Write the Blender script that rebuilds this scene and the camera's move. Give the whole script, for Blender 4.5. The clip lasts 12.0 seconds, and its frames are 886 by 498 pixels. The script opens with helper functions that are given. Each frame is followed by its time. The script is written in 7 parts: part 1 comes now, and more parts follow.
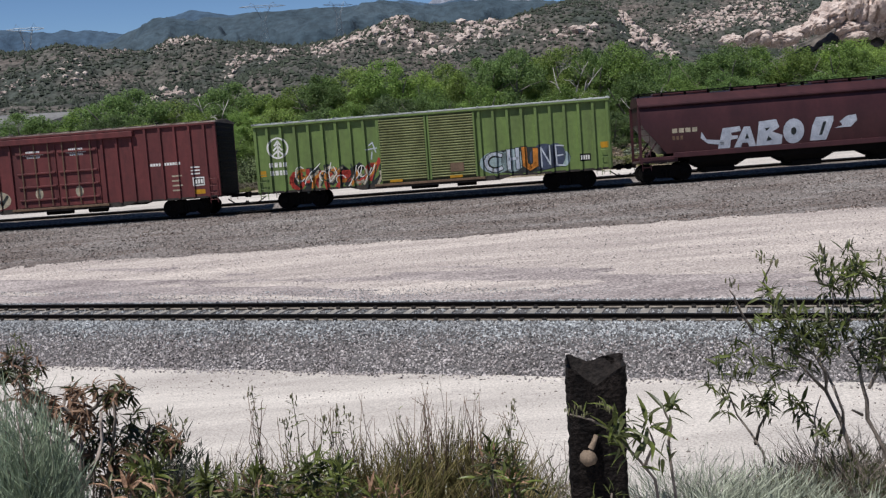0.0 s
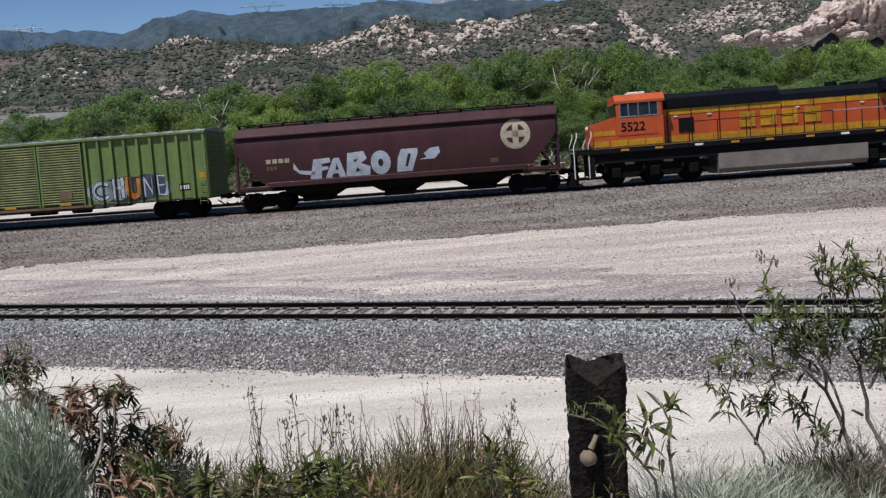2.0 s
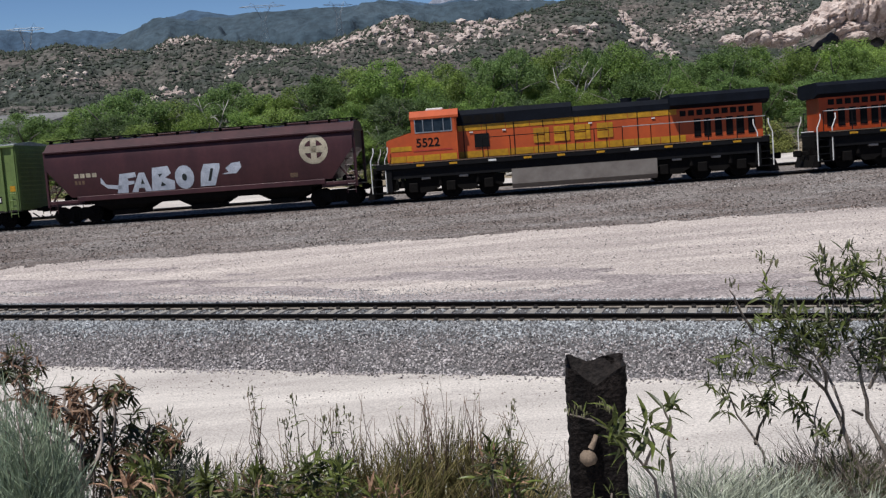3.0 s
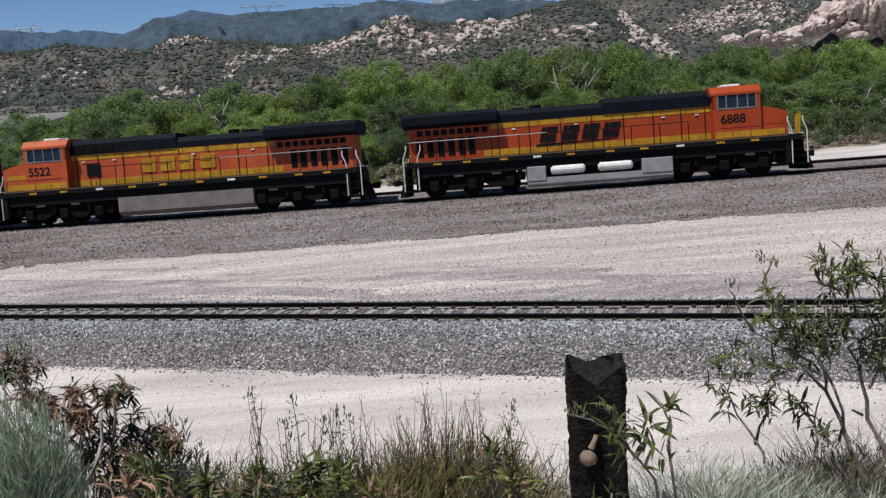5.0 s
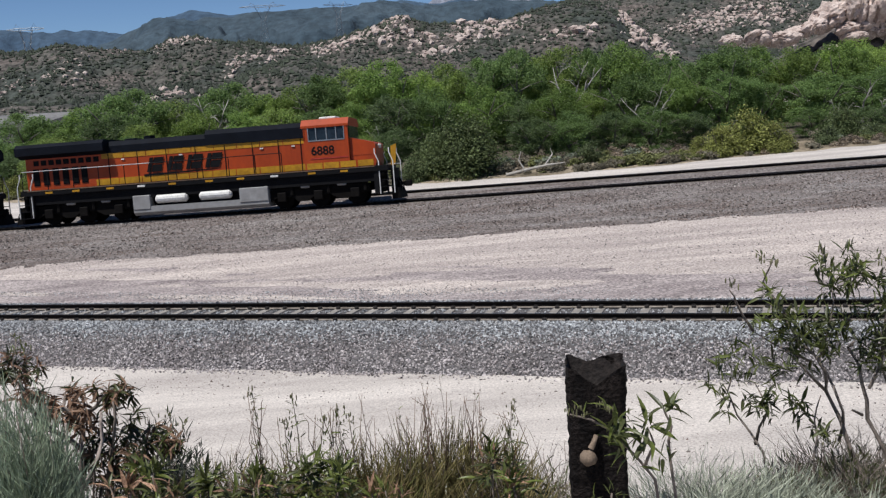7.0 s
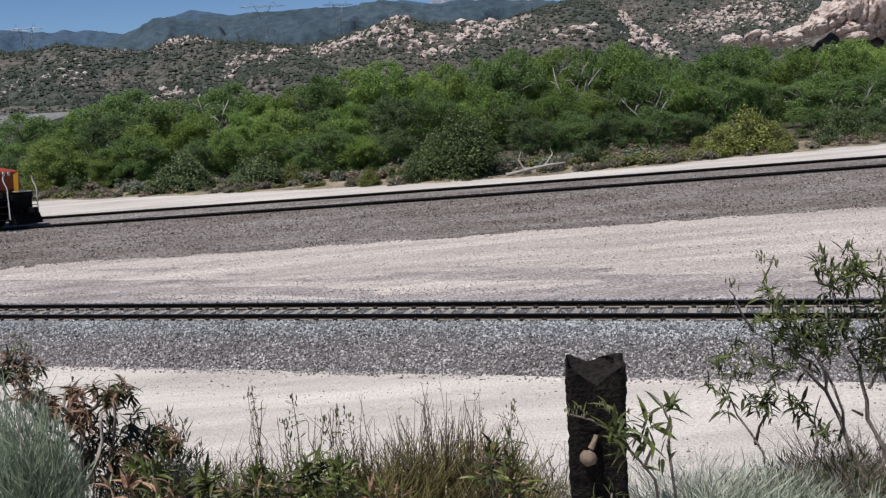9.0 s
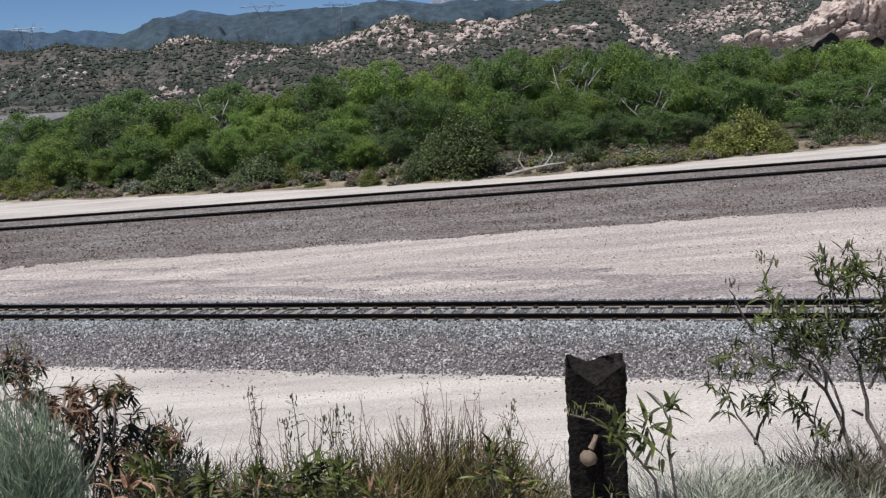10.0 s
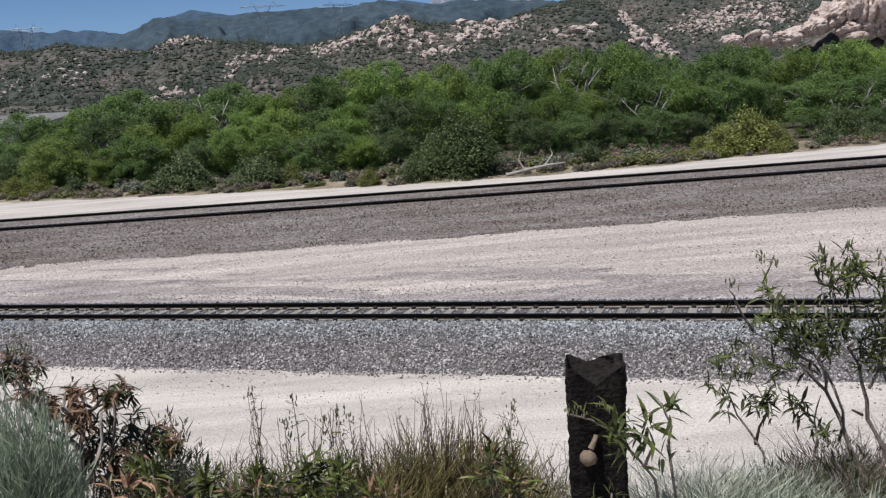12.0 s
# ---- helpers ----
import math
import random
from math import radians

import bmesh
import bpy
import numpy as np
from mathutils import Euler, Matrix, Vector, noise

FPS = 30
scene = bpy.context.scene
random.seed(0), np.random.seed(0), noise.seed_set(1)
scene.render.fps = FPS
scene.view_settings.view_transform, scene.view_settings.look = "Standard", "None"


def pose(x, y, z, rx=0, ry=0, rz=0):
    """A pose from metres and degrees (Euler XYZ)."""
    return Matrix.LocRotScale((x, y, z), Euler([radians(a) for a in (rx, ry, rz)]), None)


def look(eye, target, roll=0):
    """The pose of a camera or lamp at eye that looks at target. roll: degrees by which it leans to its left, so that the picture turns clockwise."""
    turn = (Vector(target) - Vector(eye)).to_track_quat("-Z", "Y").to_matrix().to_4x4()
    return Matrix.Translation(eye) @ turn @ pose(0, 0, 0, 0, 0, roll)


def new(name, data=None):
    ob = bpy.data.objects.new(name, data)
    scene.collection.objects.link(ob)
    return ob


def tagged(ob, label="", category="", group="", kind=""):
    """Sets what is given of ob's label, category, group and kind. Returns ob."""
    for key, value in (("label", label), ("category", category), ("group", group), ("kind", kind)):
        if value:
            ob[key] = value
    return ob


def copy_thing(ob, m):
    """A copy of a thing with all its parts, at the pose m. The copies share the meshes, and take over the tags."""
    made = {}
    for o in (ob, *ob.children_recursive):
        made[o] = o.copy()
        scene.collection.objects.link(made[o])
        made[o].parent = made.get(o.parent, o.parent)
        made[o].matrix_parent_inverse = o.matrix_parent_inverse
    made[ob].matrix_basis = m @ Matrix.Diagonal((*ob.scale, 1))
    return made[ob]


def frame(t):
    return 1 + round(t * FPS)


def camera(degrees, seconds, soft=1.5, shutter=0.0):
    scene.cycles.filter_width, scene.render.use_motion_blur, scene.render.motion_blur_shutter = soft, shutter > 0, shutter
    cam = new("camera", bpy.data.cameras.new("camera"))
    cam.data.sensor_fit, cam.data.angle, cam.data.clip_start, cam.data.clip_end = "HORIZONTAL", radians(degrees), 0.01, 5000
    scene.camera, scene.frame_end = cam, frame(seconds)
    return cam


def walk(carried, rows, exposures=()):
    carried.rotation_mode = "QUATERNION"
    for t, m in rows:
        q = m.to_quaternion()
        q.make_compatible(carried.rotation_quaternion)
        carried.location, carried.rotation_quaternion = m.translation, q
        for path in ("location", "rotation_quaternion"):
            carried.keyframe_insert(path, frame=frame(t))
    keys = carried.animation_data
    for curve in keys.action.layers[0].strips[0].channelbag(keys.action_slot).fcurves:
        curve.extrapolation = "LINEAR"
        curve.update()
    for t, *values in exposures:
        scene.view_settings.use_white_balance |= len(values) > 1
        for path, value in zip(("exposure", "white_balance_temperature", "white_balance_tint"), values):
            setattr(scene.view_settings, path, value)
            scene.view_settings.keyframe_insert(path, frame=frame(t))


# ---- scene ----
cam = camera(49.53, 12.0, soft=1.3)
EYE = (0.0, 0.0, 7.0)
TILT, LEAN = 9.45, 3.5
view = look(EYE, (0.0, 100 * math.cos(radians(TILT)), 7.0 - 100 * math.sin(radians(TILT))), -LEAN)
walk(cam, [(0.0, view), (12.0, view)])

# ---- light ----
SUN_EL, SUN_AZ = 65.5, 230.0  # azimuth clockwise from +y
world = bpy.data.worlds.new("world")
scene.world = world
world.use_nodes = True
wn = world.node_tree
sky = wn.nodes.new("ShaderNodeTexSky")
sky.sky_type, sky.sun_disc = "NISHITA", False
sky.sun_elevation, sky.sun_rotation = radians(SUN_EL), radians(SUN_AZ)
sky.altitude, sky.air_density, sky.dust_density, sky.ozone_density = 2800, 0.85, 0.0, 7.0
wn.links.new(sky.outputs[0], wn.nodes["Background"].inputs[0])
wn.nodes["Background"].inputs[1].default_value = 0.084
sun = new("sun", bpy.data.lights.new("sun", "SUN"))
sun.data.energy, sun.data.angle, sun.data.color = 5.0, radians(0.53), (1.0, 0.98, 0.97)
sd = Vector((math.sin(radians(SUN_AZ)) * math.cos(radians(SUN_EL)), math.cos(radians(SUN_AZ)) * math.cos(radians(SUN_EL)), math.sin(radians(SUN_EL))))
sun.matrix_world = look(sd * 200, (0, 0, 0))
scene.view_settings.exposure = 0.0


# ---- materials ----
def mat(name, col, rough=0.85, metal=0.0, col2=None, scale=2.0, amount=0.6, grain=30.0, fine=0.25, bump=0.3, bscale=None, streak=(1, 1, 1), spec=0.3,
        island=0.0, each=0.0, leaf=0.0):
    """A surface whose colour wanders between col and col2 at one scale and is grained at a finer one."""
    m = bpy.data.materials.new(name)
    m.use_nodes = True
    t = m.node_tree
    N, L = t.nodes.new, t.links.new
    b = t.nodes["Principled BSDF"]
    b.inputs["Roughness"].default_value, b.inputs["Metallic"].default_value = rough, metal
    b.inputs["Specular IOR Level"].default_value = spec
    col2 = col2 or tuple(c * 0.6 for c in col)
    co = N("ShaderNodeTexCoord")
    mp = N("ShaderNodeMapping")
    mp.inputs["Scale"].default_value = streak
    L(co.outputs["Object"], mp.inputs[0])
    n1 = N("ShaderNodeTexNoise")
    n1.inputs["Scale"].default_value, n1.inputs["Detail"].default_value, n1.inputs["Roughness"].default_value = scale, 6, 0.62
    L(mp.outputs[0], n1.inputs["Vector"])
    r1 = N("ShaderNodeValToRGB")
    r1.color_ramp.elements[0].position, r1.color_ramp.elements[1].position = 0.5 - 0.25 * amount, 0.5 + 0.3 * amount
    r1.color_ramp.elements[0].color, r1.color_ramp.elements[1].color = (*col2, 1), (*col, 1)
    L(n1.outputs["Fac"], r1.inputs[0])
    n2 = N("ShaderNodeTexNoise")
    n2.inputs["Scale"].default_value, n2.inputs["Detail"].default_value = grain, 4
    L(co.outputs["Object"], n2.inputs["Vector"])
    mr = N("ShaderNodeMapRange")
    mr.inputs["From Min"].default_value, mr.inputs["From Max"].default_value = 0.3, 0.7
    mr.inputs["To Min"].default_value, mr.inputs["To Max"].default_value = 1 - fine, 1 + fine
    L(n2.outputs["Fac"], mr.inputs["Value"])
    last = mr.outputs[0]
    for spread, source in ((island, "island"), (each, "each")):
        if spread:
            g = N("ShaderNodeNewGeometry") if source == "island" else N("ShaderNodeObjectInfo")
            m2 = N("ShaderNodeMapRange")
            m2.inputs["To Min"].default_value, m2.inputs["To Max"].default_value = 1 - spread, 1 + spread
            L(g.outputs["Random Per Island" if source == "island" else "Random"], m2.inputs["Value"])
            mu = N("ShaderNodeMath")
            mu.operation = "MULTIPLY"
            L(last, mu.inputs[0]), L(m2.outputs[0], mu.inputs[1])
            last = mu.outputs[0]
    vm = N("ShaderNodeVectorMath")
    vm.operation = "SCALE"
    L(r1.outputs[0], vm.inputs[0]), L(last, vm.inputs["Scale"])
    L(vm.outputs[0], b.inputs["Base Color"])
    if bump:
        bp = N("ShaderNodeBump")
        bp.inputs["Strength"].default_value, bp.inputs["Distance"].default_value = bump, 0.6 / (bscale or grain)
        L(n2.outputs["Fac"], bp.inputs["Height"])
        L(bp.outputs[0], b.inputs["Normal"])
    if leaf:
        out = [n for n in t.nodes if n.type == "OUTPUT_MATERIAL"][0]
        tr = N("ShaderNodeBsdfTranslucent")
        mx = N("ShaderNodeMixShader")
        mx.inputs[0].default_value = leaf
        L(vm.outputs[0], tr.inputs[0])
        L(b.outputs[0], mx.inputs[1]), L(tr.outputs[0], mx.inputs[2]), L(mx.outputs[0], out.inputs[0])
    return m


m_dirt = mat("pale_dirt", (0.55, 0.505, 0.455), 0.95, col2=(0.37, 0.335, 0.305), scale=0.8, grain=22, fine=0.28, bump=0.6, streak=(0.14, 0.9, 1))
m_ballast = mat("grey_ballast", (0.14, 0.133, 0.132), 0.92, col2=(0.06, 0.056, 0.056), scale=7, grain=16, fine=0.5, bump=0.9)
m_stone = mat("ballast_stone", (0.36, 0.375, 0.38), 0.9, col2=(0.25, 0.25, 0.25), scale=0.6, grain=25, fine=0.25, bump=0.3, island=0.7)
m_stone_low = mat("ballast_stone_low", (0.35, 0.325, 0.32), 0.9, col2=(0.23, 0.205, 0.20), scale=0.9, grain=25, fine=0.25, bump=0.3, island=0.8)
m_gravel = mat("brown_gravel_stone", (0.27, 0.25, 0.232), 0.92, col2=(0.135, 0.10, 0.084), scale=0.45, grain=20, fine=0.25, bump=0.3, island=0.7, streak=(0.25, 1.6, 1))
m_apron = mat("purplish_gravel_dirt", (0.37, 0.325, 0.305), 0.95, col2=(0.21, 0.178, 0.172), scale=0.7, grain=11, fine=0.6, bump=0.7, streak=(0.35, 1.8, 1))
m_tan = mat("tan_dirt", (0.49, 0.43, 0.385), 0.95, col2=(0.31, 0.268, 0.245), scale=0.9, grain=13, fine=0.5, bump=0.6, streak=(0.10, 1.1, 1))
m_litter = mat("leaf_litter", (0.34, 0.28, 0.20), 0.95, col2=(0.13, 0.105, 0.068), scale=0.35, grain=6, fine=0.5, bump=0.8)
# litter under the trees, with their shade put into its colour
m_mould_shade = mat("shade_dark_leaf_mould", (0.10, 0.082, 0.055), 0.95, col2=(0.05, 0.042, 0.03), scale=0.5, grain=6, fine=0.5, bump=0.8)
m_berm = mat("far_gravel", (0.215, 0.197, 0.185), 0.93, col2=(0.105, 0.082, 0.072), scale=0.6, grain=8, fine=0.75, bump=1.0, streak=(0.3, 2.2, 1))
# rail colour holds its head's shadow, foot colour the light falling on it
m_rail = mat("rusty_shaded_rail", (0.012, 0.010, 0.009), 0.8, 0.0, scale=4, grain=40, spec=0.1)
m_railfoot = mat("dusty_lit_rail_foot", (0.27, 0.235, 0.20), 0.9, 0.0, col2=(0.12, 0.10, 0.085), scale=4, grain=40)
m_railtop = mat("worn_rail_head", (0.16, 0.15, 0.14), 0.45, 1.0, scale=3, grain=60, bump=0.05)
m_concrete = mat("concrete_sleeper", (0.32, 0.30, 0.27), 0.9, col2=(0.20, 0.18, 0.16), scale=5, grain=60, fine=0.2, each=0.15)
m_clip = mat("steel_clip", (0.03, 0.026, 0.024), 0.7, 0.4)
m_hill = mat("chaparral_slope", (0.105, 0.088, 0.077), 0.95, col2=(0.042, 0.049, 0.041), scale=0.03, amount=0.45, grain=0.45, fine=0.75, bump=0.8)
# the blue of distance haze is put into both ranges' base colours
m_mount = mat("haze_blue_chaparral", (0.052, 0.076, 0.094), 0.95, col2=(0.027, 0.046, 0.062), scale=0.004, amount=0.7, grain=0.05, fine=0.3, bump=0.6)
m_mount_far = mat("haze_blue_far_range", (0.055, 0.092, 0.135), 0.95, col2=(0.034, 0.062, 0.098), scale=0.003, amount=0.7, grain=0.04, fine=0.25, bump=0.5)
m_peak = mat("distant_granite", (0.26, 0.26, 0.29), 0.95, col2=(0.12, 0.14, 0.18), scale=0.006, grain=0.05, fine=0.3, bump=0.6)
m_rock = mat("sandstone", (0.52, 0.44, 0.39), 0.92, col2=(0.30, 0.23, 0.20), scale=0.25, grain=1.6, fine=0.2, bump=0.7, island=0.15)
m_brushfar = mat("hill_brush", (0.052, 0.062, 0.042), 0.9, col2=(0.034, 0.042, 0.031), scale=0.05, grain=2, fine=0.4, bump=0.6, island=0.22)
# darker copy of the pale bark, toned for shade inside the crowns
m_trunk = mat("shaded_bark", (0.20, 0.18, 0.15), 0.9, col2=(0.10, 0.09, 0.075), scale=2, grain=20, streak=(1, 1, 0.3))
m_bark = mat("pale_bark", (0.44, 0.42, 0.38), 0.9, col2=(0.24, 0.22, 0.19), scale=2, grain=20, streak=(1, 1, 0.3))
m_leaf = [mat("cottonwood_leaf", c, 0.55, scale=0.6, grain=4, fine=0.25, bump=0, island=0.25, each=0.22, leaf=0.45, col2=tuple(v * 0.7 for v in c))
          for c in ((0.235, 0.335, 0.078), (0.205, 0.31, 0.078), (0.165, 0.255, 0.080), (0.25, 0.34, 0.088), (0.125, 0.18, 0.070))]
m_scrub = [mat("scrub_leaf", c, 0.7, scale=1.5, grain=9, fine=0.3, bump=0, island=0.4, each=0.2, leaf=0.25)
           for c in ((0.27, 0.245, 0.175), (0.21, 0.225, 0.085), (0.33, 0.27, 0.20), (0.24, 0.27, 0.19), (0.125, 0.165, 0.062), (0.25, 0.27, 0.075), (0.135, 0.175, 0.075))]
m_paved = mat("paved_slope", (0.20, 0.195, 0.19), 0.9, scale=0.1, grain=2)
m_steel = mat("galvanised_steel", (0.30, 0.32, 0.34), 0.5, 0.6, scale=0.2, grain=3)

m_green = mat("faded_green_paint", (0.135, 0.20, 0.055), 0.62, col2=(0.10, 0.14, 0.045), scale=1.1, grain=5, fine=0.10, bump=0.1, streak=(1.6, 1, 0.35))
m_door = mat("olive_door_paint", (0.34, 0.36, 0.17), 0.65, col2=(0.20, 0.21, 0.09), scale=1.2, grain=12, fine=0.2, bump=0.1, streak=(1, 1, 0.6))
# panel behind the slats, coloured as the shade in the gaps
m_doorback = mat("gap_shade_door_panel", (0.07, 0.075, 0.035), 0.75, col2=(0.04, 0.042, 0.024), scale=1.2, grain=12)
m_roofg = mat("weathered_roof", (0.42, 0.44, 0.40), 0.6, 0.2, scale=1, grain=10)
m_red = mat("oxide_red_paint", (0.135, 0.032, 0.031), 0.65, col2=(0.075, 0.021, 0.021), scale=0.9, grain=5, fine=0.10, bump=0.1, streak=(1.6, 1, 0.35))
# near-black for end walls: the shade on them is in the colour
m_end = mat("shade_black_end_paint", (0.016, 0.012, 0.013), 0.75, col2=(0.009, 0.008, 0.009), scale=1.2, grain=8, spec=0.15)
m_roofr = mat("weathered_brown_roof", (0.30, 0.24, 0.20), 0.7, col2=(0.17, 0.11, 0.09), scale=1, grain=10)
m_maroon = mat("mineral_brown_paint", (0.058, 0.020, 0.022), 0.42, col2=(0.036, 0.013, 0.015), scale=0.8, grain=5, fine=0.08, bump=0.06, streak=(1.2, 1, 0.4))
m_orange = mat("orange_paint", (0.38, 0.050, 0.006), 0.45, col2=(0.27, 0.037, 0.006), scale=0.8, grain=5, fine=0.06, bump=0.04, streak=(1.4, 1, 0.4))
m_orange2 = mat("faded_orange_paint", (0.44, 0.076, 0.018), 0.5, col2=(0.34, 0.06, 0.016), scale=0.8, grain=5, fine=0.06, bump=0.04, streak=(1.4, 1, 0.4))
m_yellow = mat("yellow_paint", (0.46, 0.235, 0.010), 0.5, col2=(0.32, 0.155, 0.010), scale=1.5, grain=6, fine=0.1, bump=0.03)
m_black = mat("black_paint", (0.007, 0.007, 0.008), 0.7, spec=0.12, scale=1.5, grain=15, fine=0.3, bump=0.05)
m_navy = mat("dark_green_black_roof_paint", (0.006, 0.008, 0.013), 0.7, spec=0.08, scale=1, grain=6, fine=0.2, bump=0.05)
m_under = mat("oily_black_and_shade", (0.008, 0.007, 0.0065), 0.8, 0.0, spec=0.08, scale=3, grain=25, fine=0.4, bump=0.3)
m_tank = mat("grey_tank_paint", (0.30, 0.30, 0.295), 0.5, 0.0, col2=(0.22, 0.215, 0.21), scale=1.5, grain=5, fine=0.06, bump=0.05)
m_tank2 = mat("dusty_brown_tank_paint", (0.19, 0.17, 0.15), 0.6, 0.0, col2=(0.14, 0.12, 0.105), scale=1.2, grain=5, fine=0.06, bump=0.05)
m_white = mat("white_paint", (0.72, 0.71, 0.68), 0.55, scale=3, grain=25, col2=(0.55, 0.54, 0.50))
m_cream = mat("faded_cream_paint", (0.42, 0.37, 0.27), 0.6, scale=3, grain=25)
m_rust = mat("rust_stain", (0.17, 0.11, 0.07), 0.85, scale=3, grain=25)
m_silver = mat("silver_spray", (0.50, 0.53, 0.58), 0.5, 0.1, scale=3, grain=25, col2=(0.34, 0.37, 0.42))
m_paleblue = mat("pale_blue_spray", (0.33, 0.42, 0.43), 0.55, scale=2, grain=20)
m_blue = mat("slate_blue_spray", (0.06, 0.075, 0.12), 0.55, scale=2, grain=20)
m_sorange = mat("orange_spray", (0.56, 0.20, 0.03), 0.55, scale=2, grain=20)
m_sred = mat("red_spray", (0.42, 0.045, 0.03), 0.55, scale=2, grain=20)
m_sdark = mat("black_spray", (0.025, 0.03, 0.028), 0.6, scale=2, grain=20)
m_glass = mat("dark_cab_glass", (0.02, 0.03, 0.04), 0.12, 0.0, scale=1, grain=4, bump=0, spec=0.25)

m_char = mat("charred_timber", (0.017, 0.013, 0.0115), 0.8, col2=(0.004, 0.0035, 0.0035), scale=9, grain=60, fine=0.6, bump=1.0, bscale=25, streak=(1, 1, 0.3), spec=0.1)
m_charbrown = mat("scorched_timber", (0.024, 0.018, 0.0155), 0.85, col2=(0.010, 0.008, 0.0075), scale=9, grain=60, fine=0.5, bump=0.8)
m_knob = mat("tan_weathered_gourd", (0.21, 0.155, 0.11), 0.8, scale=30, grain=150, bump=0.3)
m_lance = mat("lance_leaf", (0.098, 0.108, 0.034), 0.42, col2=(0.048, 0.058, 0.020), scale=9, grain=60, fine=0.2, bump=0.05, each=0.4, leaf=0.25, spec=0.5)
m_lance2 = mat("fresh_leaf", (0.15, 0.175, 0.040), 0.42, col2=(0.085, 0.11, 0.024), scale=9, grain=60, fine=0.2, bump=0.05, each=0.35, leaf=0.3, spec=0.5)
m_dry = mat("dry_leaf", (0.40, 0.25, 0.16), 0.75, col2=(0.15, 0.085, 0.055), scale=12, grain=70, fine=0.3, bump=0.1, each=0.45, leaf=0.15)
m_stem = mat("grey_brown_stem", (0.25, 0.205, 0.17), 0.85, col2=(0.11, 0.09, 0.075), scale=20, grain=90)
m_palestem = mat("pale_grey_stem", (0.40, 0.34, 0.30), 0.85, col2=(0.22, 0.18, 0.155), scale=20, grain=90)
m_redstem = mat("reddish_dry_stem", (0.24, 0.16, 0.11), 0.85, col2=(0.09, 0.06, 0.045), scale=20, grain=90)
m_sage = mat("grey_green_sage", (0.33, 0.39, 0.27), 0.75, col2=(0.18, 0.225, 0.15), scale=4, grain=50, bump=0, island=0.4, leaf=0.25)
m_greybrush = mat("silver_brush", (0.50, 0.52, 0.41), 0.75, col2=(0.20, 0.225, 0.165), scale=4, grain=50, bump=0, island=0.45, leaf=0.2)
m_weed = mat("ochre_weed", (0.20, 0.155, 0.065), 0.8, col2=(0.13, 0.12, 0.045), scale=6, grain=50, bump=0, island=0.5, leaf=0.25)
m_bud = mat("flower_bud", (0.20, 0.19, 0.10), 0.8, scale=20, grain=90, each=0.3, bump=0)


# ---- mesh tools ----
class Geo:
    """Collects vertices and faces of one mesh."""

    def __init__(self):
        self.v, self.f = [], []

    def add(self, v, f):
        k = len(self.v)
        self.v += [tuple(p) for p in v]
        self.f += [tuple(k + i for i in q) for q in f]

    def box(self, x0, x1, y0, y1, z0, z1, c=0.0):
        if c <= 0:
            self.add([(x, y, z) for x in (x0, x1) for y in (y0, y1) for z in (z0, z1)],
                     [(0, 1, 3, 2), (4, 6, 7, 5), (0, 4, 5, 1), (2, 3, 7, 6), (0, 2, 6, 4), (1, 5, 7, 3)])
            return
        bm = bmesh.new()
        bmesh.ops.create_cube(bm, size=1)
        for p in bm.verts:
            p.co = Vector(((x0 + x1) / 2 + p.co.x * (x1 - x0), (y0 + y1) / 2 + p.co.y * (y1 - y0), (z0 + z1) / 2 + p.co.z * (z1 - z0)))
        bmesh.ops.bevel(bm, geom=list(bm.edges), offset=c, segments=1, affect="EDGES")
        self.take(bm)

    def take(self, bm):
        bm.verts.index_update()
        self.add([p.co[:] for p in bm.verts], [[p.index for p in f.verts] for f in bm.faces])
        bm.free()

    def tube(self, pts, radii, n=6, caps=True):
        pts = [Vector(p) for p in pts]
        radii = radii if isinstance(radii, (list, tuple)) else [radii] * len(pts)
        rings = []
        for i, p in enumerate(pts):
            d = (pts[min(i + 1, len(pts) - 1)] - pts[max(i - 1, 0)]).normalized()
            a = d.cross(Vector((0, 0, 1)) if abs(d.z) < 0.9 else Vector((1, 0, 0))).normalized()
            b = d.cross(a)
            rings += [p + (a * math.cos(k * math.tau / n) + b * math.sin(k * math.tau / n)) * radii[i] for k in range(n)]
        f = [(i * n + k, i * n + (k + 1) % n, (i + 1) * n + (k + 1) % n, (i + 1) * n + k) for i in range(len(pts) - 1) for k in range(n)]
        if caps:
            f += [tuple(range(n))[::-1], tuple((len(pts) - 1) * n + k for k in range(n))]
        self.add(rings, f)

    def sweep(self, prof, x0, x1, caps=True):
        """A closed profile of (y, z) drawn out along x."""
        n = len(prof)
        self.add([(x, y, z) for x in (x0, x1) for y, z in prof],
                 [(k, (k + 1) % n, n + (k + 1) % n, n + k) for k in range(n)] + ([tuple(range(n))[::-1], tuple(range(n, 2 * n))] if caps else []))

    def slab(self, outline, y0, y1):
        """A closed outline of (x, z) given thickness from y0 to y1."""
        n = len(outline)
        self.add([(x, y, z) for y in (y0, y1) for x, z in outline],
                 [(k, (k + 1) % n, n + (k + 1) % n, n + k) for k in range(n)] + [tuple(range(n))[::-1], tuple(range(n, 2 * n))])

    def mesh(self, name, material, smooth=False):
        me = bpy.data.meshes.new(name)
        me.from_pydata(self.v, [], self.f)
        bm = bmesh.new()
        bm.from_mesh(me)
        if len(self.f) < 3000:
            bmesh.ops.recalc_face_normals(bm, faces=bm.faces)
        bm.to_mesh(me)
        bm.free()
        me.materials.append(material)
        if smooth:
            me.polygons.foreach_set("use_smooth", [True] * len(me.polygons))
        return me


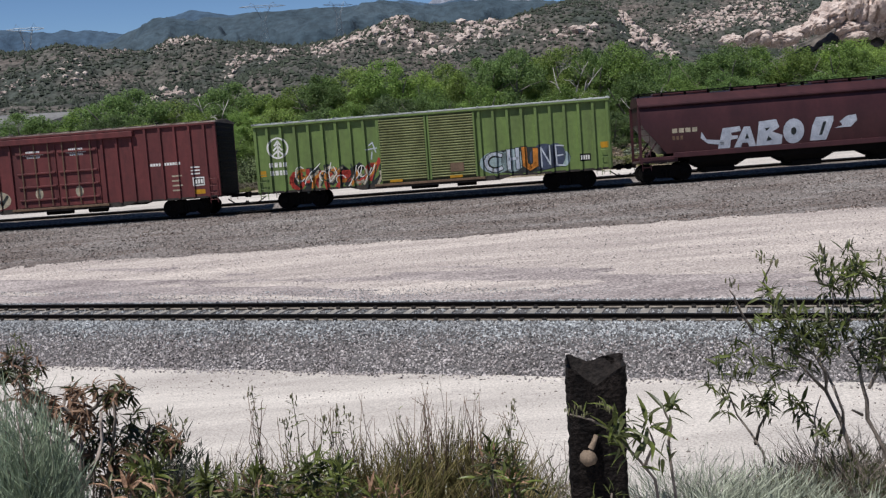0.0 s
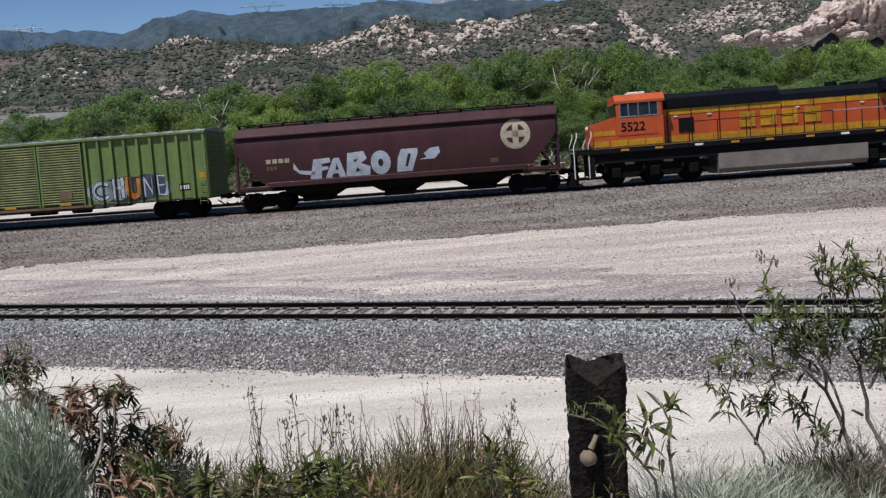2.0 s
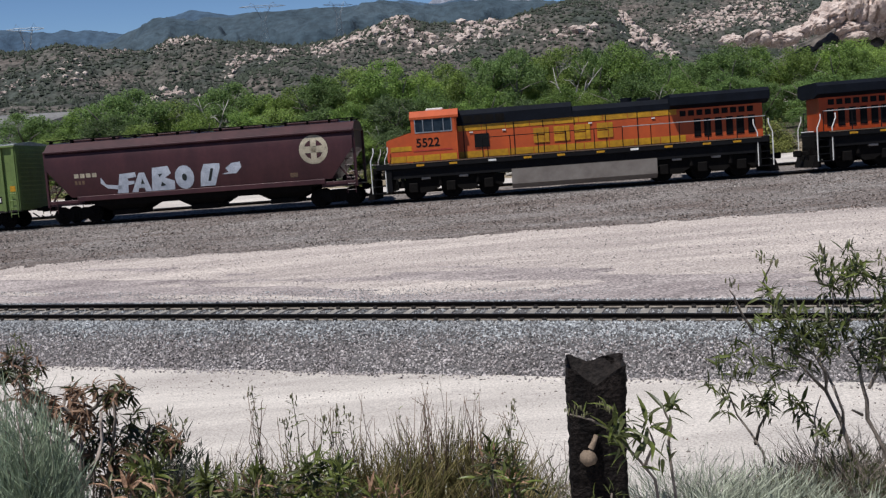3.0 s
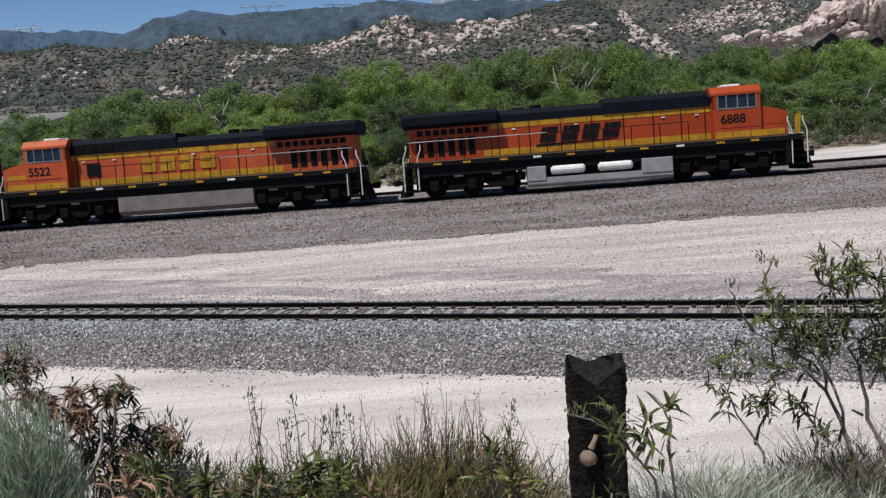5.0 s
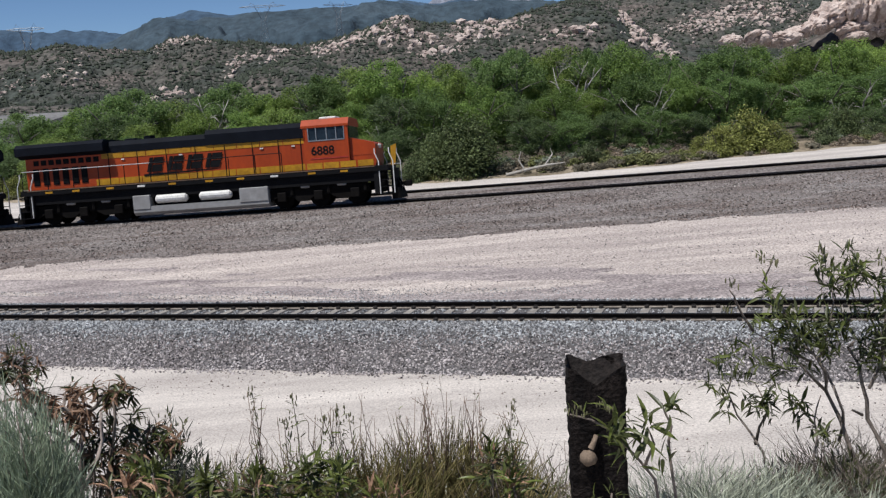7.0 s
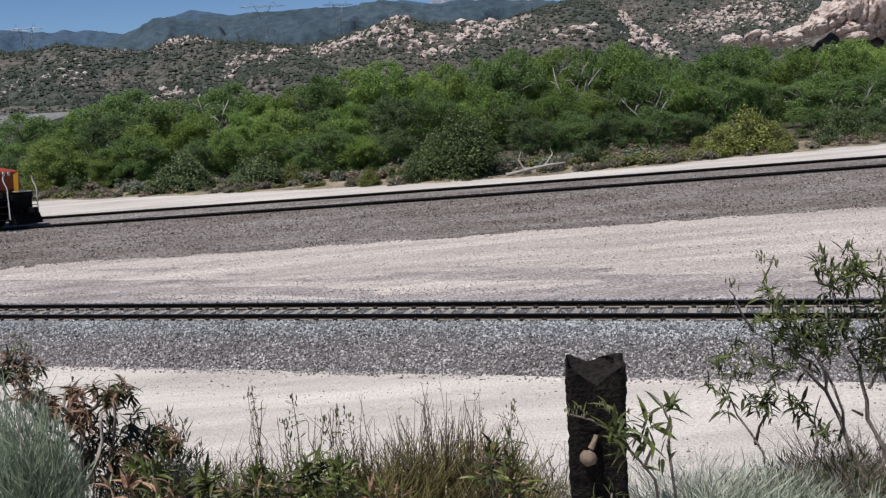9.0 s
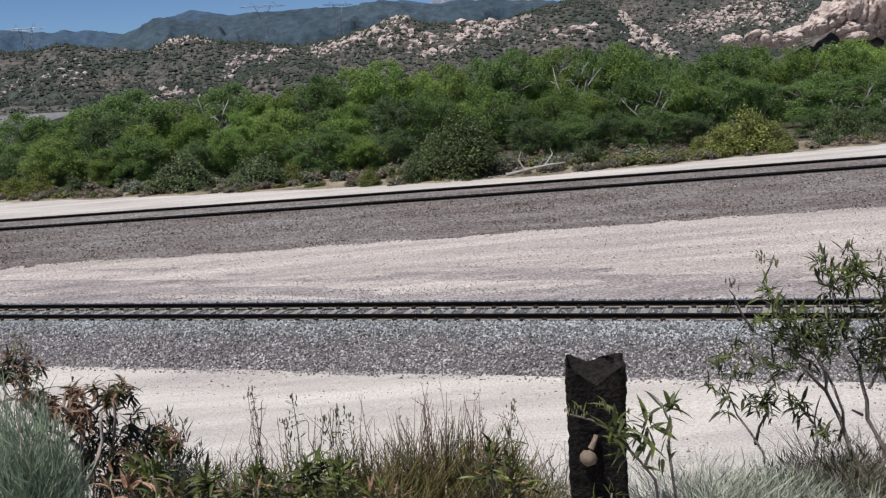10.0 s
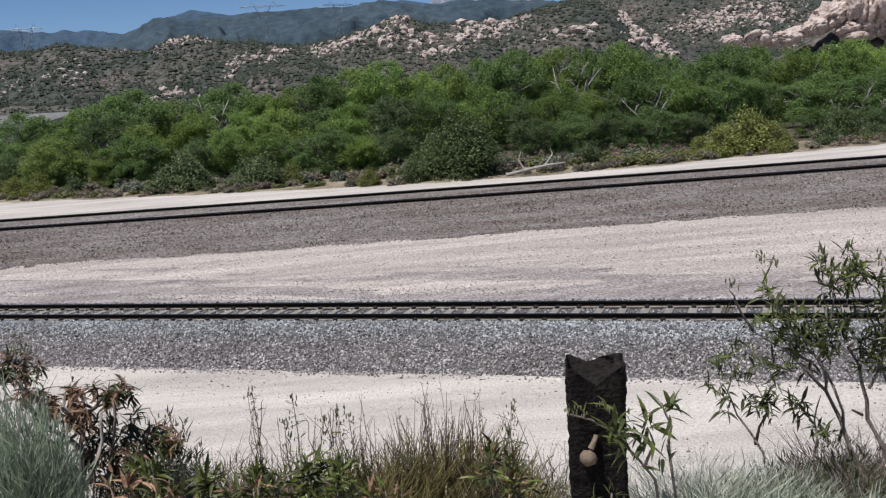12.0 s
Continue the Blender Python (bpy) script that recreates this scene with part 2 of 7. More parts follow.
def part(name, geo, material, parent=None, label="", smooth=False):
    ob = new(name, geo.mesh(name, material, smooth) if isinstance(geo, Geo) else geo)
    ob.parent = parent
    return tagged(ob, label)


def piece(name, me, parent=None, label=""):
    """An object on a ready mesh, under its parent."""
    ob = new(name, me)
    ob.parent = parent
    return tagged(ob, label)


def from_arrays(name, v, f, material, smooth=False):
    """A mesh from numpy arrays of corners and equal-sized faces."""
    me = bpy.data.meshes.new(name)
    k = f.shape[1]
    me.vertices.add(len(v)), me.loops.add(f.size), me.polygons.add(len(f))
    me.vertices.foreach_set("co", np.asarray(v, np.float32).ravel())
    me.loops.foreach_set("vertex_index", np.asarray(f, np.int32).ravel())
    me.polygons.foreach_set("loop_start", np.arange(0, f.size, k, dtype=np.int32))
    me.polygons.foreach_set("use_smooth", np.full(len(f), smooth))
    me.update(calc_edges=True)
    me.validate()
    me.materials.append(material)
    return me


def sheet_mesh(name, X, Y, Z, material, smooth=True):
    """A grid of heights."""
    r, c = X.shape
    i = np.arange(r * c).reshape(r, c)
    f = np.stack([i[:-1, :-1], i[:-1, 1:], i[1:, 1:], i[1:, :-1]], -1).reshape(-1, 4)
    return from_arrays(name, np.stack([X, Y, Z], -1).reshape(-1, 3), f, material, smooth)


def fbm(x, y, seed, octaves=5, gain=0.5):
    """Smooth value noise, summed over octaves, about -1 to 1."""
    out, amp, tot = np.zeros(np.broadcast(x, y).shape), 1.0, 0.0
    for o in range(octaves):
        xi, yi = np.floor(x), np.floor(y)
        fx, fy = x - xi, y - yi
        fx, fy = fx * fx * (3 - 2 * fx), fy * fy * (3 - 2 * fy)

        def h(a, b):
            s = np.sin(a * 127.1 + b * 311.7 + (seed + o) * 74.7) * 43758.5453
            return (s - np.floor(s)) * 2 - 1
        out += amp * ((h(xi, yi) * (1 - fx) + h(xi + 1, yi) * fx) * (1 - fy) + (h(xi, yi + 1) * (1 - fx) + h(xi + 1, yi + 1) * fx) * fy)
        tot += amp
        amp *= gain
        x, y = x * 2.03 + 11.3, y * 2.03 + 5.7
    return out / tot


# ---- the lie of the land ----
NA = math.atan2(8.62, 22.97)              # near line's turn from the x axis
NU, NN = np.array([math.cos(NA), -math.sin(NA)]), np.array([math.sin(NA), math.cos(NA)])
N0, NZ, NG = np.array([-1.43, 26.04]) + 0.7175 * NN, 0.925, 0.0265


def near_of(x, y):
    """Along and across the near track, and its rail height there."""
    s, d = (x - N0[0]) * NU[0] + (y - N0[1]) * NU[1], (x - N0[0]) * NN[0] + (y - N0[1]) * NN[1]
    return s, d, NZ + NG * s


def far_y(x):
    return 50.72 - 0.0795 * x + 0.0006 * x * x


def far_z(x):
    return 1.41 + 0.0199 * x


CANT = 4.5
FAR_GAP = 4.6


def ground_z(x, y):
    x, y = np.asarray(x, float), np.asarray(y, float)
    xc = np.clip(x, -70, 70)
    s, d, zn = near_of(xc, y)
    zn = NZ + NG * np.clip(s, -60, 60)
    df, zf = y - far_y(xc), far_z(xc)
    road = zn - 0.90
    t = np.clip((d - 3.0) / np.maximum((d - 3.0) + (-10.0 - df), 0.5), 0, 1)
    mid = (zn - 0.58) * (1 - t) + (zf - 0.72) * t
    z = np.where(d < -3, road, np.where(d < 3, road + (d + 3) / 6 * 0.32, mid))
    z = np.where(df > -10, zf - 0.72, z)
    z = np.where(df > 0, zf - 0.62 - 0.004 * df, z)
    far = np.clip((y - 80) / 160, 0, 1)
    z = z * (1 - far) + (-1.0) * far
    bank = np.interp(y, [-400, 0, 2.5, 5, 8, 12, 16, 22, 40], [5.6, 5.4, 5.35, 4.4, 3.0, 1.25, -0.3, -3, -12])
    bank = bank + 0.10 * fbm(x * 0.5, y * 0.5, 3)
    z = z + 0.02 * fbm(x * 0.6, y * 0.6, 8) + 0.012 * fbm(x * 2.6, y * 2.6, 12)
    k = 0.35
    return np.maximum(z, bank) + 0.25 * k * np.clip(1 - np.abs(z - bank) / k, 0, 1) ** 2


xs = np.concatenate([-np.geomspace(4200, 47, 26), np.arange(-46, 46.1, 0.5), np.geomspace(47, 4200, 26)])
ys = np.concatenate([-np.geomspace(600, 6, 12), np.arange(-5, 34, 0.3), np.arange(34, 100, 0.6), np.geomspace(101, 4400, 30)])
GX, GY = np.meshgrid(xs, ys)
ground = tagged(piece("ground", sheet_mesh("ground", GX, GY, ground_z(GX, GY), m_dirt)), "pale dry dirt with scattered pebbles beside the tracks", "ground", kind="structure")


def bed(name, s_range, step, prof, place, wob, material, label):
    """A ballast bed: a cross-section drawn along a track, with uneven edges."""
    ss = np.arange(s_range[0], s_range[1], step)
    d = np.array([p[0] for p in prof])
    h = np.array([p[1] for p in prof])
    dd = np.linspace(d[0], d[-1], int((d[-1] - d[0]) / 0.22) + 1)
    S, D = np.meshgrid(ss, dd, indexing="ij")
    Hh = np.interp(D, d, h) + wob * fbm(S * 1.1, D * 1.1, 21) * np.clip((np.abs(D - (d[0] + d[-1]) / 2) - 1.0) / 1.5, 0, 1) + 0.012 * fbm(S * 5, D * 5, 4, 2)
    X, Y, Z = place(S, D, Hh)
    ob = piece(name, sheet_mesh(name, X, Y, Z, material, True))
    return tagged(ob, label, "ballast", kind="structure")


def near_place(S, D, Hh):
    return N0[0] + S * NU[0] + D * NN[0], N0[1] + S * NU[1] + D * NN[1], NZ + NG * S + Hh


def far_place(S, D, Hh):
    sl = -0.0795 + 0.0012 * S
    k = np.sqrt(1 + sl * sl)
    return S - D * sl / k, far_y(S) + D / k, far_z(S) + Hh


near_prof = [(-4.0, -1.15), (-3.35, -0.93), (-2.0, -0.27), (-1.55, -0.175), (-0.95, -0.17), (-0.85, -0.205), (0.85, -0.205), (0.95, -0.17), (1.55, -0.175), (2.0, -0.26), (3.0, -0.56), (3.7, -0.75)]
bed("near_ballast", (-60, 60), 0.3, near_prof, near_place, 0.025, m_ballast, "grey crushed-stone ballast shoulder under a single track")
G = FAR_GAP
far_prof = [(-11.0, -0.90), (-10.0, -0.73), (-6.5, -0.52), (-4.2, -0.40), (-2.4, -0.20), (-1.5, -0.13), (-0.72, -0.168), (0.72, -0.284), (1.5, -0.33), (2.2, -0.30), (G - 1.5, -0.13), (G - 0.72, -0.168),
            (G + 0.72, -0.284), (G + 1.6, -0.36), (G + 2.4, -0.45), (G + 3.6, -0.72), (G + 4.4, -0.95)]
bed("far_ballast", (-90, 90), 0.5, far_prof, far_place, 0.05, m_berm, "brownish grey gravel bed under two parallel tracks")

bed("dirt_strip", (-70, 70), 0.4, [(2.6, -0.03), (3.4, 0.012), (14.0, 0.012), (24.0, 0.012), (40.0, 0.012)], lambda S, D, Hh: (*near_place(S, np.minimum(D, 60), 0 * Hh)[:2], ground_z(*near_place(S, D, 0 * Hh)[:2]) + np.where(near_place(S, D, 0)[1] > far_y(np.clip(near_place(S, D, 0)[0], -70, 70)) - 9.2, -0.3, Hh)),
    0.0, m_tan, "tan dirt strip between the two lines")
bed("gravel_apron", (-60, 60), 0.3, [(2.3, -0.55), (4.5, -0.555), (7.0, -0.57), (8.5, -0.61), (9.6, -0.70)], lambda S, D, Hh: (*near_place(S, D, 0 * Hh)[:2], ground_z(*near_place(S, D, 0 * Hh)[:2]) + Hh + 0.60 + 0.09 * fbm(S * 0.12, D * 1.6, 51) - 0.02),
    0.0, m_apron, "purplish gravelly dirt beside the track")


def edge_y(x):
    """Where the sandy strip ends and the scrub begins."""
    return np.interp(x, [-60, -37, -16, 0, 12, 29, 60], [88, 79.6, 71, 65.4, 65.2, 67.5, 72])


# two sheets: pale before the trees, shade-dark beneath them
for name, lo, hi, n, m, lift, label in (("scrub_floor", -0.8, 8.0, 26, m_litter, 0.05, "pale brown dry grass and litter before the trees"), ("forest_floor", 7.0, 75.0, 90, m_mould_shade, 0.09, "leaf litter under the trees, darkened for their shade")):
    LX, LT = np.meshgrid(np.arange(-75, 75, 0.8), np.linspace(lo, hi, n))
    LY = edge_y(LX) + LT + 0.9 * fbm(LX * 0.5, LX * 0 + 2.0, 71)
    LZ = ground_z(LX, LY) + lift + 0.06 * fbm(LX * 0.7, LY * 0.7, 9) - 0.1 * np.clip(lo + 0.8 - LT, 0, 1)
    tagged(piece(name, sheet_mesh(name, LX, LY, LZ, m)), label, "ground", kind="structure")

# ---- tracks ----
FOOT = [(-0.075, -0.172), (0.075, -0.172), (0.075, -0.160), (0.016, -0.140), (-0.016, -0.140), (-0.075, -0.160)]
RAIL = [(-0.012, -0.139), (0.012, -0.139), (0.012, -0.045), (0.037, -0.035), (0.037, -0.004), (0.030, 0.0), (-0.030, 0.0), (-0.037, -0.004),
        (-0.037, -0.035), (-0.012, -0.045)]


def rail_mesh(name, ss, across, place, lift, prof=RAIL, material=m_rail):
    g = Geo()
    n = len(prof)
    for s in ss:
        for y, z in prof:
            x, yy, zz = place(np.float64(s), np.float64(across + y), np.float64(z + lift))
            g.v.append((float(x), float(yy), float(zz)))
    g.f = [(i * n + k, i * n + (k + 1) % n, (i + 1) * n + (k + 1) % n, (i + 1) * n + k) for i in range(len(ss) - 1) for k in range(n)]
    return g.mesh(name, material)


HEAD = [(-0.026, 0.0008), (0.026, 0.0008), (0.026, 0.003), (-0.026, 0.003)]
cs, sn = math.cos(radians(CANT)), math.sin(radians(CANT))
track_near = tagged(new("railway_track"), "single railway track with dark rails on concrete sleepers", "railway track", "tracks", "structure")
for a in (-0.7175, 0.7175):
    r = piece("rail", rail_mesh("rail", [-60, 0, 60], a, near_place, 0), track_near)
    piece("rail_head", rail_mesh("rail_head", [-60, 0, 60], a, near_place, 0, HEAD, m_railtop), r, "worn bright running surface")
    piece("rail_foot", rail_mesh("rail_foot", [-60, 0, 60], a, near_place, 0, FOOT, m_railfoot), r, "dusty brown rail foot, paler for the light it catches")
far_tracks = []
for off in (0.0, FAR_GAP):
    tk = tagged(new("railway_track"), "railway track canted on a gentle curve over gravel", "railway track", "tracks", "structure")
    far_tracks.append(tk)
    for a, lift in ((-0.7175, 0.0), (0.7175, -1.435 * sn)):
        r = piece("rail", rail_mesh("rail", list(range(-90, 91, 6)), off + a, far_place, lift), tk)
        piece("rail_head", rail_mesh("rail_head", list(range(-90, 91, 6)), off + a, far_place, lift, HEAD, m_railtop), r, "worn bright running surface")
        piece("rail_foot", rail_mesh("rail_foot", list(range(-90, 91, 6)), off + a, far_place, lift, FOOT, m_railfoot), r, "dusty brown rail foot, paler for the light it catches")


# ---- the train ----
def clip_x(poly, lo, hi):
    """The part of a polygon of (x, z) between two upright lines."""
    for sign, lim in ((1, lo), (-1, -hi)):
        out = []
        for i, p in enumerate(poly):
            q = poly[i - 1]
            a, b = sign * q[0] - lim, sign * p[0] - lim
            if (a >= 0) != (b >= 0):
                k = a / (a - b)
                out.append((q[0] + (p[0] - q[0]) * k, q[1] + (p[1] - q[1]) * k))
            if b >= 0:
                out.append(p)
        poly = out
        if len(poly) < 3:
            return []
    return poly


def stroke(pts, w):
    """Quads of (x, z) along a brush stroke."""
    out = []
    for i in range(len(pts) - 1):
        (x0, z0), (x1, z1) = pts[i], pts[i + 1]
        dx, dz = x1 - x0, z1 - z0
        k = math.hypot(dx, dz) or 1
        ex, ez, nx, nz = dx / k * w * 0.35, dz / k * w * 0.35, -dz / k * w / 2, dx / k * w / 2
        out.append([(x0 - ex + nx, z0 - ez + nz), (x1 + ex + nx, z1 + ez + nz), (x1 + ex - nx, z1 + ez - nz), (x0 - ex - nx, z0 - ez - nz)])
    return out


def ring_of(cx, cz, rx, rz, n=20, a0=0, a1=360):
    return [(cx + rx * math.cos(radians(a0 + (a1 - a0) * i / n)), cz + rz * math.sin(radians(a0 + (a1 - a0) * i / n))) for i in range(n + (a1 - a0 < 360))]


def paint(name, polys, levels, material, parent, label="", lift=0.004):
    """Paint on a side that has ribs: levels are (from x, to x, y of the face)."""
    for group in ([p] for p in polys) if name == "marking" else (polys,):
        g = Geo()
        for poly in group:
            for lo, hi, y in levels:
                q = clip_x(poly, lo, hi)
                if q:
                    g.add([(x, y - lift, z) for x, z in q], [tuple(range(len(q)))])
        ob = part(name, g, material, parent, label)
    return ob


def lettered(text, size, material, parent, m, name="number"):
    """Built-in letters as a mesh, lying in the plane that m gives."""
    cu = bpy.data.curves.new("letters", "FONT")
    cu.body, cu.size, cu.extrude, cu.offset = text, size, 0.001, 0.012
    tmp = new("letters", cu)
    bpy.context.view_layer.update()
    me = bpy.data.meshes.new_from_object(tmp.evaluated_get(bpy.context.evaluated_depsgraph_get()))
    bpy.data.objects.remove(tmp)
    bpy.data.curves.remove(cu)
    me.materials.clear()
    me.materials.append(material)
    ob = new(name, me)
    ob.parent, ob.matrix_basis = parent, m
    return ob


m_sill = mat("grimy_sill", (0.05, 0.04, 0.034), 0.8, col2=(0.02, 0.017, 0.015), scale=2, grain=20, fine=0.4)
WHEELS = []


def wheelset(parent, x, r):
    g = Geo()
    for y in (-0.72, 0.72):
        o = 1 if y > 0 else -1
        g.tube([(0, y - 0.02 * o, 0), (0, y + 0.11 * o, 0)], r, 20)
        g.tube([(0, y - 0.05 * o, 0), (0, y - 0.02 * o, 0)], r + 0.025, 20)
        for k in range(5):
            a = k * math.tau / 5
            g.tube([(r * 0.62 * math.cos(a), y + 0.10 * o, r * 0.62 * math.sin(a)), (r * 0.62 * math.cos(a), y + 0.125 * o, r * 0.62 * math.sin(a))], r * 0.13, 6)
    g.tube([(0, -0.95, 0), (0, 0.95, 0)], 0.09, 8)
    ob = part("wheelset", g, m_under, parent)
    ob.location = (x, 0, r)
    WHEELS.append((ob, x, r))


def freight_truck(parent, x):
    g = Geo()
    for s in (-1, 1):
        y0, y1 = (0.92 * s - 0.07, 0.92 * s + 0.07)
        out = [(x - 1.22, 0.36), (x - 0.95, 0.30), (x - 0.62, 0.36), (x - 0.45, 0.17), (x + 0.45, 0.17), (x + 0.62, 0.36), (x + 0.95, 0.30), (x + 1.22, 0.36), (x + 1.22, 0.60), (x + 0.5, 0.82),
               (x - 0.5, 0.82), (x - 1.22, 0.60)]
        g.slab(out, min(y0, y1), max(y0, y1))
        for k in (-0.16, 0, 0.16):
            g.tube([(x + k, 1.0 * s, 0.22), (x + k, 1.0 * s, 0.55)], 0.07, 8)
        for k in (-0.89, 0.89):
            g.tube([(x + k, 0.98 * s, 0.46), (x + k, 1.10 * s, 0.46)], 0.13, 10)
    g.box(x - 0.2, x + 0.2, -1.0, 1.0, 0.5, 0.78, 0.03)
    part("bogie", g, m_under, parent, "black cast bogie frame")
    for k in (-0.89, 0.89):
        wheelset(parent, x + k, 0.45)


def coupler(parent, x, s):
    g = Geo()
    g.box(min(x, x + 0.75 * s), max(x, x + 0.75 * s), -0.09, 0.09, 0.80, 0.98, 0.02)
    xx = x + 0.78 * s
    g.box(min(xx, xx + 0.26 * s), max(xx, xx + 0.26 * s), -0.17, 0.15, 0.74, 1.04, 0.04)
    g.tube([(x - 0.1 * s, -0.35, 0.72), (x + 0.3 * s, -0.38, 0.45), (x + 0.7 * s, -0.36, 0.38), (x + 1.0 * s, -0.3, 0.55)], 0.035, 6)
    part("coupler", g, m_under, parent, "black coupler with a slack air hose")


def ladder(parent, x0, x1, y, z0, z1, rungs, material, name="ladder", r=0.018):
    g = Geo()
    for x in (x0, x1):
        g.tube([(x, y, z0), (x, y, z1)], r, 5)
    for k in range(rungs):
        z = z0 + (z1 - z0) * (k + 0.5) / rungs
        g.tube([(x0, y, z), (x1, y, z)], r, 5)
    part(name, g, material, parent)


def boxcar(label, half, w, z0, z1, skin, roof_mat, rib_x, rib_w, door_x, doors, eave=0.12, rib=0.09, end_mat=None):
    """A ribbed boxcar: side panels, ribs, corner posts, roof, ends, sills, bogies."""
    car = tagged(new("boxcar"), label, "boxcar", "train cars")
    for s in (-1, 1):
        g = Geo()
        g.box(-half, half, min(w * s, (w - 0.06) * s), max(w * s, (w - 0.06) * s), z0, z1 - 0.10)
        part("side_wall", g, skin, car)
        for x in rib_x:
            g = Geo()
            wd = rib_w
            g.slab([(x - wd / 2, z0), (x + wd / 2, z0), (x + wd / 2, z1 - 0.16), (x - wd / 2, z1 - 0.16)], *sorted((w * s, (w + rib) * s)))
            part("rib", g, skin, car)
        for x in (-half, half):
            g = Geo()
            g.box(min(x, x - math.copysign(0.16, x)), max(x, x - math.copysign(0.16, x)), *sorted(((w - 0.02) * s, (w + rib * 0.6) * s)), z0, z1 - 0.1, 0.02)
            part("corner_post", g, skin, car)
        g = Geo()
        g.box(-half, half, *sorted(((w - 0.1) * s, (w + eave) * s)), z1 - 0.17, z1 - 0.06, 0.02)
        part("top_chord", g, skin, car)
        g = Geo()
        a, b = door_x
        g.slab([(-half, z0 - 0.07), (a - 1.6, z0 - 0.07), (a - 1.0, z0 - 0.22), (b + 1.0, z0 - 0.22), (b + 1.6, z0 - 0.07), (half, z0 - 0.07), (half, z0 + 0.04), (-half, z0 + 0.04)],
               *sorted(((w - 0.05) * s, (w + 0.03) * s)))
        part("side_sill", g, m_sill, car, "dark rust-stained side sill")
        for x in (-half + 0.35, half - 0.35):
            ladder(car, x - 0.2, x + 0.2, (w + 0.13) * s, z0 - 0.35, z0 + 1.1, 4, skin)
    g = Geo()
    g.sweep([(-w - eave, z1 - 0.06), (w + eave, z1 - 0.06), (w + eave, z1 - 0.02), (0, z1 + 0.12), (-w - eave, z1 - 0.02)], -half - 0.04, half + 0.04)
    k = int(half * 2 / 0.8)
    for i in range(k + 1):
        x = -half + i * 2 * half / k
        g.sweep([(-w - eave, z1 - 0.02), (w + eave, z1 - 0.02), (w + eave, z1 + 0.02), (0, z1 + 0.155), (-w - eave, z1 + 0.02)], x - 0.04, x + 0.04)
    part("roof", g, roof_mat, car, "weathered ribbed metal roof")
    for s in (-1, 1):
        g = Geo()
        g.box(min(half * s, (half - 0.06) * s), max(half * s, (half - 0.06) * s), -w + 0.06, w - 0.06, z0, z1 - 0.06)
        end = part("end_wall", g, end_mat or skin, car)
        for i in range(14):
            g = Geo()
            z = z0 + 0.15 + i * (z1 - z0 - 0.4) / 13
            g.box(*sorted(((half - 0.002) * s, (half + 0.05) * s)), -w + 0.12, w - 0.12, z - 0.06, z + 0.06, 0.02)
            part("corrugation", g, end_mat or skin, end)
        coupler(car, (half + 0.05) * s, s)
        freight_truck(car, (half - 2.15) * s)
    g = Geo()
    g.box(-half, half, -0.35, 0.35, 0.88, z0 + 0.05)
    for i in range(12):
        x = -half + 0.8 + i * (2 * half - 1.6) / 11
        g.box(x - 0.06, x + 0.06, -w + 0.06, w - 0.06, z0 - 0.08, z0 + 0.04)
    g.box(-1.2, 0.2, -1.0, -0.5, 0.55, 0.9, 0.05)
    g.tube([(1.2, -0.8, 0.72), (2.2, -0.8, 0.72)], 0.2, 10)
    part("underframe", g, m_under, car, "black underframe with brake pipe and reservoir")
    for s in (-1, 1):
        for x0, x1, style, dm in doors:
            d = Geo()
            d.box(x0, x1, *sorted((w * s, (w + 0.05) * s)), z0 + 0.06, z1 - 0.2)
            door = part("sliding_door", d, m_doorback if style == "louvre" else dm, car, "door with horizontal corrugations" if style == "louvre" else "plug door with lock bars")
            if style == "louvre":
                e = Geo()
                n = 24
                for i in range(n):
                    z = z0 + 0.2 + i * (z1 - z0 - 0.5) / (n - 1)
                    e.sweep([((w + 0.05) * s, z - 0.045), ((w + 0.14) * s, z - 0.01), ((w + 0.14) * s, z + 0.02), ((w + 0.05) * s, z + 0.04)], x0 + 0.08, x1 - 0.08)
                part("corrugation", e, dm, door)
                for x in (x0 + 0.04, x1 - 0.04):
                    e = Geo()
                    e.box(x - 0.05, x + 0.05, *sorted(((w + 0.05) * s, (w + 0.13) * s)), z0 + 0.06, z1 - 0.2, 0.01)
                    part("door_post", e, skin, door)
            else:
                for x in (x0 + 0.35, x0 + (x1 - x0) * 0.5, x1 - 0.35):
                    e = Geo()
                    e.tube([(x, (w + 0.12) * s, z0 + 0.1), (x, (w + 0.12) * s, z1 - 0.35)], 0.03, 6)
                    part("lock_bar", e, m_rust, door)
                for z in (z0 + 0.45, z0 + 1.15, z0 + 1.85, z0 + 2.9):
                    e = Geo()
                    e.box(x0 + 0.05, x1 - 0.05, *sorted(((w + 0.05) * s, (w + 0.13) * s)), z - 0.05, z + 0.05, 0.015)
                    part("door_stiffener", e, skin, door)
        e = Geo()
        e.box(door_x[0] - 0.3, door_x[1] + 0.3, *sorted((w * s, (w + 0.16) * s)), z0 - 0.1, z0 + 0.02, 0.01)
        part("door_track", e, m_rust, car)
    return car


def bars(parent, x, z, y, rows, material, name="marking"):
    """Lines of small writing as plain bars: rows of (dx, dz, width, height)."""
    for dx, dz, wd, ht in rows:
        g = Geo()
        k = max(1, int(wd / (ht * 0.95)))
        for i in range(k):
            a = x + dx + i * wd / k
            g.add([(a, y, z + dz), (a + wd / k * 0.78, y, z + dz), (a + wd / k * 0.78, y, z + dz + ht), (a, y, z + dz + ht)], [(0, 1, 2, 3)])
        part(name, g, material, parent)


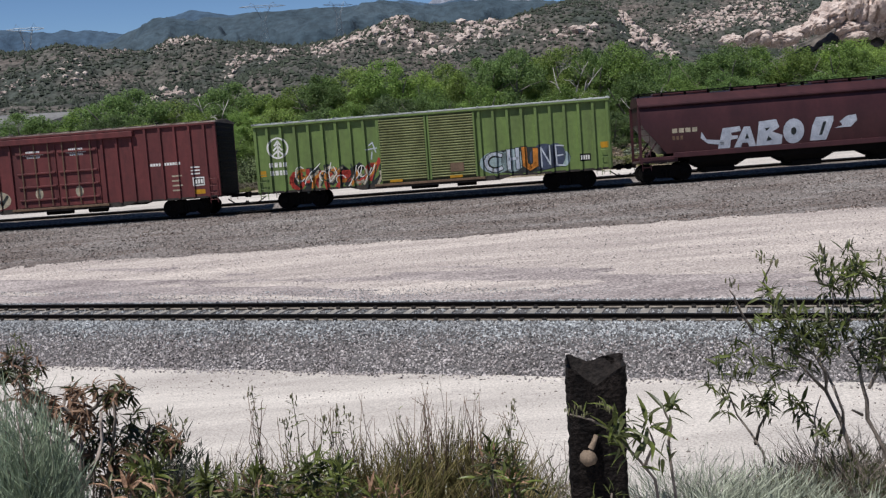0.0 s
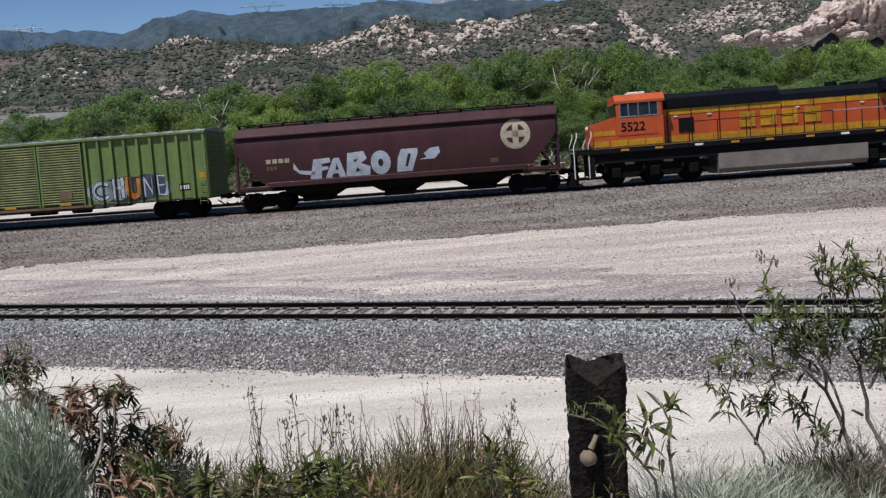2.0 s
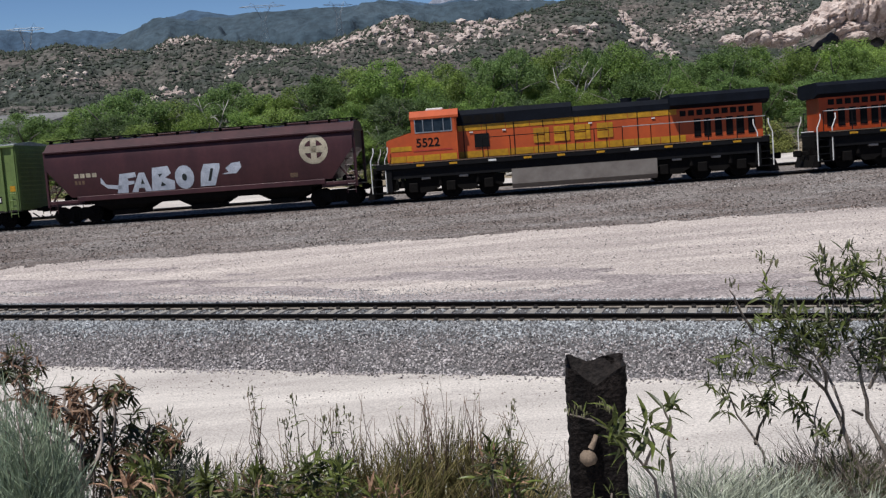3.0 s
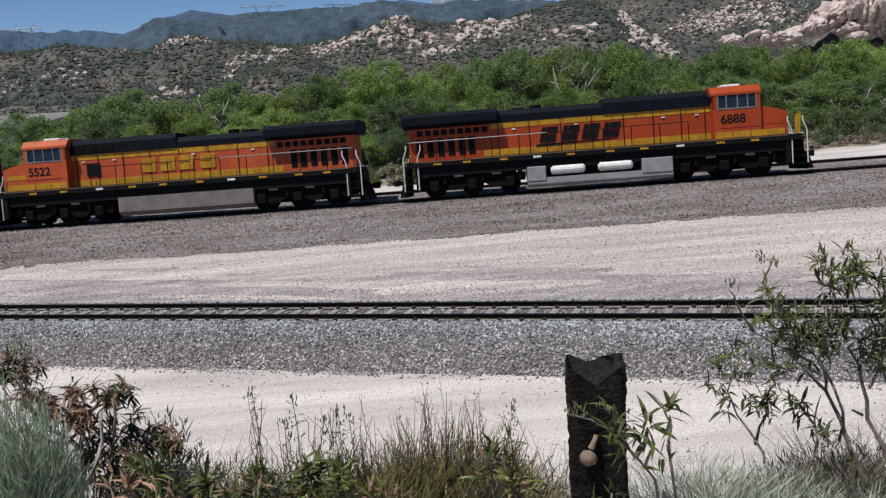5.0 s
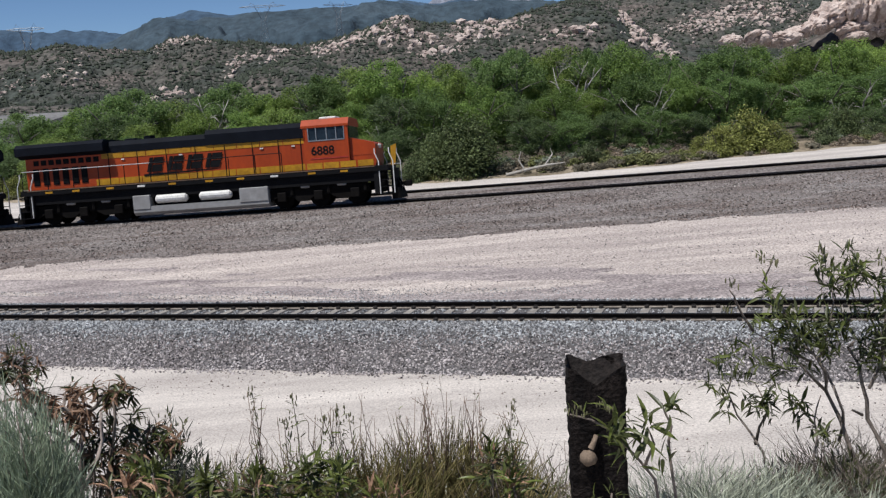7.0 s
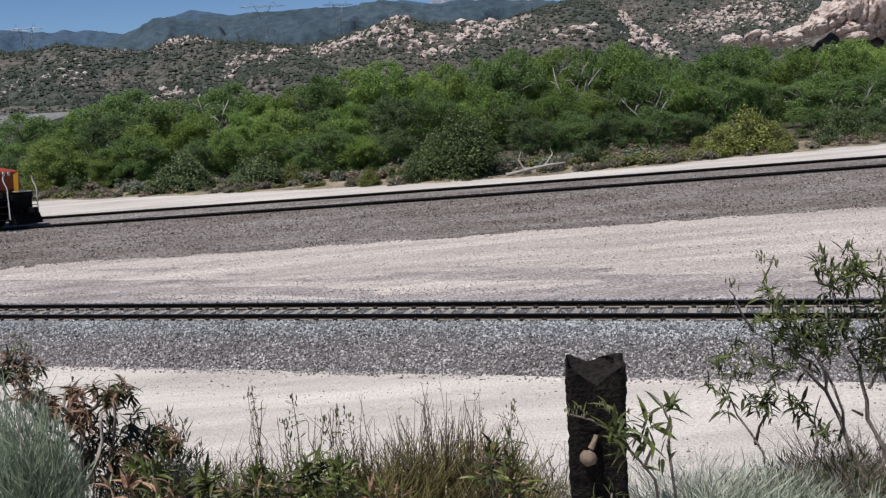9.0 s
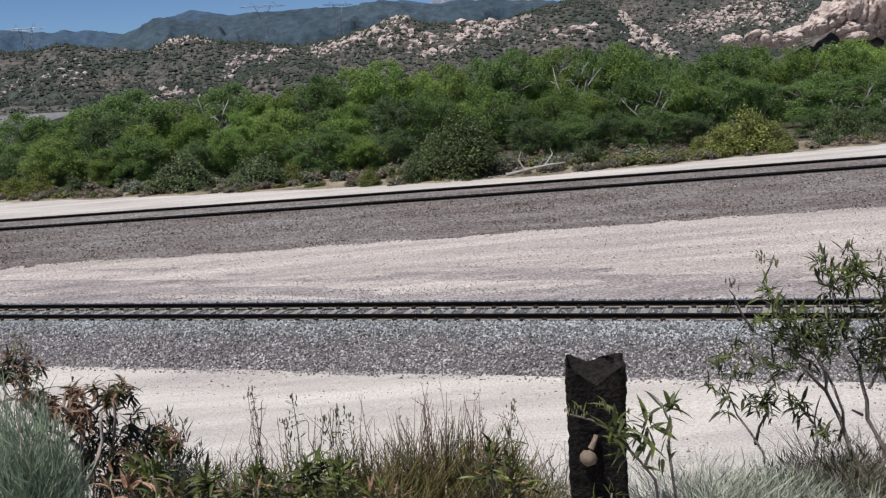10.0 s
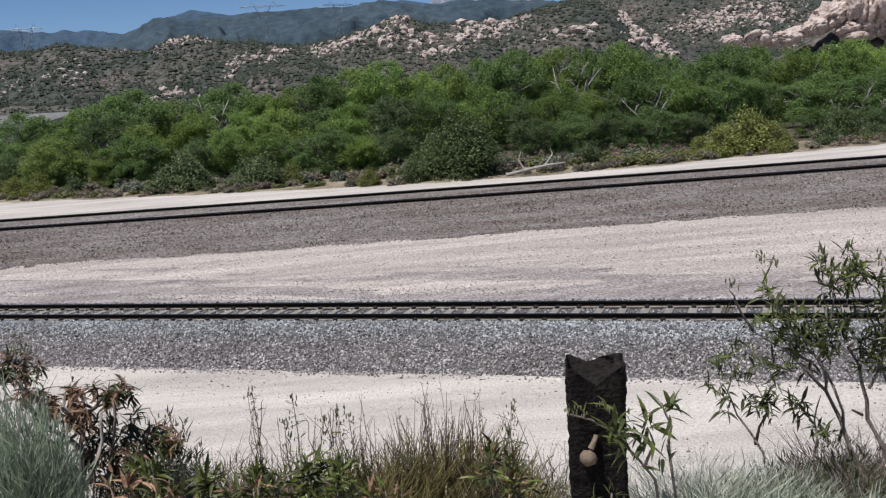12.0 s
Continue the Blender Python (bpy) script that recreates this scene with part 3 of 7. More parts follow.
def side_levels(ribs, rw, w, rib, half):
    """Face heights along a ribbed side, for paint."""
    out, x = [], -half
    for r in sorted(ribs):
        out += [(x, r - rw / 2, -w), (r - rw / 2, r + rw / 2, -w - rib)]
        x = r + rw / 2
    return out + [(x, half, -w)]


def green_car():
    half, w, z0, z1 = 9.17, 1.50, 0.92, 4.46
    ribs = [-8.45 + 0.72 * i for i in range(9)] + [2.55 + 0.72 * i for i in range(10)]
    car = boxcar("faded green ribbed boxcar with corrugated doors and colourful graffiti", half, w, z0, z1, m_green, m_roofg, ribs, 0.13, (-2.7, 2.4),
                 [(-2.68, -0.18, "louvre", m_door), (-0.10, 2.33, "louvre", m_door)], 0.17, 0.13)
    lev = side_levels(ribs, 0.13, w, 0.13, half)
    # round emblem: ring and three chevrons on a stem
    cx, cz = -7.95, 3.18
    o, i = ring_of(cx, cz, 0.56, 0.56, 28), ring_of(cx, cz, 0.47, 0.47, 28)
    polys = [[o[k], o[(k + 1) % 28], i[(k + 1) % 28], i[k]] for k in range(28)]
    polys += [[(cx - 0.05, cz - 0.46), (cx + 0.05, cz - 0.46), (cx + 0.05, cz + 0.3), (cx - 0.05, cz + 0.3)]]
    for k, wd in ((-0.22, 0.27), (0.02, 0.23), (0.26, 0.17)):
        polys += stroke([(cx - wd, cz + k - 0.12), (cx, cz + k + 0.1)], 0.09) + stroke([(cx, cz + k + 0.1), (cx + wd, cz + k - 0.12)], 0.09)
    paint("emblem", polys, lev, m_white, car, "white ring around a tree sign")
    for dz, wd in ((2.2, 0.9), (1.78, 0.85)):
        paint("marking", [[(cx - wd * 0.55 + j * wd * 0.27, dz), (cx - wd * 0.55 + j * wd * 0.27 + 0.17, dz), (cx - wd * 0.55 + j * wd * 0.27 + 0.17, dz + 0.24), (cx - wd * 0.55 + j * wd * 0.27, dz + 0.24)]
                          for j in range(4)], lev, m_white, car)
    # first sprayed piece: reds, cream and black swirls
    rnd = random.Random(4)
    layers = ((m_sdark, 12, 0.34), (m_sred, 11, 0.22), (m_cream, 9, 0.13), (m_sorange, 6, 0.15), (m_sdark, 9, 0.07), (m_white, 12, 0.045))
    for k, (m, count, wd) in enumerate(layers):
        polys = []
        for j in range(count):
            x = -7.1 + 4.5 * (j + rnd.uniform(0.1, 0.9)) / count
            zc, hh = rnd.uniform(1.3, 1.75), rnd.uniform(0.25, 0.5)
            if j % 3 == 0:
                polys += stroke(ring_of(x, zc, rnd.uniform(0.2, 0.36), hh * 0.8, 8, rnd.uniform(0, 120), rnd.uniform(220, 340)), wd)
            else:
                polys += stroke([(x - rnd.uniform(0, 0.35), zc - hh), (x + rnd.uniform(-0.2, 0.2), zc), (x + rnd.uniform(-0.1, 0.4), zc + hh * rnd.uniform(0.5, 1.2))], wd)
        paint("graffiti", polys, lev, m, car, "red, cream and black sprayed lettering" if k == 0 else "", 0.004 + 0.002 * k)
    paint("graffiti", stroke([(-3.2, 2.95), (-3.0, 3.1), (-2.85, 2.6)], 0.06) + stroke([(-3.35, 2.75), (-2.8, 2.8)], 0.06) + stroke([(-3.05, 2.6), (-3.1, 2.25)], 0.05), lev, m_silver, car, "small pale tag")
    # second sprayed piece: pale blue to slate with one orange letter
    shapes = [(m_sdark, [ring_of(4.75, 1.62, 2.35, 0.66, 26)]),
              (m_paleblue, [ring_of(3.3, 1.6, 0.85, 0.56, 16), ring_of(4.15, 1.65, 0.62, 0.58, 14), ring_of(6.75, 1.55, 0.32, 0.4, 12)]),
              (m_blue, [ring_of(5.75, 1.72, 0.75, 0.66, 16), ring_of(6.35, 1.75, 0.5, 0.62, 14)]),
              (m_sdark, stroke(ring_of(3.25, 1.62, 0.36, 0.30, 7, 60, 290), 0.10)),
              (m_sdark, stroke(ring_of(3.25, 1.62, 0.48, 0.42, 9, 50, 310), 0.25) + stroke([(3.95, 1.25), (3.95, 2.15)], 0.26) + stroke([(4.4, 1.25), (4.4, 2.2)], 0.26) + stroke([(4.75, 2.2), (4.78, 1.4), (5.02, 1.2), (5.3, 1.35), (5.32, 2.1)], 0.36)),
              (m_silver, stroke(ring_of(3.25, 1.62, 0.48, 0.42, 9, 50, 310), 0.16) + stroke([(3.95, 1.25), (3.95, 2.15)], 0.17) + stroke([(4.4, 1.25), (4.4, 2.2)], 0.17) + stroke([(3.95, 1.7), (4.4, 1.75)], 0.14)),
              (m_sorange, stroke([(4.75, 2.2), (4.78, 1.4), (5.02, 1.2), (5.3, 1.35), (5.32, 2.1)], 0.25)),
              (m_silver, stroke([(5.62, 1.2), (5.6, 2.2), (6.05, 1.3), (6.05, 2.25)], 0.07) + stroke([(6.75, 2.2), (6.35, 2.25), (6.38, 1.25), (6.8, 1.2)], 0.07) + stroke([(6.4, 1.72), (6.7, 1.75)], 0.07))]
    for k, (m, polys) in enumerate(shapes):
        paint("graffiti", polys, lev, m, car, "pale blue, slate and orange sprayed lettering" if k == 0 else "", 0.004 + 0.003 * k)
    paint("placard", [[(8.62, 1.95), (9.0, 1.95), (9.0, 2.25), (8.62, 2.25)], [(-8.98, 1.75), (-8.66, 1.75), (-8.66, 2.05), (-8.98, 2.05)]], lev, m_yellow, car, "yellow reflective placard")
    paint("data_panel", [[(7.55, 1.35), (8.1, 1.35), (8.1, 1.72), (7.55, 1.72)]], lev, m_black, car)
    paint("marking", [[(7.6 + 0.12 * j, 1.42), (7.68 + 0.12 * j, 1.42), (7.68 + 0.12 * j, 1.64), (7.6 + 0.12 * j, 1.64)] for j in range(4)], lev, m_white, car, "", 0.008)
    for x in (-1.9, 1.2):
        g = Geo()
        g.box(x - 0.3, x + 0.35, -w - 0.17, -w - 0.13, 0.99, 1.12)
        part("reflector", g, m_yellow, car)
    g = Geo()
    g.box(0.95, 1.65, -w - 0.16, -w - 0.12, 1.3, 1.75, 0.01)
    part("placard_board", g, m_rust, car, "grey-brown board on the door")
    return car


def red_car():
    half, w, z0, z1 = 8.8, 1.50, 0.95, 4.86
    ribs = [-8.2 + 0.8 * i for i in range(8)] + [2.55 + 0.8 * i for i in range(8)]
    car = boxcar("weathered oxide-red boxcar with plug doors and ends coloured shade-dark", half, w, z0, z1, m_red, m_roofr, ribs, 0.12, (-2.4, 2.4),
                 [(-2.3, -0.06, "plug", m_red), (0.04, 2.28, "plug", m_red)], 0.10, 0.09, m_end)
    lev = side_levels(ribs, 0.12, w, 0.09, half)
    g = Geo()
    g.box(-half, 4.35, -w - 0.22, -w, z1 - 0.5, z1 - 0.2, 0.02)
    part("door_hood", g, m_red, car, "overhanging upper door rail")
    paint("marking", [[(5.1 + 0.15 * j, 2.72), (5.22 + 0.15 * j, 2.72), (5.22 + 0.15 * j, 2.86), (5.1 + 0.15 * j, 2.86)] for j in range(11) if j != 4], lev, m_white, car)
    paint("data_panel", [[(7.35, 1.55), (7.95, 1.55), (7.95, 2.0), (7.35, 2.0)]], lev, m_white, car, "white outlined data panel")
    paint("data_panel", [[(7.41, 1.61), (7.89, 1.61), (7.89, 1.94), (7.41, 1.94)]], lev, m_black, car, "", 0.007)
    paint("marking", [[(7.45 + 0.15 * j, 1.66), (7.56 + 0.15 * j, 1.66), (7.56 + 0.15 * j, 1.88), (7.45 + 0.15 * j, 1.88)] for j in range(3)]
          + [[(7.3, 2.15 + 0.17 * j), (7.75, 2.15 + 0.17 * j), (7.75, 2.22 + 0.17 * j), (7.3, 2.22 + 0.17 * j)] for j in range(3)], lev, m_white, car, "", 0.009)
    paint("placard", [[(7.4, 1.12), (7.95, 1.12), (7.95, 1.35), (7.4, 1.35)]], lev, m_yellow, car, "faded yellow placard")
    paint("marking", [[(6.2, 2.1 - 0.25 * j), (6.75 - 0.1 * (j % 2), 2.1 - 0.25 * j), (6.75 - 0.1 * (j % 2), 2.18 - 0.25 * j), (6.2, 2.18 - 0.25 * j)] for j in range(4)], lev, m_cream, car)
    y = -w - 0.055
    bars(car, -1.85, 3.62, y, [(0.15, 0.28, 0.8, 0.1), (0, 0.14, 1.15, 0.1), (0.2, 0, 0.75, 0.1)], m_white)
    bars(car, 0.55, 3.62, y, [(0.15, 0.28, 0.8, 0.1), (0, 0.14, 1.15, 0.1), (0.2, 0, 0.75, 0.1)], m_white)
    for x in (-1.3, 0.95):
        g = Geo()
        g.add([(px, y, pz) for px, pz in ring_of(x + 0.15, 1.72, 0.22, 0.30, 14)], [tuple(range(14))])
        part("marking", g, m_cream, car)
    paint("graffiti", [ring_of(-3.6, 1.5, 0.8, 0.5, 14)], lev, m_cream, car, "faded pale graffiti")
    paint("graffiti", stroke([(-4.2, 1.3), (-3.7, 1.8), (-3.3, 1.3), (-3.0, 1.7)], 0.15), lev, m_sdark, car, "", 0.008)
    return car


def hopper_car():
    """A covered grain hopper with bulging sides, slope sheets and gates."""
    half, z1 = 8.42, 4.42
    car = tagged(new("covered_hopper"), "mineral-brown covered hopper wagon with bulging sides and silver graffiti", "hopper wagon", "train cars")
    prof = [(1.36, 3.88), (1.48, 3.68), (1.55, 3.3), (1.57, 2.8), (1.54, 2.3), (1.47, 1.8), (1.40, 1.40)]

    def wy(z):
        return float(np.interp(z, [p[1] for p in prof[::-1]], [p[0] for p in prof[::-1]]))
    g = Geo()
    # side skin: columns follow the slanted ends
    zs = np.linspace(1.40, 3.88, 14)
    for s in (-1, 1):
        k = len(g.v)
        for z in zs:
            inset = 0.12 if z > 2.95 else 0.12 + (2.95 - z) * 0.80
            for e in range(13):
                x = -(half - inset) + 2 * (half - inset) * e / 12
                g.v.append((x, wy(z) * s, z))
        g.f += [tuple(k + q for q in (r * 13 + c, r * 13 + c + 1, (r + 1) * 13 + c + 1, (r + 1) * 13 + c)) for r in range(13) for c in range(12)]
    part("side_wall", g, m_maroon, car, "smooth bulging side", True)
    for s in (-1, 1):
        g = Geo()
        pts = [(half - 0.12, 3.88), (half - 0.12, 2.95), (half - 1.36, 1.40)]
        for i in range(2):
            (x0, za), (x1, zb) = pts[i], pts[i + 1]
            g.add([(x0 * s, -wy(za), za), (x0 * s, wy(za), za), (x1 * s, wy(zb), zb), (x1 * s, -wy(zb), zb)], [(0, 1, 2, 3)])
        part("end_wall", g, m_maroon, car, "sloping end sheet")
        g = Geo()
        for y in (-1.38, 1.38):
            g.box(*sorted(((half - 0.14) * s, (half + 0.0) * s)), y - 0.06, y + 0.06, 0.95, 3.92)
            g.tube([((half - 0.3) * s, y, 1.2), ((half - 1.25) * s, y * 0.98, 2.5)], 0.05, 6)
        g.box(*sorted(((half - 1.9) * s, half * s)), -1.4, 1.4, 0.98, 1.10)
        part("end_frame", g, m_maroon, car, "end posts and platform")
        for y in (-1.46, 1.46):
            ladder(car, (half - 0.55) * s, (half - 0.12) * s, y, 0.6, 3.85, 10, m_maroon)
        coupler(car, half * s, s)
        freight_truck(car, (half - 1.35) * s)
        g = Geo()
        g.tube([((half - 0.75) * s, -0.6, 1.35), ((half - 0.75) * s, 0.6, 1.35)], 0.22, 10)
        part("brake_cylinder", g, m_under, car)
    g = Geo()
    g.sweep([(-1.40, 3.86), (1.40, 3.86), (1.38, 3.93), (0.95, 4.30), (0.4, 4.38), (-0.4, 4.38), (-0.95, 4.30), (-1.38, 3.93)], -half + 0.05, half - 0.05)
    g.box(-half + 0.05, half - 0.05, -1.60, -1.34, 3.78, 3.90, 0.03)
    g.box(-half + 0.05, half - 0.05, 1.34, 1.60, 3.78, 3.90, 0.03)
    part("roof", g, m_maroon, car)
    for y in (-0.75, 0.75):
        g = Geo()
        for i in range(15):
            x = -half + 0.2 + i * (2 * half - 0.4) / 14
            g.box(x - 0.04, x + 0.04, y - 0.16, y + 0.1, 4.28, 4.47)
        g.box(-half + 0.05, half - 0.05, y - 0.22, y + 0.22, 4.47, 4.51)
        part("running_board", g, m_under, car, "dark grating walkway on brackets")
    g = Geo()
    for i in range(4):
        x = -half + 2.4 + i * (2 * half - 4.8) / 3
        g.box(x - 1.4, x + 1.4, -0.35, 0.35, 4.38, 4.50, 0.04)
    part("hatch", g, m_maroon, car)
    for s in (-1, 1):
        g = Geo()
        g.box(-half + 1.7, half - 1.7, *sorted((1.36 * s, 1.52 * s)), 1.16, 1.42, 0.02)
        g.box(-half + 0.1, -half + 1.9, *sorted((1.32 * s, 1.46 * s)), 1.08, 1.26, 0.02)
        g.box(half - 1.9, half - 0.1, *sorted((1.32 * s, 1.46 * s)), 1.08, 1.26, 0.02)
        part("side_sill", g, m_maroon, car)
    for x in (-4.35, 0.0, 4.35):
        g = Geo()
        a = [(-2.1, 1.3), (2.1, 1.3), (0.85, 0.55), (-0.85, 0.55)]
        k = [(x + p, y * q, z) for (p, z), q in zip(a, (1, 1, 0.6, 0.6)) for y in (-1.36, 1.36)]
        g.add(k, [(0, 2, 4, 6), (1, 7, 5, 3), (0, 6, 7, 1), (2, 3, 5, 4), (4, 5, 7, 6)])
        g.box(x - 0.75, x + 0.75, -0.95, 0.95, 0.30, 0.58, 0.03)
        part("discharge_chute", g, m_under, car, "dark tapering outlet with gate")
    # slope sheets under the sill: their shade is given by the black material
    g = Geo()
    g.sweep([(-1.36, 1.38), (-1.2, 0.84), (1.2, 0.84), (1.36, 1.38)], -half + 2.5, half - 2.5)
    part("slope_sheet", g, m_under, car, "lower body between the outlets, blackened for the shade it lies in")
    g = Geo()
    g.box(-half + 1.5, half - 1.5, -0.3, 0.3, 0.95, 1.3)
    part("centre_sill", g, m_under, car)

    def on_side(name, polys, m, label="", lift=0.008):
        """Paint that follows the bulge of the side, cut into level strips."""
        for group in ([p] for p in polys) if name in ("marking", "graffiti") else (polys,):
            g = Geo()
            for poly in group:
                for k in range(13):
                    q = clip_x([(z, x) for x, z in poly], zs[k], zs[k + 1])
                    if q:
                        y0, y1 = wy(zs[k]), wy(zs[k + 1])
                        g.add([(x, -(y0 + (y1 - y0) * (z - zs[k]) / (zs[k + 1] - zs[k])) - lift, z) for z, x in q], [tuple(range(len(q)))])
            part(name, g, m, car, label)
    # round emblem: pale ring and a cross
    cx, cz = 6.25, 2.98
    o, i = ring_of(cx, cz, 0.76, 0.76, 26), ring_of(cx, cz, 0.50, 0.50, 26)
    on_side("emblem", [[o[k], o[(k + 1) % 26], i[(k + 1) % 26], i[k]] for k in range(26)], m_cream, "faded cream ring with a cross")
    on_side("emblem", [[(cx - 0.62, cz - 0.17), (cx + 0.62, cz - 0.17), (cx + 0.62, cz + 0.17), (cx - 0.62, cz + 0.17)], [(cx - 0.15, cz - 0.5), (cx + 0.15, cz - 0.5), (cx + 0.15, cz + 0.5), (cx - 0.15, cz + 0.5)]], m_cream, "", 0.011)
    on_side("marking", [[(-6.75 + 0.33 * j, 2.4), (-6.5 + 0.33 * j, 2.4), (-6.5 + 0.33 * j, 2.62), (-6.75 + 0.33 * j, 2.62)] for j in range(4)], m_cream, "faded pale initials as blocks")
    on_side("marking", [[(-6.75 + 0.2 * j, 2.05), (-6.62 + 0.2 * j, 2.05), (-6.62 + 0.2 * j, 2.25), (-6.75 + 0.2 * j, 2.25)] for j in range(3)], m_rust)
    on_side("marking", [[(4.9, 1.62), (5.3, 1.62), (5.3, 1.85), (4.9, 1.85)]], m_rust)
    silver = [[(-5.3, 2.35), (-5.05, 1.95), (-4.2, 1.85), (-4.2, 1.62), (-5.0, 1.75), (-5.35, 2.05)],
              [(-4.5, 1.45), (-4.25, 2.45), (-3.4, 2.5), (-3.35, 2.25), (-3.85, 2.2), (-3.8, 2.05), (-3.5, 2.05), (-3.5, 1.9), (-3.85, 1.85), (-3.9, 1.45)],
              [(-3.7, 1.45), (-3.2, 2.45), (-2.9, 2.45), (-2.6, 1.45), (-2.95, 1.45), (-3.0, 1.65), (-3.3, 1.65), (-3.35, 1.45)],
              [(-2.6, 1.45), (-2.45, 2.65), (-1.6, 2.7), (-1.45, 2.3), (-1.8, 2.1), (-1.3, 1.9), (-1.35, 1.45)],
              ring_of(-0.75, 2.05, 0.52, 0.62, 16),
              [(0.05, 1.5), (0.15, 2.2), (0.35, 2.65), (1.2, 2.65), (1.2, 2.4), (0.85, 1.5)],
              [(1.25, 2.05), (1.65, 2.15), (1.5, 2.35), (1.85, 2.6), (2.3, 2.65), (2.35, 2.35), (2.05, 2.05)]]
    on_side("graffiti", silver, m_silver, "silver sprayed lettering")
    on_side("graffiti", [ring_of(-0.75, 2.05, 0.14, 0.2, 8), [(-3.15, 1.85), (-2.95, 1.85), (-3.05, 2.15)], [(-2.15, 2.3), (-1.9, 2.32), (-2.1, 2.15)], [(-2.1, 1.65), (-1.8, 1.7), (-2.0, 1.9)], [(0.5, 1.75), (0.65, 1.75), (0.85, 2.4), (0.7, 2.4)]],
            m_sdark, "", 0.013)
    return car


def locomotive(label, orange, tank_mat, number, flip, tank_x, style):
    """A six-axle diesel with its cab at +x: frame, hood, cab, radiator wings, tank, bogies, rails, steps."""
    lo = tagged(new("locomotive"), label, "locomotive", "locomotives")
    nose, rear = 9.3, -9.95
    g = Geo()
    g.box(-10.0, 9.9, -1.52, 1.52, 1.62, 1.92, 0.02)
    g.box(-9.6, 9.2, -1.36, 1.36, 1.12, 1.65)
    g.box(tank_x[0], tank_x[1], -0.95, 0.95, 0.5, 1.3)
    for x in (-9.45, 9.25):
        g.box(x - 0.12, x + 0.12, -1.46, 1.46, 0.5, 1.65)
    part("underframe", g, m_black, lo, "black sill and deck")
    for s in (-1, 1):
        g = Geo()
        g.box(-9.6, 9.2, *sorted((1.522 * s, 1.535 * s)), 1.86, 1.91)
        part("sill_stripe", g, m_rust, lo)
    hw = 0.92
    g = Geo()
    g.sweep([(-hw, 1.9), (hw, 1.9), (hw, 3.62), (-hw, 3.62)], rear + 0.1, 5.65)
    hood = part("hood", g, orange, lo, "orange engine hood")
    # yellow bands with dark seams, proud of the hood
    x_y = -6.0
    for s in (-1, 1):
        for z0, z1, xa, xb in ((1.95, 2.28, x_y, 5.6), (3.34, 3.62, x_y + 0.4, 5.6)):
            n = 9
            for i in range(n):
                g = Geo()
                a, b = xa + (xb - xa) * i / n, xa + (xb - xa) * (i + 1) / n
                g.box(a + 0.02, b - 0.02, *sorted(((hw - 0.01) * s, (hw + 0.02) * s)), z0, z1)
                part("yellow_panel", g, m_yellow, hood, "yellow hood panel")
        for x in (5.3, 4.1, 2.7, 1.2, -0.4, -2.0, -3.6, -5.2):
            g = Geo()
            g.box(x - 0.02, x + 0.02, *sorted(((hw - 0.01) * s, (hw + 0.035) * s)), 1.95, 3.6)
            part("door_seam", g, m_black, hood)
        for x in (-9.3, -8.75, -8.2, -7.65, -7.1, -6.6):
            g = Geo()
            g.box(x - 0.17, x + 0.17, *sorted(((hw - 0.01) * s, (hw + 0.03) * s)), 2.15, 3.05)
            for k in range(6):
                g.box(x - 0.15, x + 0.15, *sorted(((hw + 0.03) * s, (hw + 0.05) * s)), 2.22 + 0.14 * k, 2.28 + 0.14 * k)
            part("louvre", g, m_black, hood, "black louvred opening")
        for x in (4.9, 3.2, -1.2, -4.4):
            g = Geo()
            g.box(x - 0.09, x + 0.09, *sorted(((hw + 0.02) * s, (hw + 0.05) * s)), 3.22, 3.28)
            part("grab_plate", g, m_white, hood)
    if style == "old":
        for s in (-1, 1):
            g = Geo()
            g.box(4.0, 4.75, *sorted(((hw - 0.01) * s, (hw + 0.05) * s)), 2.45, 3.15)
            part("side_grille", g, m_black, hood)
    # roof pieces, dark
    tops = ((5.65, -0.3, 1.0, 4.42), (-0.3, -5.3, 0.96, 4.18)) if style == "old" else ((5.65, 0.2, 1.0, 4.44), (0.2, -5.2, 0.96, 4.24))
    for a, b, ww, zt in tops:
        g = Geo()
        g.sweep([(-ww, 3.63), (ww, 3.63), (ww, zt - 0.25), (ww - 0.22, zt), (-ww + 0.22, zt), (-ww, zt - 0.25)], b, a)
        part("hood_top", g, m_navy, lo, "black upper hood")
    if style == "old":
        for s in (-1, 1):
            for i in range(4):
                g = Geo()
                x = 5.3 - i * 0.55
                g.box(x - 0.5, x - 0.05, *sorted((0.99 * s, 1.02 * s)), 3.72, 4.1)
                part("intake_screen", g, m_under, lo)
    g = Geo()
    g.sweep([(-hw, 3.6), (-1.52, 3.78), (-1.52, 4.18), (-1.3, 4.36), (1.3, 4.36), (1.52, 4.18), (1.52, 3.78), (hw, 3.6)], rear - 0.15, -5.2)
    rad = part("radiator_wing", g, m_navy, lo, "black overhanging radiator section")
    for s in (-1, 1):
        g = Geo()
        for k in range(9):
            x = -9.4 + k * 0.42
            g.box(x, x + 0.3, *sorted(((hw - 0.01) * s, (hw + 0.03) * s)), 3.22, 3.5)
        part("radiator_grille", g, m_black, rad)
    g = Geo()
    g.tube([(-3.2, 0, 4.15), (-3.2, 0, 4.42)], 0.3, 12)
    part("exhaust_stack", g, m_navy, lo)
    g = Geo()
    g.box(-4.4, -3.8, -0.5, 0.5, 4.15, 4.34, 0.03)
    part("roof_vent", g, m_navy, lo)
    # cab
    cw = 1.50
    g = Geo()
    g.sweep([(-cw, 1.9), (cw, 1.9), (cw, 3.25), (-cw, 3.25)], 5.6, 7.95)
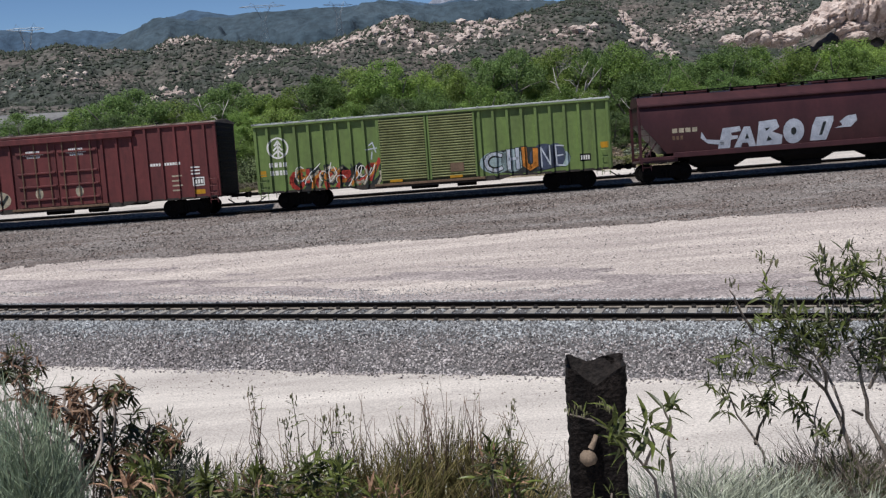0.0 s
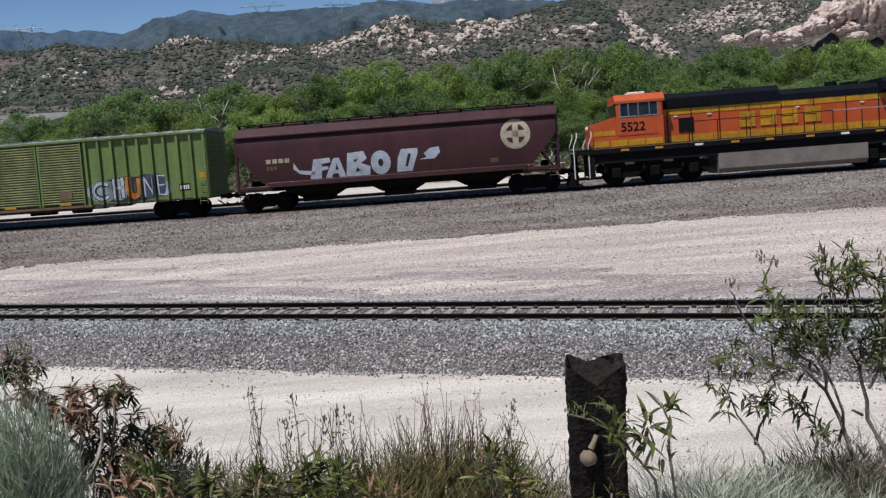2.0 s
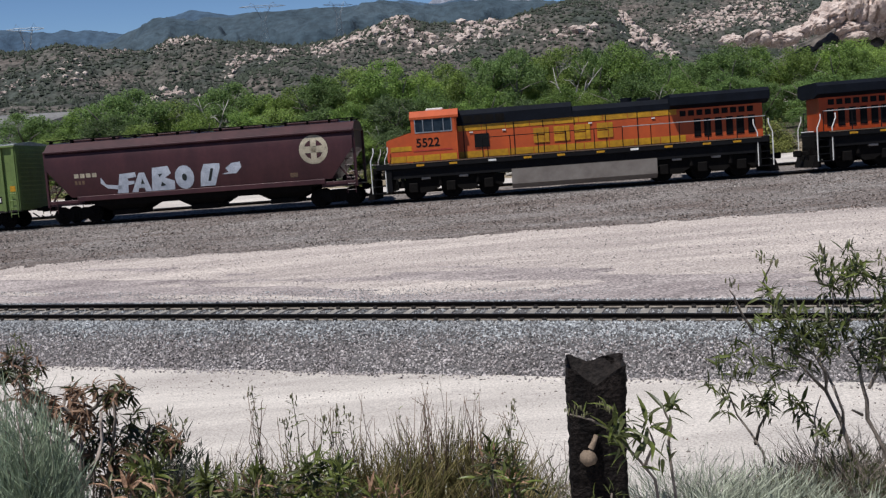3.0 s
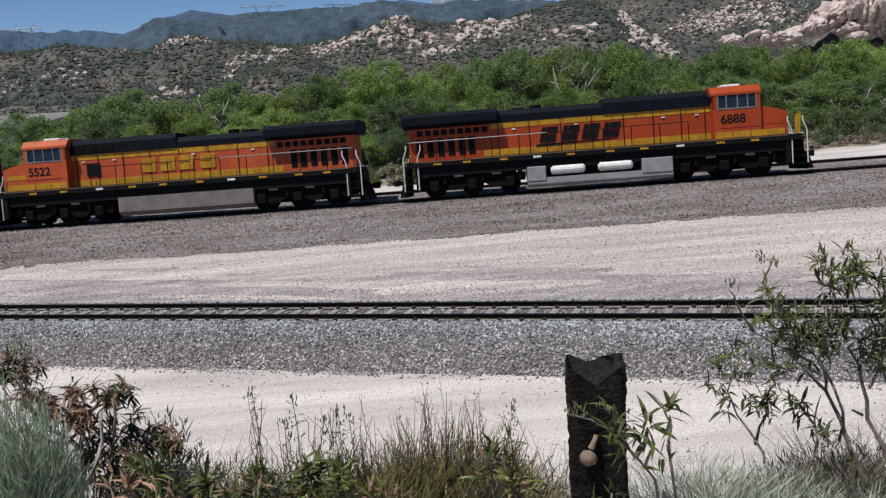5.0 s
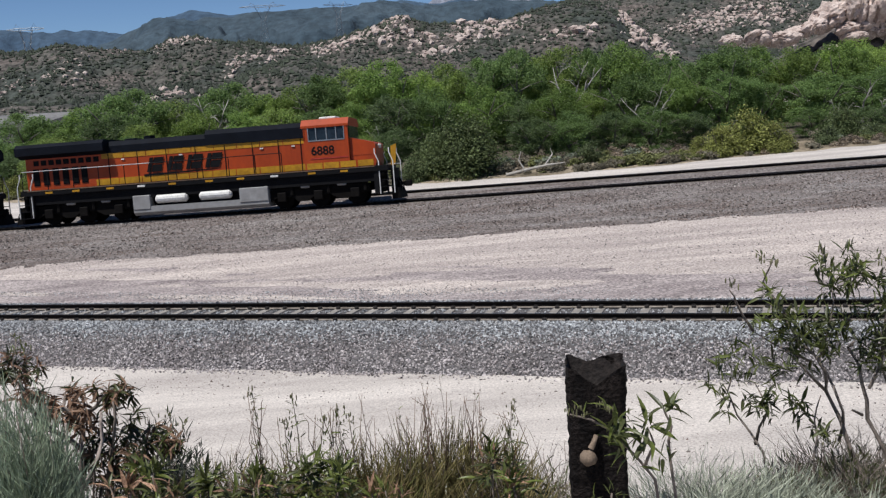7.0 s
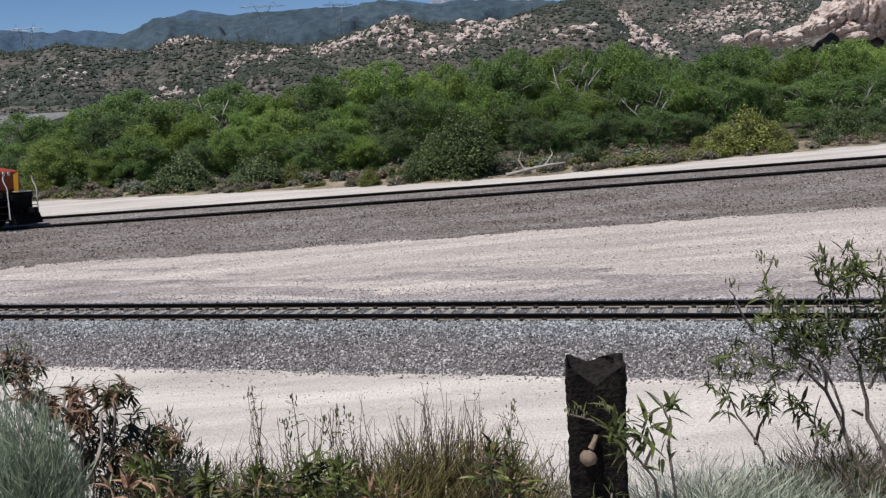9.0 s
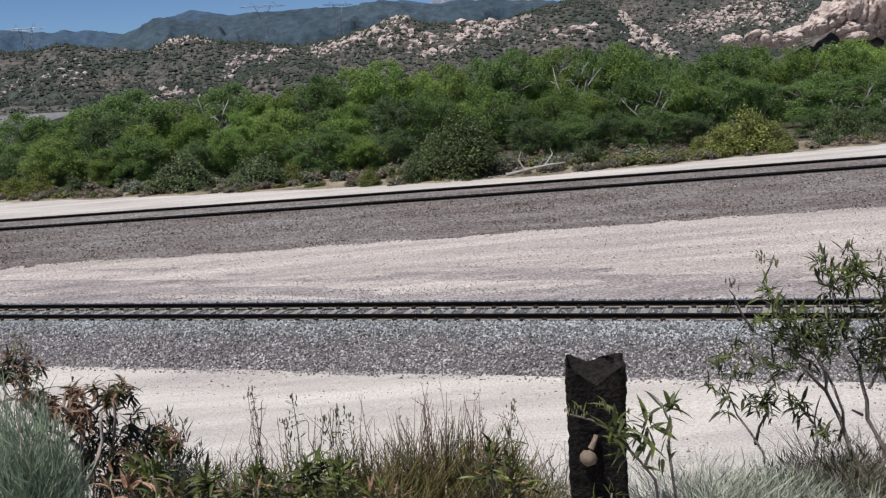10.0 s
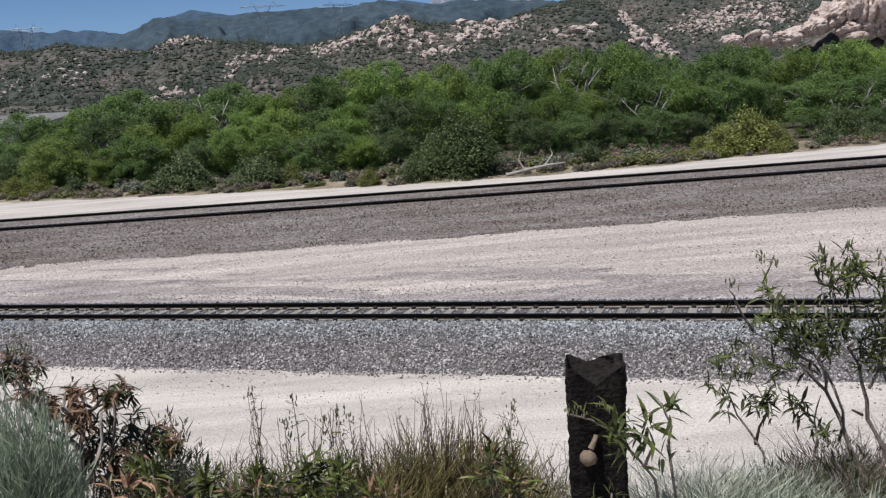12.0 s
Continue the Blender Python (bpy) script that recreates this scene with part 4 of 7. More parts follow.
    g.sweep([(-cw, 3.25), (cw, 3.25), (cw, 3.40), (-cw, 3.40)], 5.6, 7.95)
    for y0, y1 in ((-cw, -cw + 0.1), (cw - 0.1, cw)):
        g.box(5.6, 5.85, y0, y1, 3.4, 4.1)
        g.box(7.75, 7.95, y0, y1, 3.4, 4.1)
    g.box(5.6, 5.7, -cw, cw, 3.4, 4.1)
    cab = part("cab", g, orange, lo, "orange cab with sliding side windows")
    g = Geo()
    g.sweep([(-cw - 0.03, 4.08), (cw + 0.03, 4.08), (cw + 0.03, 4.2), (cw - 0.3, 4.52), (-cw + 0.3, 4.52), (-cw - 0.03, 4.2)], 5.5, 8.0)
    part("cab_roof", g, orange, cab, "chamfered orange cab roof")
    g = Geo()
    g.box(6.3, 7.2, -0.6, 0.6, 4.52, 4.66, 0.04)
    part("air_conditioner", g, m_white, cab, "pale roof air conditioner")
    for s in (-1, 1):
        for a, b in ((5.87, 6.25), (6.30, 6.80), (6.85, 7.30), (7.35, 7.73)):
            g = Geo()
            g.box(a, b, *sorted(((cw - 0.06) * s, (cw - 0.03) * s)), 3.45, 4.05)
            part("window", g, m_glass, cab, "dark side window")
        g = Geo()
        for x in (5.86, 6.275, 6.825, 7.325, 7.74):
            g.box(x - 0.025, x + 0.025, *sorted(((cw - 0.04) * s, (cw + 0.015) * s)), 3.4, 4.1)
        g.box(5.85, 7.75, *sorted(((cw - 0.02) * s, (cw + 0.02) * s)), 3.38, 3.44)
        part("window_frame", g, m_steel, cab)
        g = Geo()
        g.box(5.9, 7.9, *sorted(((cw - 0.01) * s, (cw + 0.02) * s)), 2.46, 2.52)
        part("cab_rail", g, m_sred, cab)
    g = Geo()
    g.add([(7.97, -cw + 0.12, 3.42), (7.97, cw - 0.12, 3.42), (7.97, cw - 0.12, 4.08), (7.97, -cw + 0.12, 4.08)], [(0, 1, 2, 3)])
    part("windscreen", g, m_glass, cab)
    # nose, sloped
    g = Geo()
    out = [(7.9, 1.9), (9.22, 1.9), (nose, 2.1), (nose, 3.06), (9.18, 3.14), (7.9, 3.48)]
    g.slab(out, -1.28, 1.28)
    nose_ob = part("nose", g, orange, lo, "sloping orange nose")
    for s in (-1, 1):
        for i in range(4):
            g = Geo()
            g.box(5.68 + i * 0.88, 6.5 + i * 0.88, *sorted(((1.27 if i > 2 else cw - 0.01) * s, (1.30 if i > 2 else cw + 0.02) * s)), 1.95, 2.26)
            part("yellow_panel", g, m_yellow, nose_ob, "yellow lower panel")
        g = Geo()
        g.box(8.0, 9.1, *sorted((1.27 * s, 1.295 * s)), 2.52, 2.76)
        part("nose_panel", g, m_yellow if style == "old" else orange, nose_ob)
    g = Geo()
    for y in (-0.25, 0.25):
        g.tube([(nose - 0.02, y, 2.95), (nose + 0.05, y, 2.95)], 0.12, 10)
    part("headlight", g, m_white, nose_ob)
    # road numbers and hood lettering as blocks, on both sides
    for s in (-1, 1):
        turn = pose(0, 0, 0, 90, 0, 0) if s < 0 else pose(0, 0, 0, 90, 0, 180)
        x0 = 5.95 if s < 0 else 7.75
        lettered(number, 0.62, m_black, cab, Matrix.Translation((x0, (cw + 0.012) * s, 2.68)) @ turn)
        ym = (hw + 0.045) * s
        lm = m_yellow if style == "old" else m_black
        sh = 0.0 if style == "old" else 0.28
        cxs = [-1.9, -0.75, 0.3, 1.35] if style == "old" else [-2.7, -1.6, -0.55, 0.5]
        for x in cxs:
            for a, b, c, d in ((-0.44, -0.22, 2.46, 3.22), (-0.19, 0.36, 2.88, 3.22), (-0.19, 0.36, 2.46, 2.82)):
                k = sh * (-s)
                g = Geo()
                g.add([(x + a + k * (c - 2.42), ym, c), (x + b + k * (c - 2.42), ym, c), (x + b + k * (d - 2.42), ym, d), (x + a + k * (d - 2.42), ym, d)], [(0, 1, 2, 3)])
                part("emblem_block", g, lm, hood)
        if style == "new":
            g = Geo()
            g.add([(-3.3, ym, 2.25), (-3.3, ym, 2.36), (0.4, ym, 2.40), (0.9, ym, 2.34)], [(0, 1, 2, 3)])
            part("emblem", g, m_black, hood)
    # tank and air reservoirs
    a, b = tank_x
    g = Geo()
    if style == "old":
        g.sweep([(-1.25, 0.22), (1.25, 0.22), (1.5, 0.45), (1.5, 1.22), (-1.5, 1.22), (-1.5, 0.45)], a, b)
    else:
        g.sweep([(-1.25, 0.18), (1.25, 0.18), (1.46, 0.35), (1.46, 0.66), (-1.46, 0.66), (-1.46, 0.35)], a, b)
        g.box(a, a + 0.95, -1.5, 1.5, 0.5, 1.25, 0.03)
        g.box(b - 1.55, b, -1.5, 1.5, 0.5, 1.25, 0.03)
    part("fuel_tank", g, tank_mat, lo, "long fuel tank under the deck")
    if style == "new":
        for s in (-1, 1):
            for x0, x1 in ((a + 1.2, a + 2.95), (a + 3.6, a + 5.35)):
                g = Geo()
                g.tube([(x0, 1.3 * s, 1.0), (x0 + 0.1, 1.3 * s, 1.0), (x1 - 0.1, 1.3 * s, 1.0), (x1, 1.3 * s, 1.0)], [0.12, 0.23, 0.23, 0.12], 12)
                part("air_reservoir", g, m_white, lo, "white cylindrical air tank")
    # bogies
    for cx in (6.1, -6.7):
        g = Geo()
        for s in (-1, 1):
            y = sorted((0.98 * s, 1.16 * s))
            out = [(cx - 2.75, 0.62), (cx - 2.6, 0.40), (cx - 2.2, 0.62), (cx - 1.5, 0.62), (cx - 1.1, 0.34), (cx - 0.6, 0.34), (cx - 0.2, 0.62), (cx + 0.6, 0.62), (cx + 1.1, 0.34), (cx + 1.6, 0.34),
                   (cx + 1.9, 0.62), (cx + 2.75, 0.62), (cx + 2.75, 1.0), (cx + 1.2, 1.12), (cx - 1.2, 1.12), (cx - 2.75, 1.0)]
            g.slab(out, *y)
            for k in (-1.95, 0.0, 1.95):
                g.box(cx + k - 0.24, cx + k + 0.24, *sorted((1.1 * s, 1.3 * s)), 0.36, 0.86, 0.04)
                g.tube([(cx + k + 0.55, 1.18 * s, 0.7), (cx + k + 0.55, 1.18 * s, 1.15)], 0.11, 8)
        g.box(cx - 2.3, cx + 2.3, -1.0, 1.0, 0.6, 1.2)
        part("bogie", g, m_under, lo, "black six-wheel bogie frame")
        for s in (-1, 1):
            for k in (-0.9, 1.05):
                g = Geo()
                g.tube([(cx + k, 1.25 * s, 1.1), (cx + k + 0.45, 1.25 * s, 1.1)], 0.09, 8)
                part("brake_cylinder", g, m_tank, lo)
        for k in (-1.95, 0.0, 1.95):
            wheelset(lo, cx + k, 0.53)
    # handrails and stanchions
    for s in (-1, 1):
        y = 1.47 * s
        xs_ = [-9.85 + 1.42 * i for i in range(11)]
        for x in xs_:
            g = Geo()
            g.tube([(x, y, 1.9), (x, y, 2.92)], 0.026, 5)
            part("stanchion", g, m_black, lo)
        for i, x in enumerate((-8.4, -6.9, -5.0, -3.3, -1.6, 0.4, 2.1, 3.9, 5.9, 7.6)):
            g = Geo()
            g.box(x - 0.20, x + 0.20, *sorted((1.522 * s, 1.534 * s)), 1.70, 1.80)
            part("sill_plate", g, m_white if i % 4 == 3 else m_yellow, lo)
        # rear half of the bar: the light it catches is given as grey
        g = Geo()
        g.tube([(xs_[0], y, 2.92), (xs_[5], y, 2.92)], 0.026, 5)
        part("rail_bar", g, m_tank, lo, "rear half of the top bar, grey for the light on it")
        g = Geo()
        g.tube([(xs_[5], y, 2.92), (xs_[-1], y, 2.92)], 0.022, 5)
        part("rail_bar", g, m_black, lo)
    for e, xa, col in ((1, 10.05, m_white), (-1, -10.05, m_white)):
        for s in (-1, 1):
            g = Geo()
            for x in (xa - 0.62 * e, xa + 0.12 * e):
                g.tube([(x, 1.46 * s, 0.45), (x, 1.46 * s, 2.1), (x - 0.18 * e, 1.46 * s, 2.55), (x - 0.18 * e, 1.44 * s, 2.8)], 0.03, 6)
            part("end_handrail", g, col, lo, "white bent end handrail")
            st = Geo()
            for k in range(4):
                st.box(*sorted((xa - 0.6 * e, xa + 0.1 * e)), *sorted((0.95 * s, 1.46 * s)), 0.42 + 0.36 * k, 0.46 + 0.36 * k)
            st.box(*sorted((xa - 0.63 * e, xa - 0.60 * e)), *sorted((0.9 * s, 1.48 * s)), 0.4, 1.9)
            part("step", st, m_black, lo, "black end steps")
        g = Geo()
        g.box(*sorted((xa - 0.1 * e, xa + 0.12 * e)), -0.92, 0.92, 0.75, 1.75, 0.03)
        g.slab([(xa - 0.05 * e, 0.14), (xa + 0.42 * e, 0.14), (xa + 0.25 * e, 0.72), (xa - 0.05 * e, 0.78)], -1.35, 1.35)
        part("plow", g, m_under, lo, "black pilot plate and plow")
        for y in (-0.6, -0.35, 0.4, 0.65):
            g = Geo()
            g.tube([(xa + 0.1 * e, y, 1.2), (xa + 0.35 * e, y, 0.8), (xa + 0.3 * e, y * 0.9, 0.5), (xa + 0.12 * e, y * 0.9, 0.7)], 0.035, 6)
            part("air_hose", g, m_under, lo)
        g = Geo()
        g.tube([(xa + 0.12 * e, -0.9, 1.95), (xa + 0.12 * e, 0.9, 1.95)], 0.03, 6)
        part("end_rail", g, m_white, lo)
        g = Geo()
        g.box(*sorted((xa + 0.1 * e, xa + 0.5 * e)), -0.1, 0.1, 0.78, 0.98, 0.02)
        g.box(*sorted((xa + 0.5 * e, xa + 0.85 * e)), -0.18, 0.18, 0.72, 1.04, 0.04)
        part("coupler", g, m_under, lo, "black knuckle coupler")
    if style == "new":
        g = Geo()
        g.slab([(9.9, 1.9), (10.15, 1.9), (10.25, 3.0), (9.95, 2.9)], -0.35, -0.30)
        part("draped_cover", g, m_yellow, lo, "yellow cover hung on the front rail")
    return lo


# rest positions along the far track at the clip's start, and heading
SPEED = -10.42
TRAIN = [(red_car(), -20.07, 0), (green_car(), -0.16, 0), (hopper_car(), 18.8, 0),
         (locomotive("faded orange and yellow diesel locomotive with black roof", m_orange2, m_tank2, "5522", True, (-4.4, 2.95), "old"), 38.10, 180),
         (locomotive("bright orange six-axle diesel locomotive with black roof", m_orange, m_tank, "6888", False, (-3.85, 3.5), "new"), 60.63, 0)]


def on_track(s):
    x = s / 1.0035
    return Vector((x, far_y(x), far_z(x)))


def car_pose(s, half, turn):
    a, b = on_track(s - half), on_track(s + half)
    d = (b - a).normalized()
    yaw, rise = math.degrees(math.atan2(d.y, d.x)), math.degrees(math.asin(d.z))
    mid = (a + b) / 2 - Vector((0, 0, 0.7175 * sn))
    return Matrix.Translation(mid) @ pose(0, 0, 0, 0, 0, yaw) @ pose(0, 0, 0, 0, -rise, 0) @ pose(0, 0, 0, -CANT, 0, 0) @ pose(0, 0, 0, 0, 0, turn)


# ---- sleepers and fastenings of the near track ----
g = Geo()
g.add([(x * wx, y, z) for z, wx in ((-0.36, 0.15), (-0.176, 0.11)) for y in (-1.29, 1.29) for x in (-1, 1)],
      [(0, 2, 3, 1), (4, 5, 7, 6), (0, 1, 5, 4), (2, 6, 7, 3), (0, 4, 6, 2), (1, 3, 7, 5)])
sleeper_me = g.mesh("sleeper", m_concrete)
g = Geo()
g.box(-0.055, 0.055, -0.045, 0.045, -0.175, -0.105, 0.012)
g.tube([(-0.05, -0.02, -0.10), (-0.02, 0.05, -0.09), (0.05, 0.04, -0.10)], 0.014, 5)
clip_me = g.mesh("fastening", m_clip)
for k in range(-44, 50):
    s = k * 0.61
    x, y, z = near_place(s, 0.0, 0.0)
    ob = piece("sleeper", sleeper_me, track_near, "pale concrete sleeper" if k == 0 else "")
    ob.matrix_basis = Matrix.Translation((x, y, z)) @ pose(0, 0, 0, 0, 0, -math.degrees(NA)) @ pose(0, 0, 0, 0, -math.degrees(math.atan(NG)), 0)
    for a in (-0.83, -0.605, 0.605, 0.83):
        c = piece("fastening", clip_me, ob)
        c.location = (0, a, 0)

# ---- loose stones ----
OCTA_F = np.array([(0, 2, 4), (2, 1, 4), (1, 3, 4), (3, 0, 4), (2, 0, 5), (1, 2, 5), (3, 1, 5), (0, 3, 5)])
OCTA_V = np.array([(1, 0, 0), (-1, 0, 0), (0, 1, 0), (0, -1, 0), (0, 0, 1), (0, 0, -1)], float)


def stones(name, P, size, material, label, rs):
    """Many small angular stones as one mesh."""
    n = len(P)
    q = rs.normal(size=(n, 4))
    q /= np.linalg.norm(q, axis=1)[:, None]
    w, x, y, z = q.T
    R = np.stack([1 - 2 * (y * y + z * z), 2 * (x * y - z * w), 2 * (x * z + y * w), 2 * (x * y + z * w), 1 - 2 * (x * x + z * z), 2 * (y * z - x * w),
                  2 * (x * z - y * w), 2 * (y * z + x * w), 1 - 2 * (x * x + y * y)], -1).reshape(n, 3, 3)
    V = OCTA_V[None] * rs.uniform(0.6, 1.25, (n, 6, 1)) * size[:, None, None] * rs.uniform(0.6, 1.1, (n, 1, 3))
    V = V + rs.normal(size=V.shape) * size[:, None, None] * 0.16
    V = np.einsum("nij,nkj->nki", R, V) + P[:, None, :]
    F = (OCTA_F[None] + 6 * np.arange(n)[:, None, None]).reshape(-1, 3)
    ob = piece(name, from_arrays(name, V.reshape(-1, 3), F, material))
    return tagged(ob, label, "gravel", kind="stuff")


rs = np.random.RandomState(5)
n = 62000
S_, D_ = rs.uniform(-26, 22, n), rs.uniform(-3.75, -0.92, n)
keep = (D_ > -3.35 + 0.35 * fbm(S_ * 0.7, D_ * 0.1, 31)) | (rs.rand(n) < 0.10)
S_, D_ = S_[keep], D_[keep]
hh = np.interp(D_, [p[0] for p in near_prof], [p[1] for p in near_prof]) + rs.uniform(-0.01, 0.025, len(S_))
X, Y, Z = near_place(S_, D_, hh)
Z = np.maximum(Z, ground_z(X, Y) + 0.005)
size = rs.uniform(0.024, 0.052, len(S_))
upper = D_ + rs.normal(size=len(S_)) * 0.22 > -2.15
for sel, m, label in ((upper, m_stone, "pale grey angular ballast stones along the sleeper ends"), (~upper, m_stone_low, "darker purplish-grey ballast stones on the track shoulder")):
    stones("ballast_stones", np.stack([X, Y, Z], -1)[sel], size[sel], m, label, rs)
n = 15000
S_, D_ = rs.uniform(-26, 22, n), np.where(rs.rand(n) < 0.35, rs.uniform(-0.6, 0.6, n), rs.uniform(0.95, 3.5, n))
keep = ~((np.abs(D_) < 0.65) & (np.abs((S_ / 0.61 + 0.5) % 1 - 0.5) < 0.2))
S_, D_ = S_[keep], D_[keep]
X, Y, Z = near_place(S_, D_, np.interp(D_, [p[0] for p in near_prof], [p[1] for p in near_prof]) + rs.uniform(-0.01, 0.02, len(S_)))
Z = np.maximum(Z, ground_z(X, Y) + 0.005)
stones("ballast_stones", np.stack([X, Y, Z], -1), rs.uniform(0.022, 0.05, len(S_)), m_stone, "angular grey ballast stones behind and between the rails", rs)
n = 30000
S_, D_ = rs.uniform(-30, 30, n), -0.95 - 9.6 * rs.rand(n) ** 1.15
X, Y, Z = far_place(S_, D_, np.interp(D_, [p[0] for p in far_prof], [p[1] for p in far_prof]) + rs.uniform(-0.02, 0.02, n))
stones("gravel_stones", np.stack([X, Y, Z], -1), rs.uniform(0.03, 0.065, n), m_gravel, "brown and grey gravel on the far embankment", rs)
n = 26000
X, Y = rs.uniform(-20, 14, n), rs.uniform(12, 40, n)
keep = fbm(X * 0.35, Y * 0.6, 55) + rs.normal(size=n) * 0.25 > 0.12
X, Y = X[keep], Y[keep]
stones("pebbles", np.stack([X, Y, ground_z(X, Y) + 0.004], -1), rs.uniform(0.009, 0.024, len(X)) * np.where(rs.rand(len(X)) < 0.12, 2.0, 1), m_gravel, "scattered pebbles on the dirt road", rs)

n = 16000
S_, D_ = rs.uniform(-28, 26, n), 2.5 + 2.4 * rs.rand(n) ** 1.4
X, Y, Z = near_place(S_, D_, 0 * S_)
stones("gravel_stones", np.stack([X, Y, ground_z(X, Y) + 0.03], -1), rs.uniform(0.012, 0.030, n), m_stone, "loose purplish gravel beside the near track", rs)

n = 30000
S_, D_ = rs.uniform(-34, 34, n), rs.uniform(3.0, 22, n)
X, Y, Z = near_place(S_, D_, 0 * S_)
keep = (Y < far_y(np.clip(X, -70, 70)) - 8.5) & (fbm(X * 0.12, Y * 0.9, 57) + rs.normal(size=n) * 0.3 > 0.05)
X, Y = X[keep], Y[keep]
stones("pebbles", np.stack([X, Y, ground_z(X, Y) + 0.022], -1), rs.uniform(0.012, 0.034, len(X)), m_stone_low, "loose pebbles strewn in bands over the tan dirt", rs)

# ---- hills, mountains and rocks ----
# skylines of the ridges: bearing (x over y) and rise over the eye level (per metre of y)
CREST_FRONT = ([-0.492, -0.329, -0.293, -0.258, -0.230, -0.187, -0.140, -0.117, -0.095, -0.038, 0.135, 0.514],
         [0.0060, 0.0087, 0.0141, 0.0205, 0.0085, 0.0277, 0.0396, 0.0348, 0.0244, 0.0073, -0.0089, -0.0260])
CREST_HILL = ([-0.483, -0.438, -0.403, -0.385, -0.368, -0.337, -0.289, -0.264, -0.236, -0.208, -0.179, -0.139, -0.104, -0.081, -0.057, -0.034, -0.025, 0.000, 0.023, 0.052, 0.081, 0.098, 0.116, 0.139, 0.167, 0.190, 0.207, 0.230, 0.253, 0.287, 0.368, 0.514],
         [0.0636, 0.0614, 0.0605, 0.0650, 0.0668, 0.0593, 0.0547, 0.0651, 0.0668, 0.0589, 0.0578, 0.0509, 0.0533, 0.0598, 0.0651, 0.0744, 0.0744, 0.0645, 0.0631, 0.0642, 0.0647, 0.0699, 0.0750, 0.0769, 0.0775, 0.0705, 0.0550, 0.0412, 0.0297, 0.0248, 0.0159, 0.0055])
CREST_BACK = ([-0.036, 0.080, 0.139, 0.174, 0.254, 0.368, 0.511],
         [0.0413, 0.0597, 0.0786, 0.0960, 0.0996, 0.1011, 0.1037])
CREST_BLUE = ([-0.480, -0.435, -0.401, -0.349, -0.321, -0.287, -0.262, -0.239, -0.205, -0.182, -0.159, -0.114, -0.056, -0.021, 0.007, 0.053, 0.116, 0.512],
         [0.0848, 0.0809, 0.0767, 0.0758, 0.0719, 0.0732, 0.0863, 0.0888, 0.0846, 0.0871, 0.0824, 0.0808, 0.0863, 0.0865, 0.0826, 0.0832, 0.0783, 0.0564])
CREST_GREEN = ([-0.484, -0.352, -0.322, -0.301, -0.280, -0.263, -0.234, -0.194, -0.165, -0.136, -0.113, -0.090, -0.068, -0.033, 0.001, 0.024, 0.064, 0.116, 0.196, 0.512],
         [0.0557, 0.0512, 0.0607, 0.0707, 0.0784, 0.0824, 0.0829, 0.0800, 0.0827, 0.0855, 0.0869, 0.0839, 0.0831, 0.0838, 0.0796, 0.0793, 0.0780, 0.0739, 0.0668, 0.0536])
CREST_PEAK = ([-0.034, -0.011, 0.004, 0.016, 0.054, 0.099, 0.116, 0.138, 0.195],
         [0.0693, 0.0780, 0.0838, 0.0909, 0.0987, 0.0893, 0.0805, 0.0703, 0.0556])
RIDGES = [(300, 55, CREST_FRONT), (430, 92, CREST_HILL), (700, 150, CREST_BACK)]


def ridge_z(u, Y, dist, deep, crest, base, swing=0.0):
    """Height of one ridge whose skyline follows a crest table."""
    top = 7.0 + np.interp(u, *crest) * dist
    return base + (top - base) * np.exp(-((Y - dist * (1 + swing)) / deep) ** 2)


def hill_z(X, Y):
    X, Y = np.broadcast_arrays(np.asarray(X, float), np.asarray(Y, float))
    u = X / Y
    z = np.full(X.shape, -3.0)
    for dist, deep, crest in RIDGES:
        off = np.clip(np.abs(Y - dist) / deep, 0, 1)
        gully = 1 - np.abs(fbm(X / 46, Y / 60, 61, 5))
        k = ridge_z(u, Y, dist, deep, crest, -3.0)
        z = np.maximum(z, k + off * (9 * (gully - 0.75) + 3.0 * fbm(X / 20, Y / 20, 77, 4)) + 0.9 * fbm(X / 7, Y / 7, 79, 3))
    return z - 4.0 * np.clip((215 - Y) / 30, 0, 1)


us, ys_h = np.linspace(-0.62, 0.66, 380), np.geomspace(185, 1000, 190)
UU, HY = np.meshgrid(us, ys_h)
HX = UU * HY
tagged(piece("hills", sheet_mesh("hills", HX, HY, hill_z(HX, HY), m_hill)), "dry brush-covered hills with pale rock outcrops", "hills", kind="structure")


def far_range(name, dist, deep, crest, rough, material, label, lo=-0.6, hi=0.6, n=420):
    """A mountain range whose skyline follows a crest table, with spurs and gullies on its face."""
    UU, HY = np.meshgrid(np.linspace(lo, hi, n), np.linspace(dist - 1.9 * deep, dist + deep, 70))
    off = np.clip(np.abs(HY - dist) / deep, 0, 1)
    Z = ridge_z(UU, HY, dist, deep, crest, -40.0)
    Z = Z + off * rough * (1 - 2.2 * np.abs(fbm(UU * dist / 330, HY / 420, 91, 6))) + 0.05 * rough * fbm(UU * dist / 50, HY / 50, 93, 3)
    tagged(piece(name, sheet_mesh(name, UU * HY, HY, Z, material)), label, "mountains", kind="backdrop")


far_range("mountains", 2900, 620, CREST_GREEN, 110, m_mount, "chaparral mountains on the horizon, blue haze put into their colour")
far_range("far_mountains", 3900, 520, CREST_BLUE, 120, m_mount_far, "mountains far behind the green range, coloured with more blue haze")
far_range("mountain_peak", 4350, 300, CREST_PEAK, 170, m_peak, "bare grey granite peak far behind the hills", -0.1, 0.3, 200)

bm = bmesh.new()
bmesh.ops.create_icosphere(bm, subdivisions=1, radius=1)
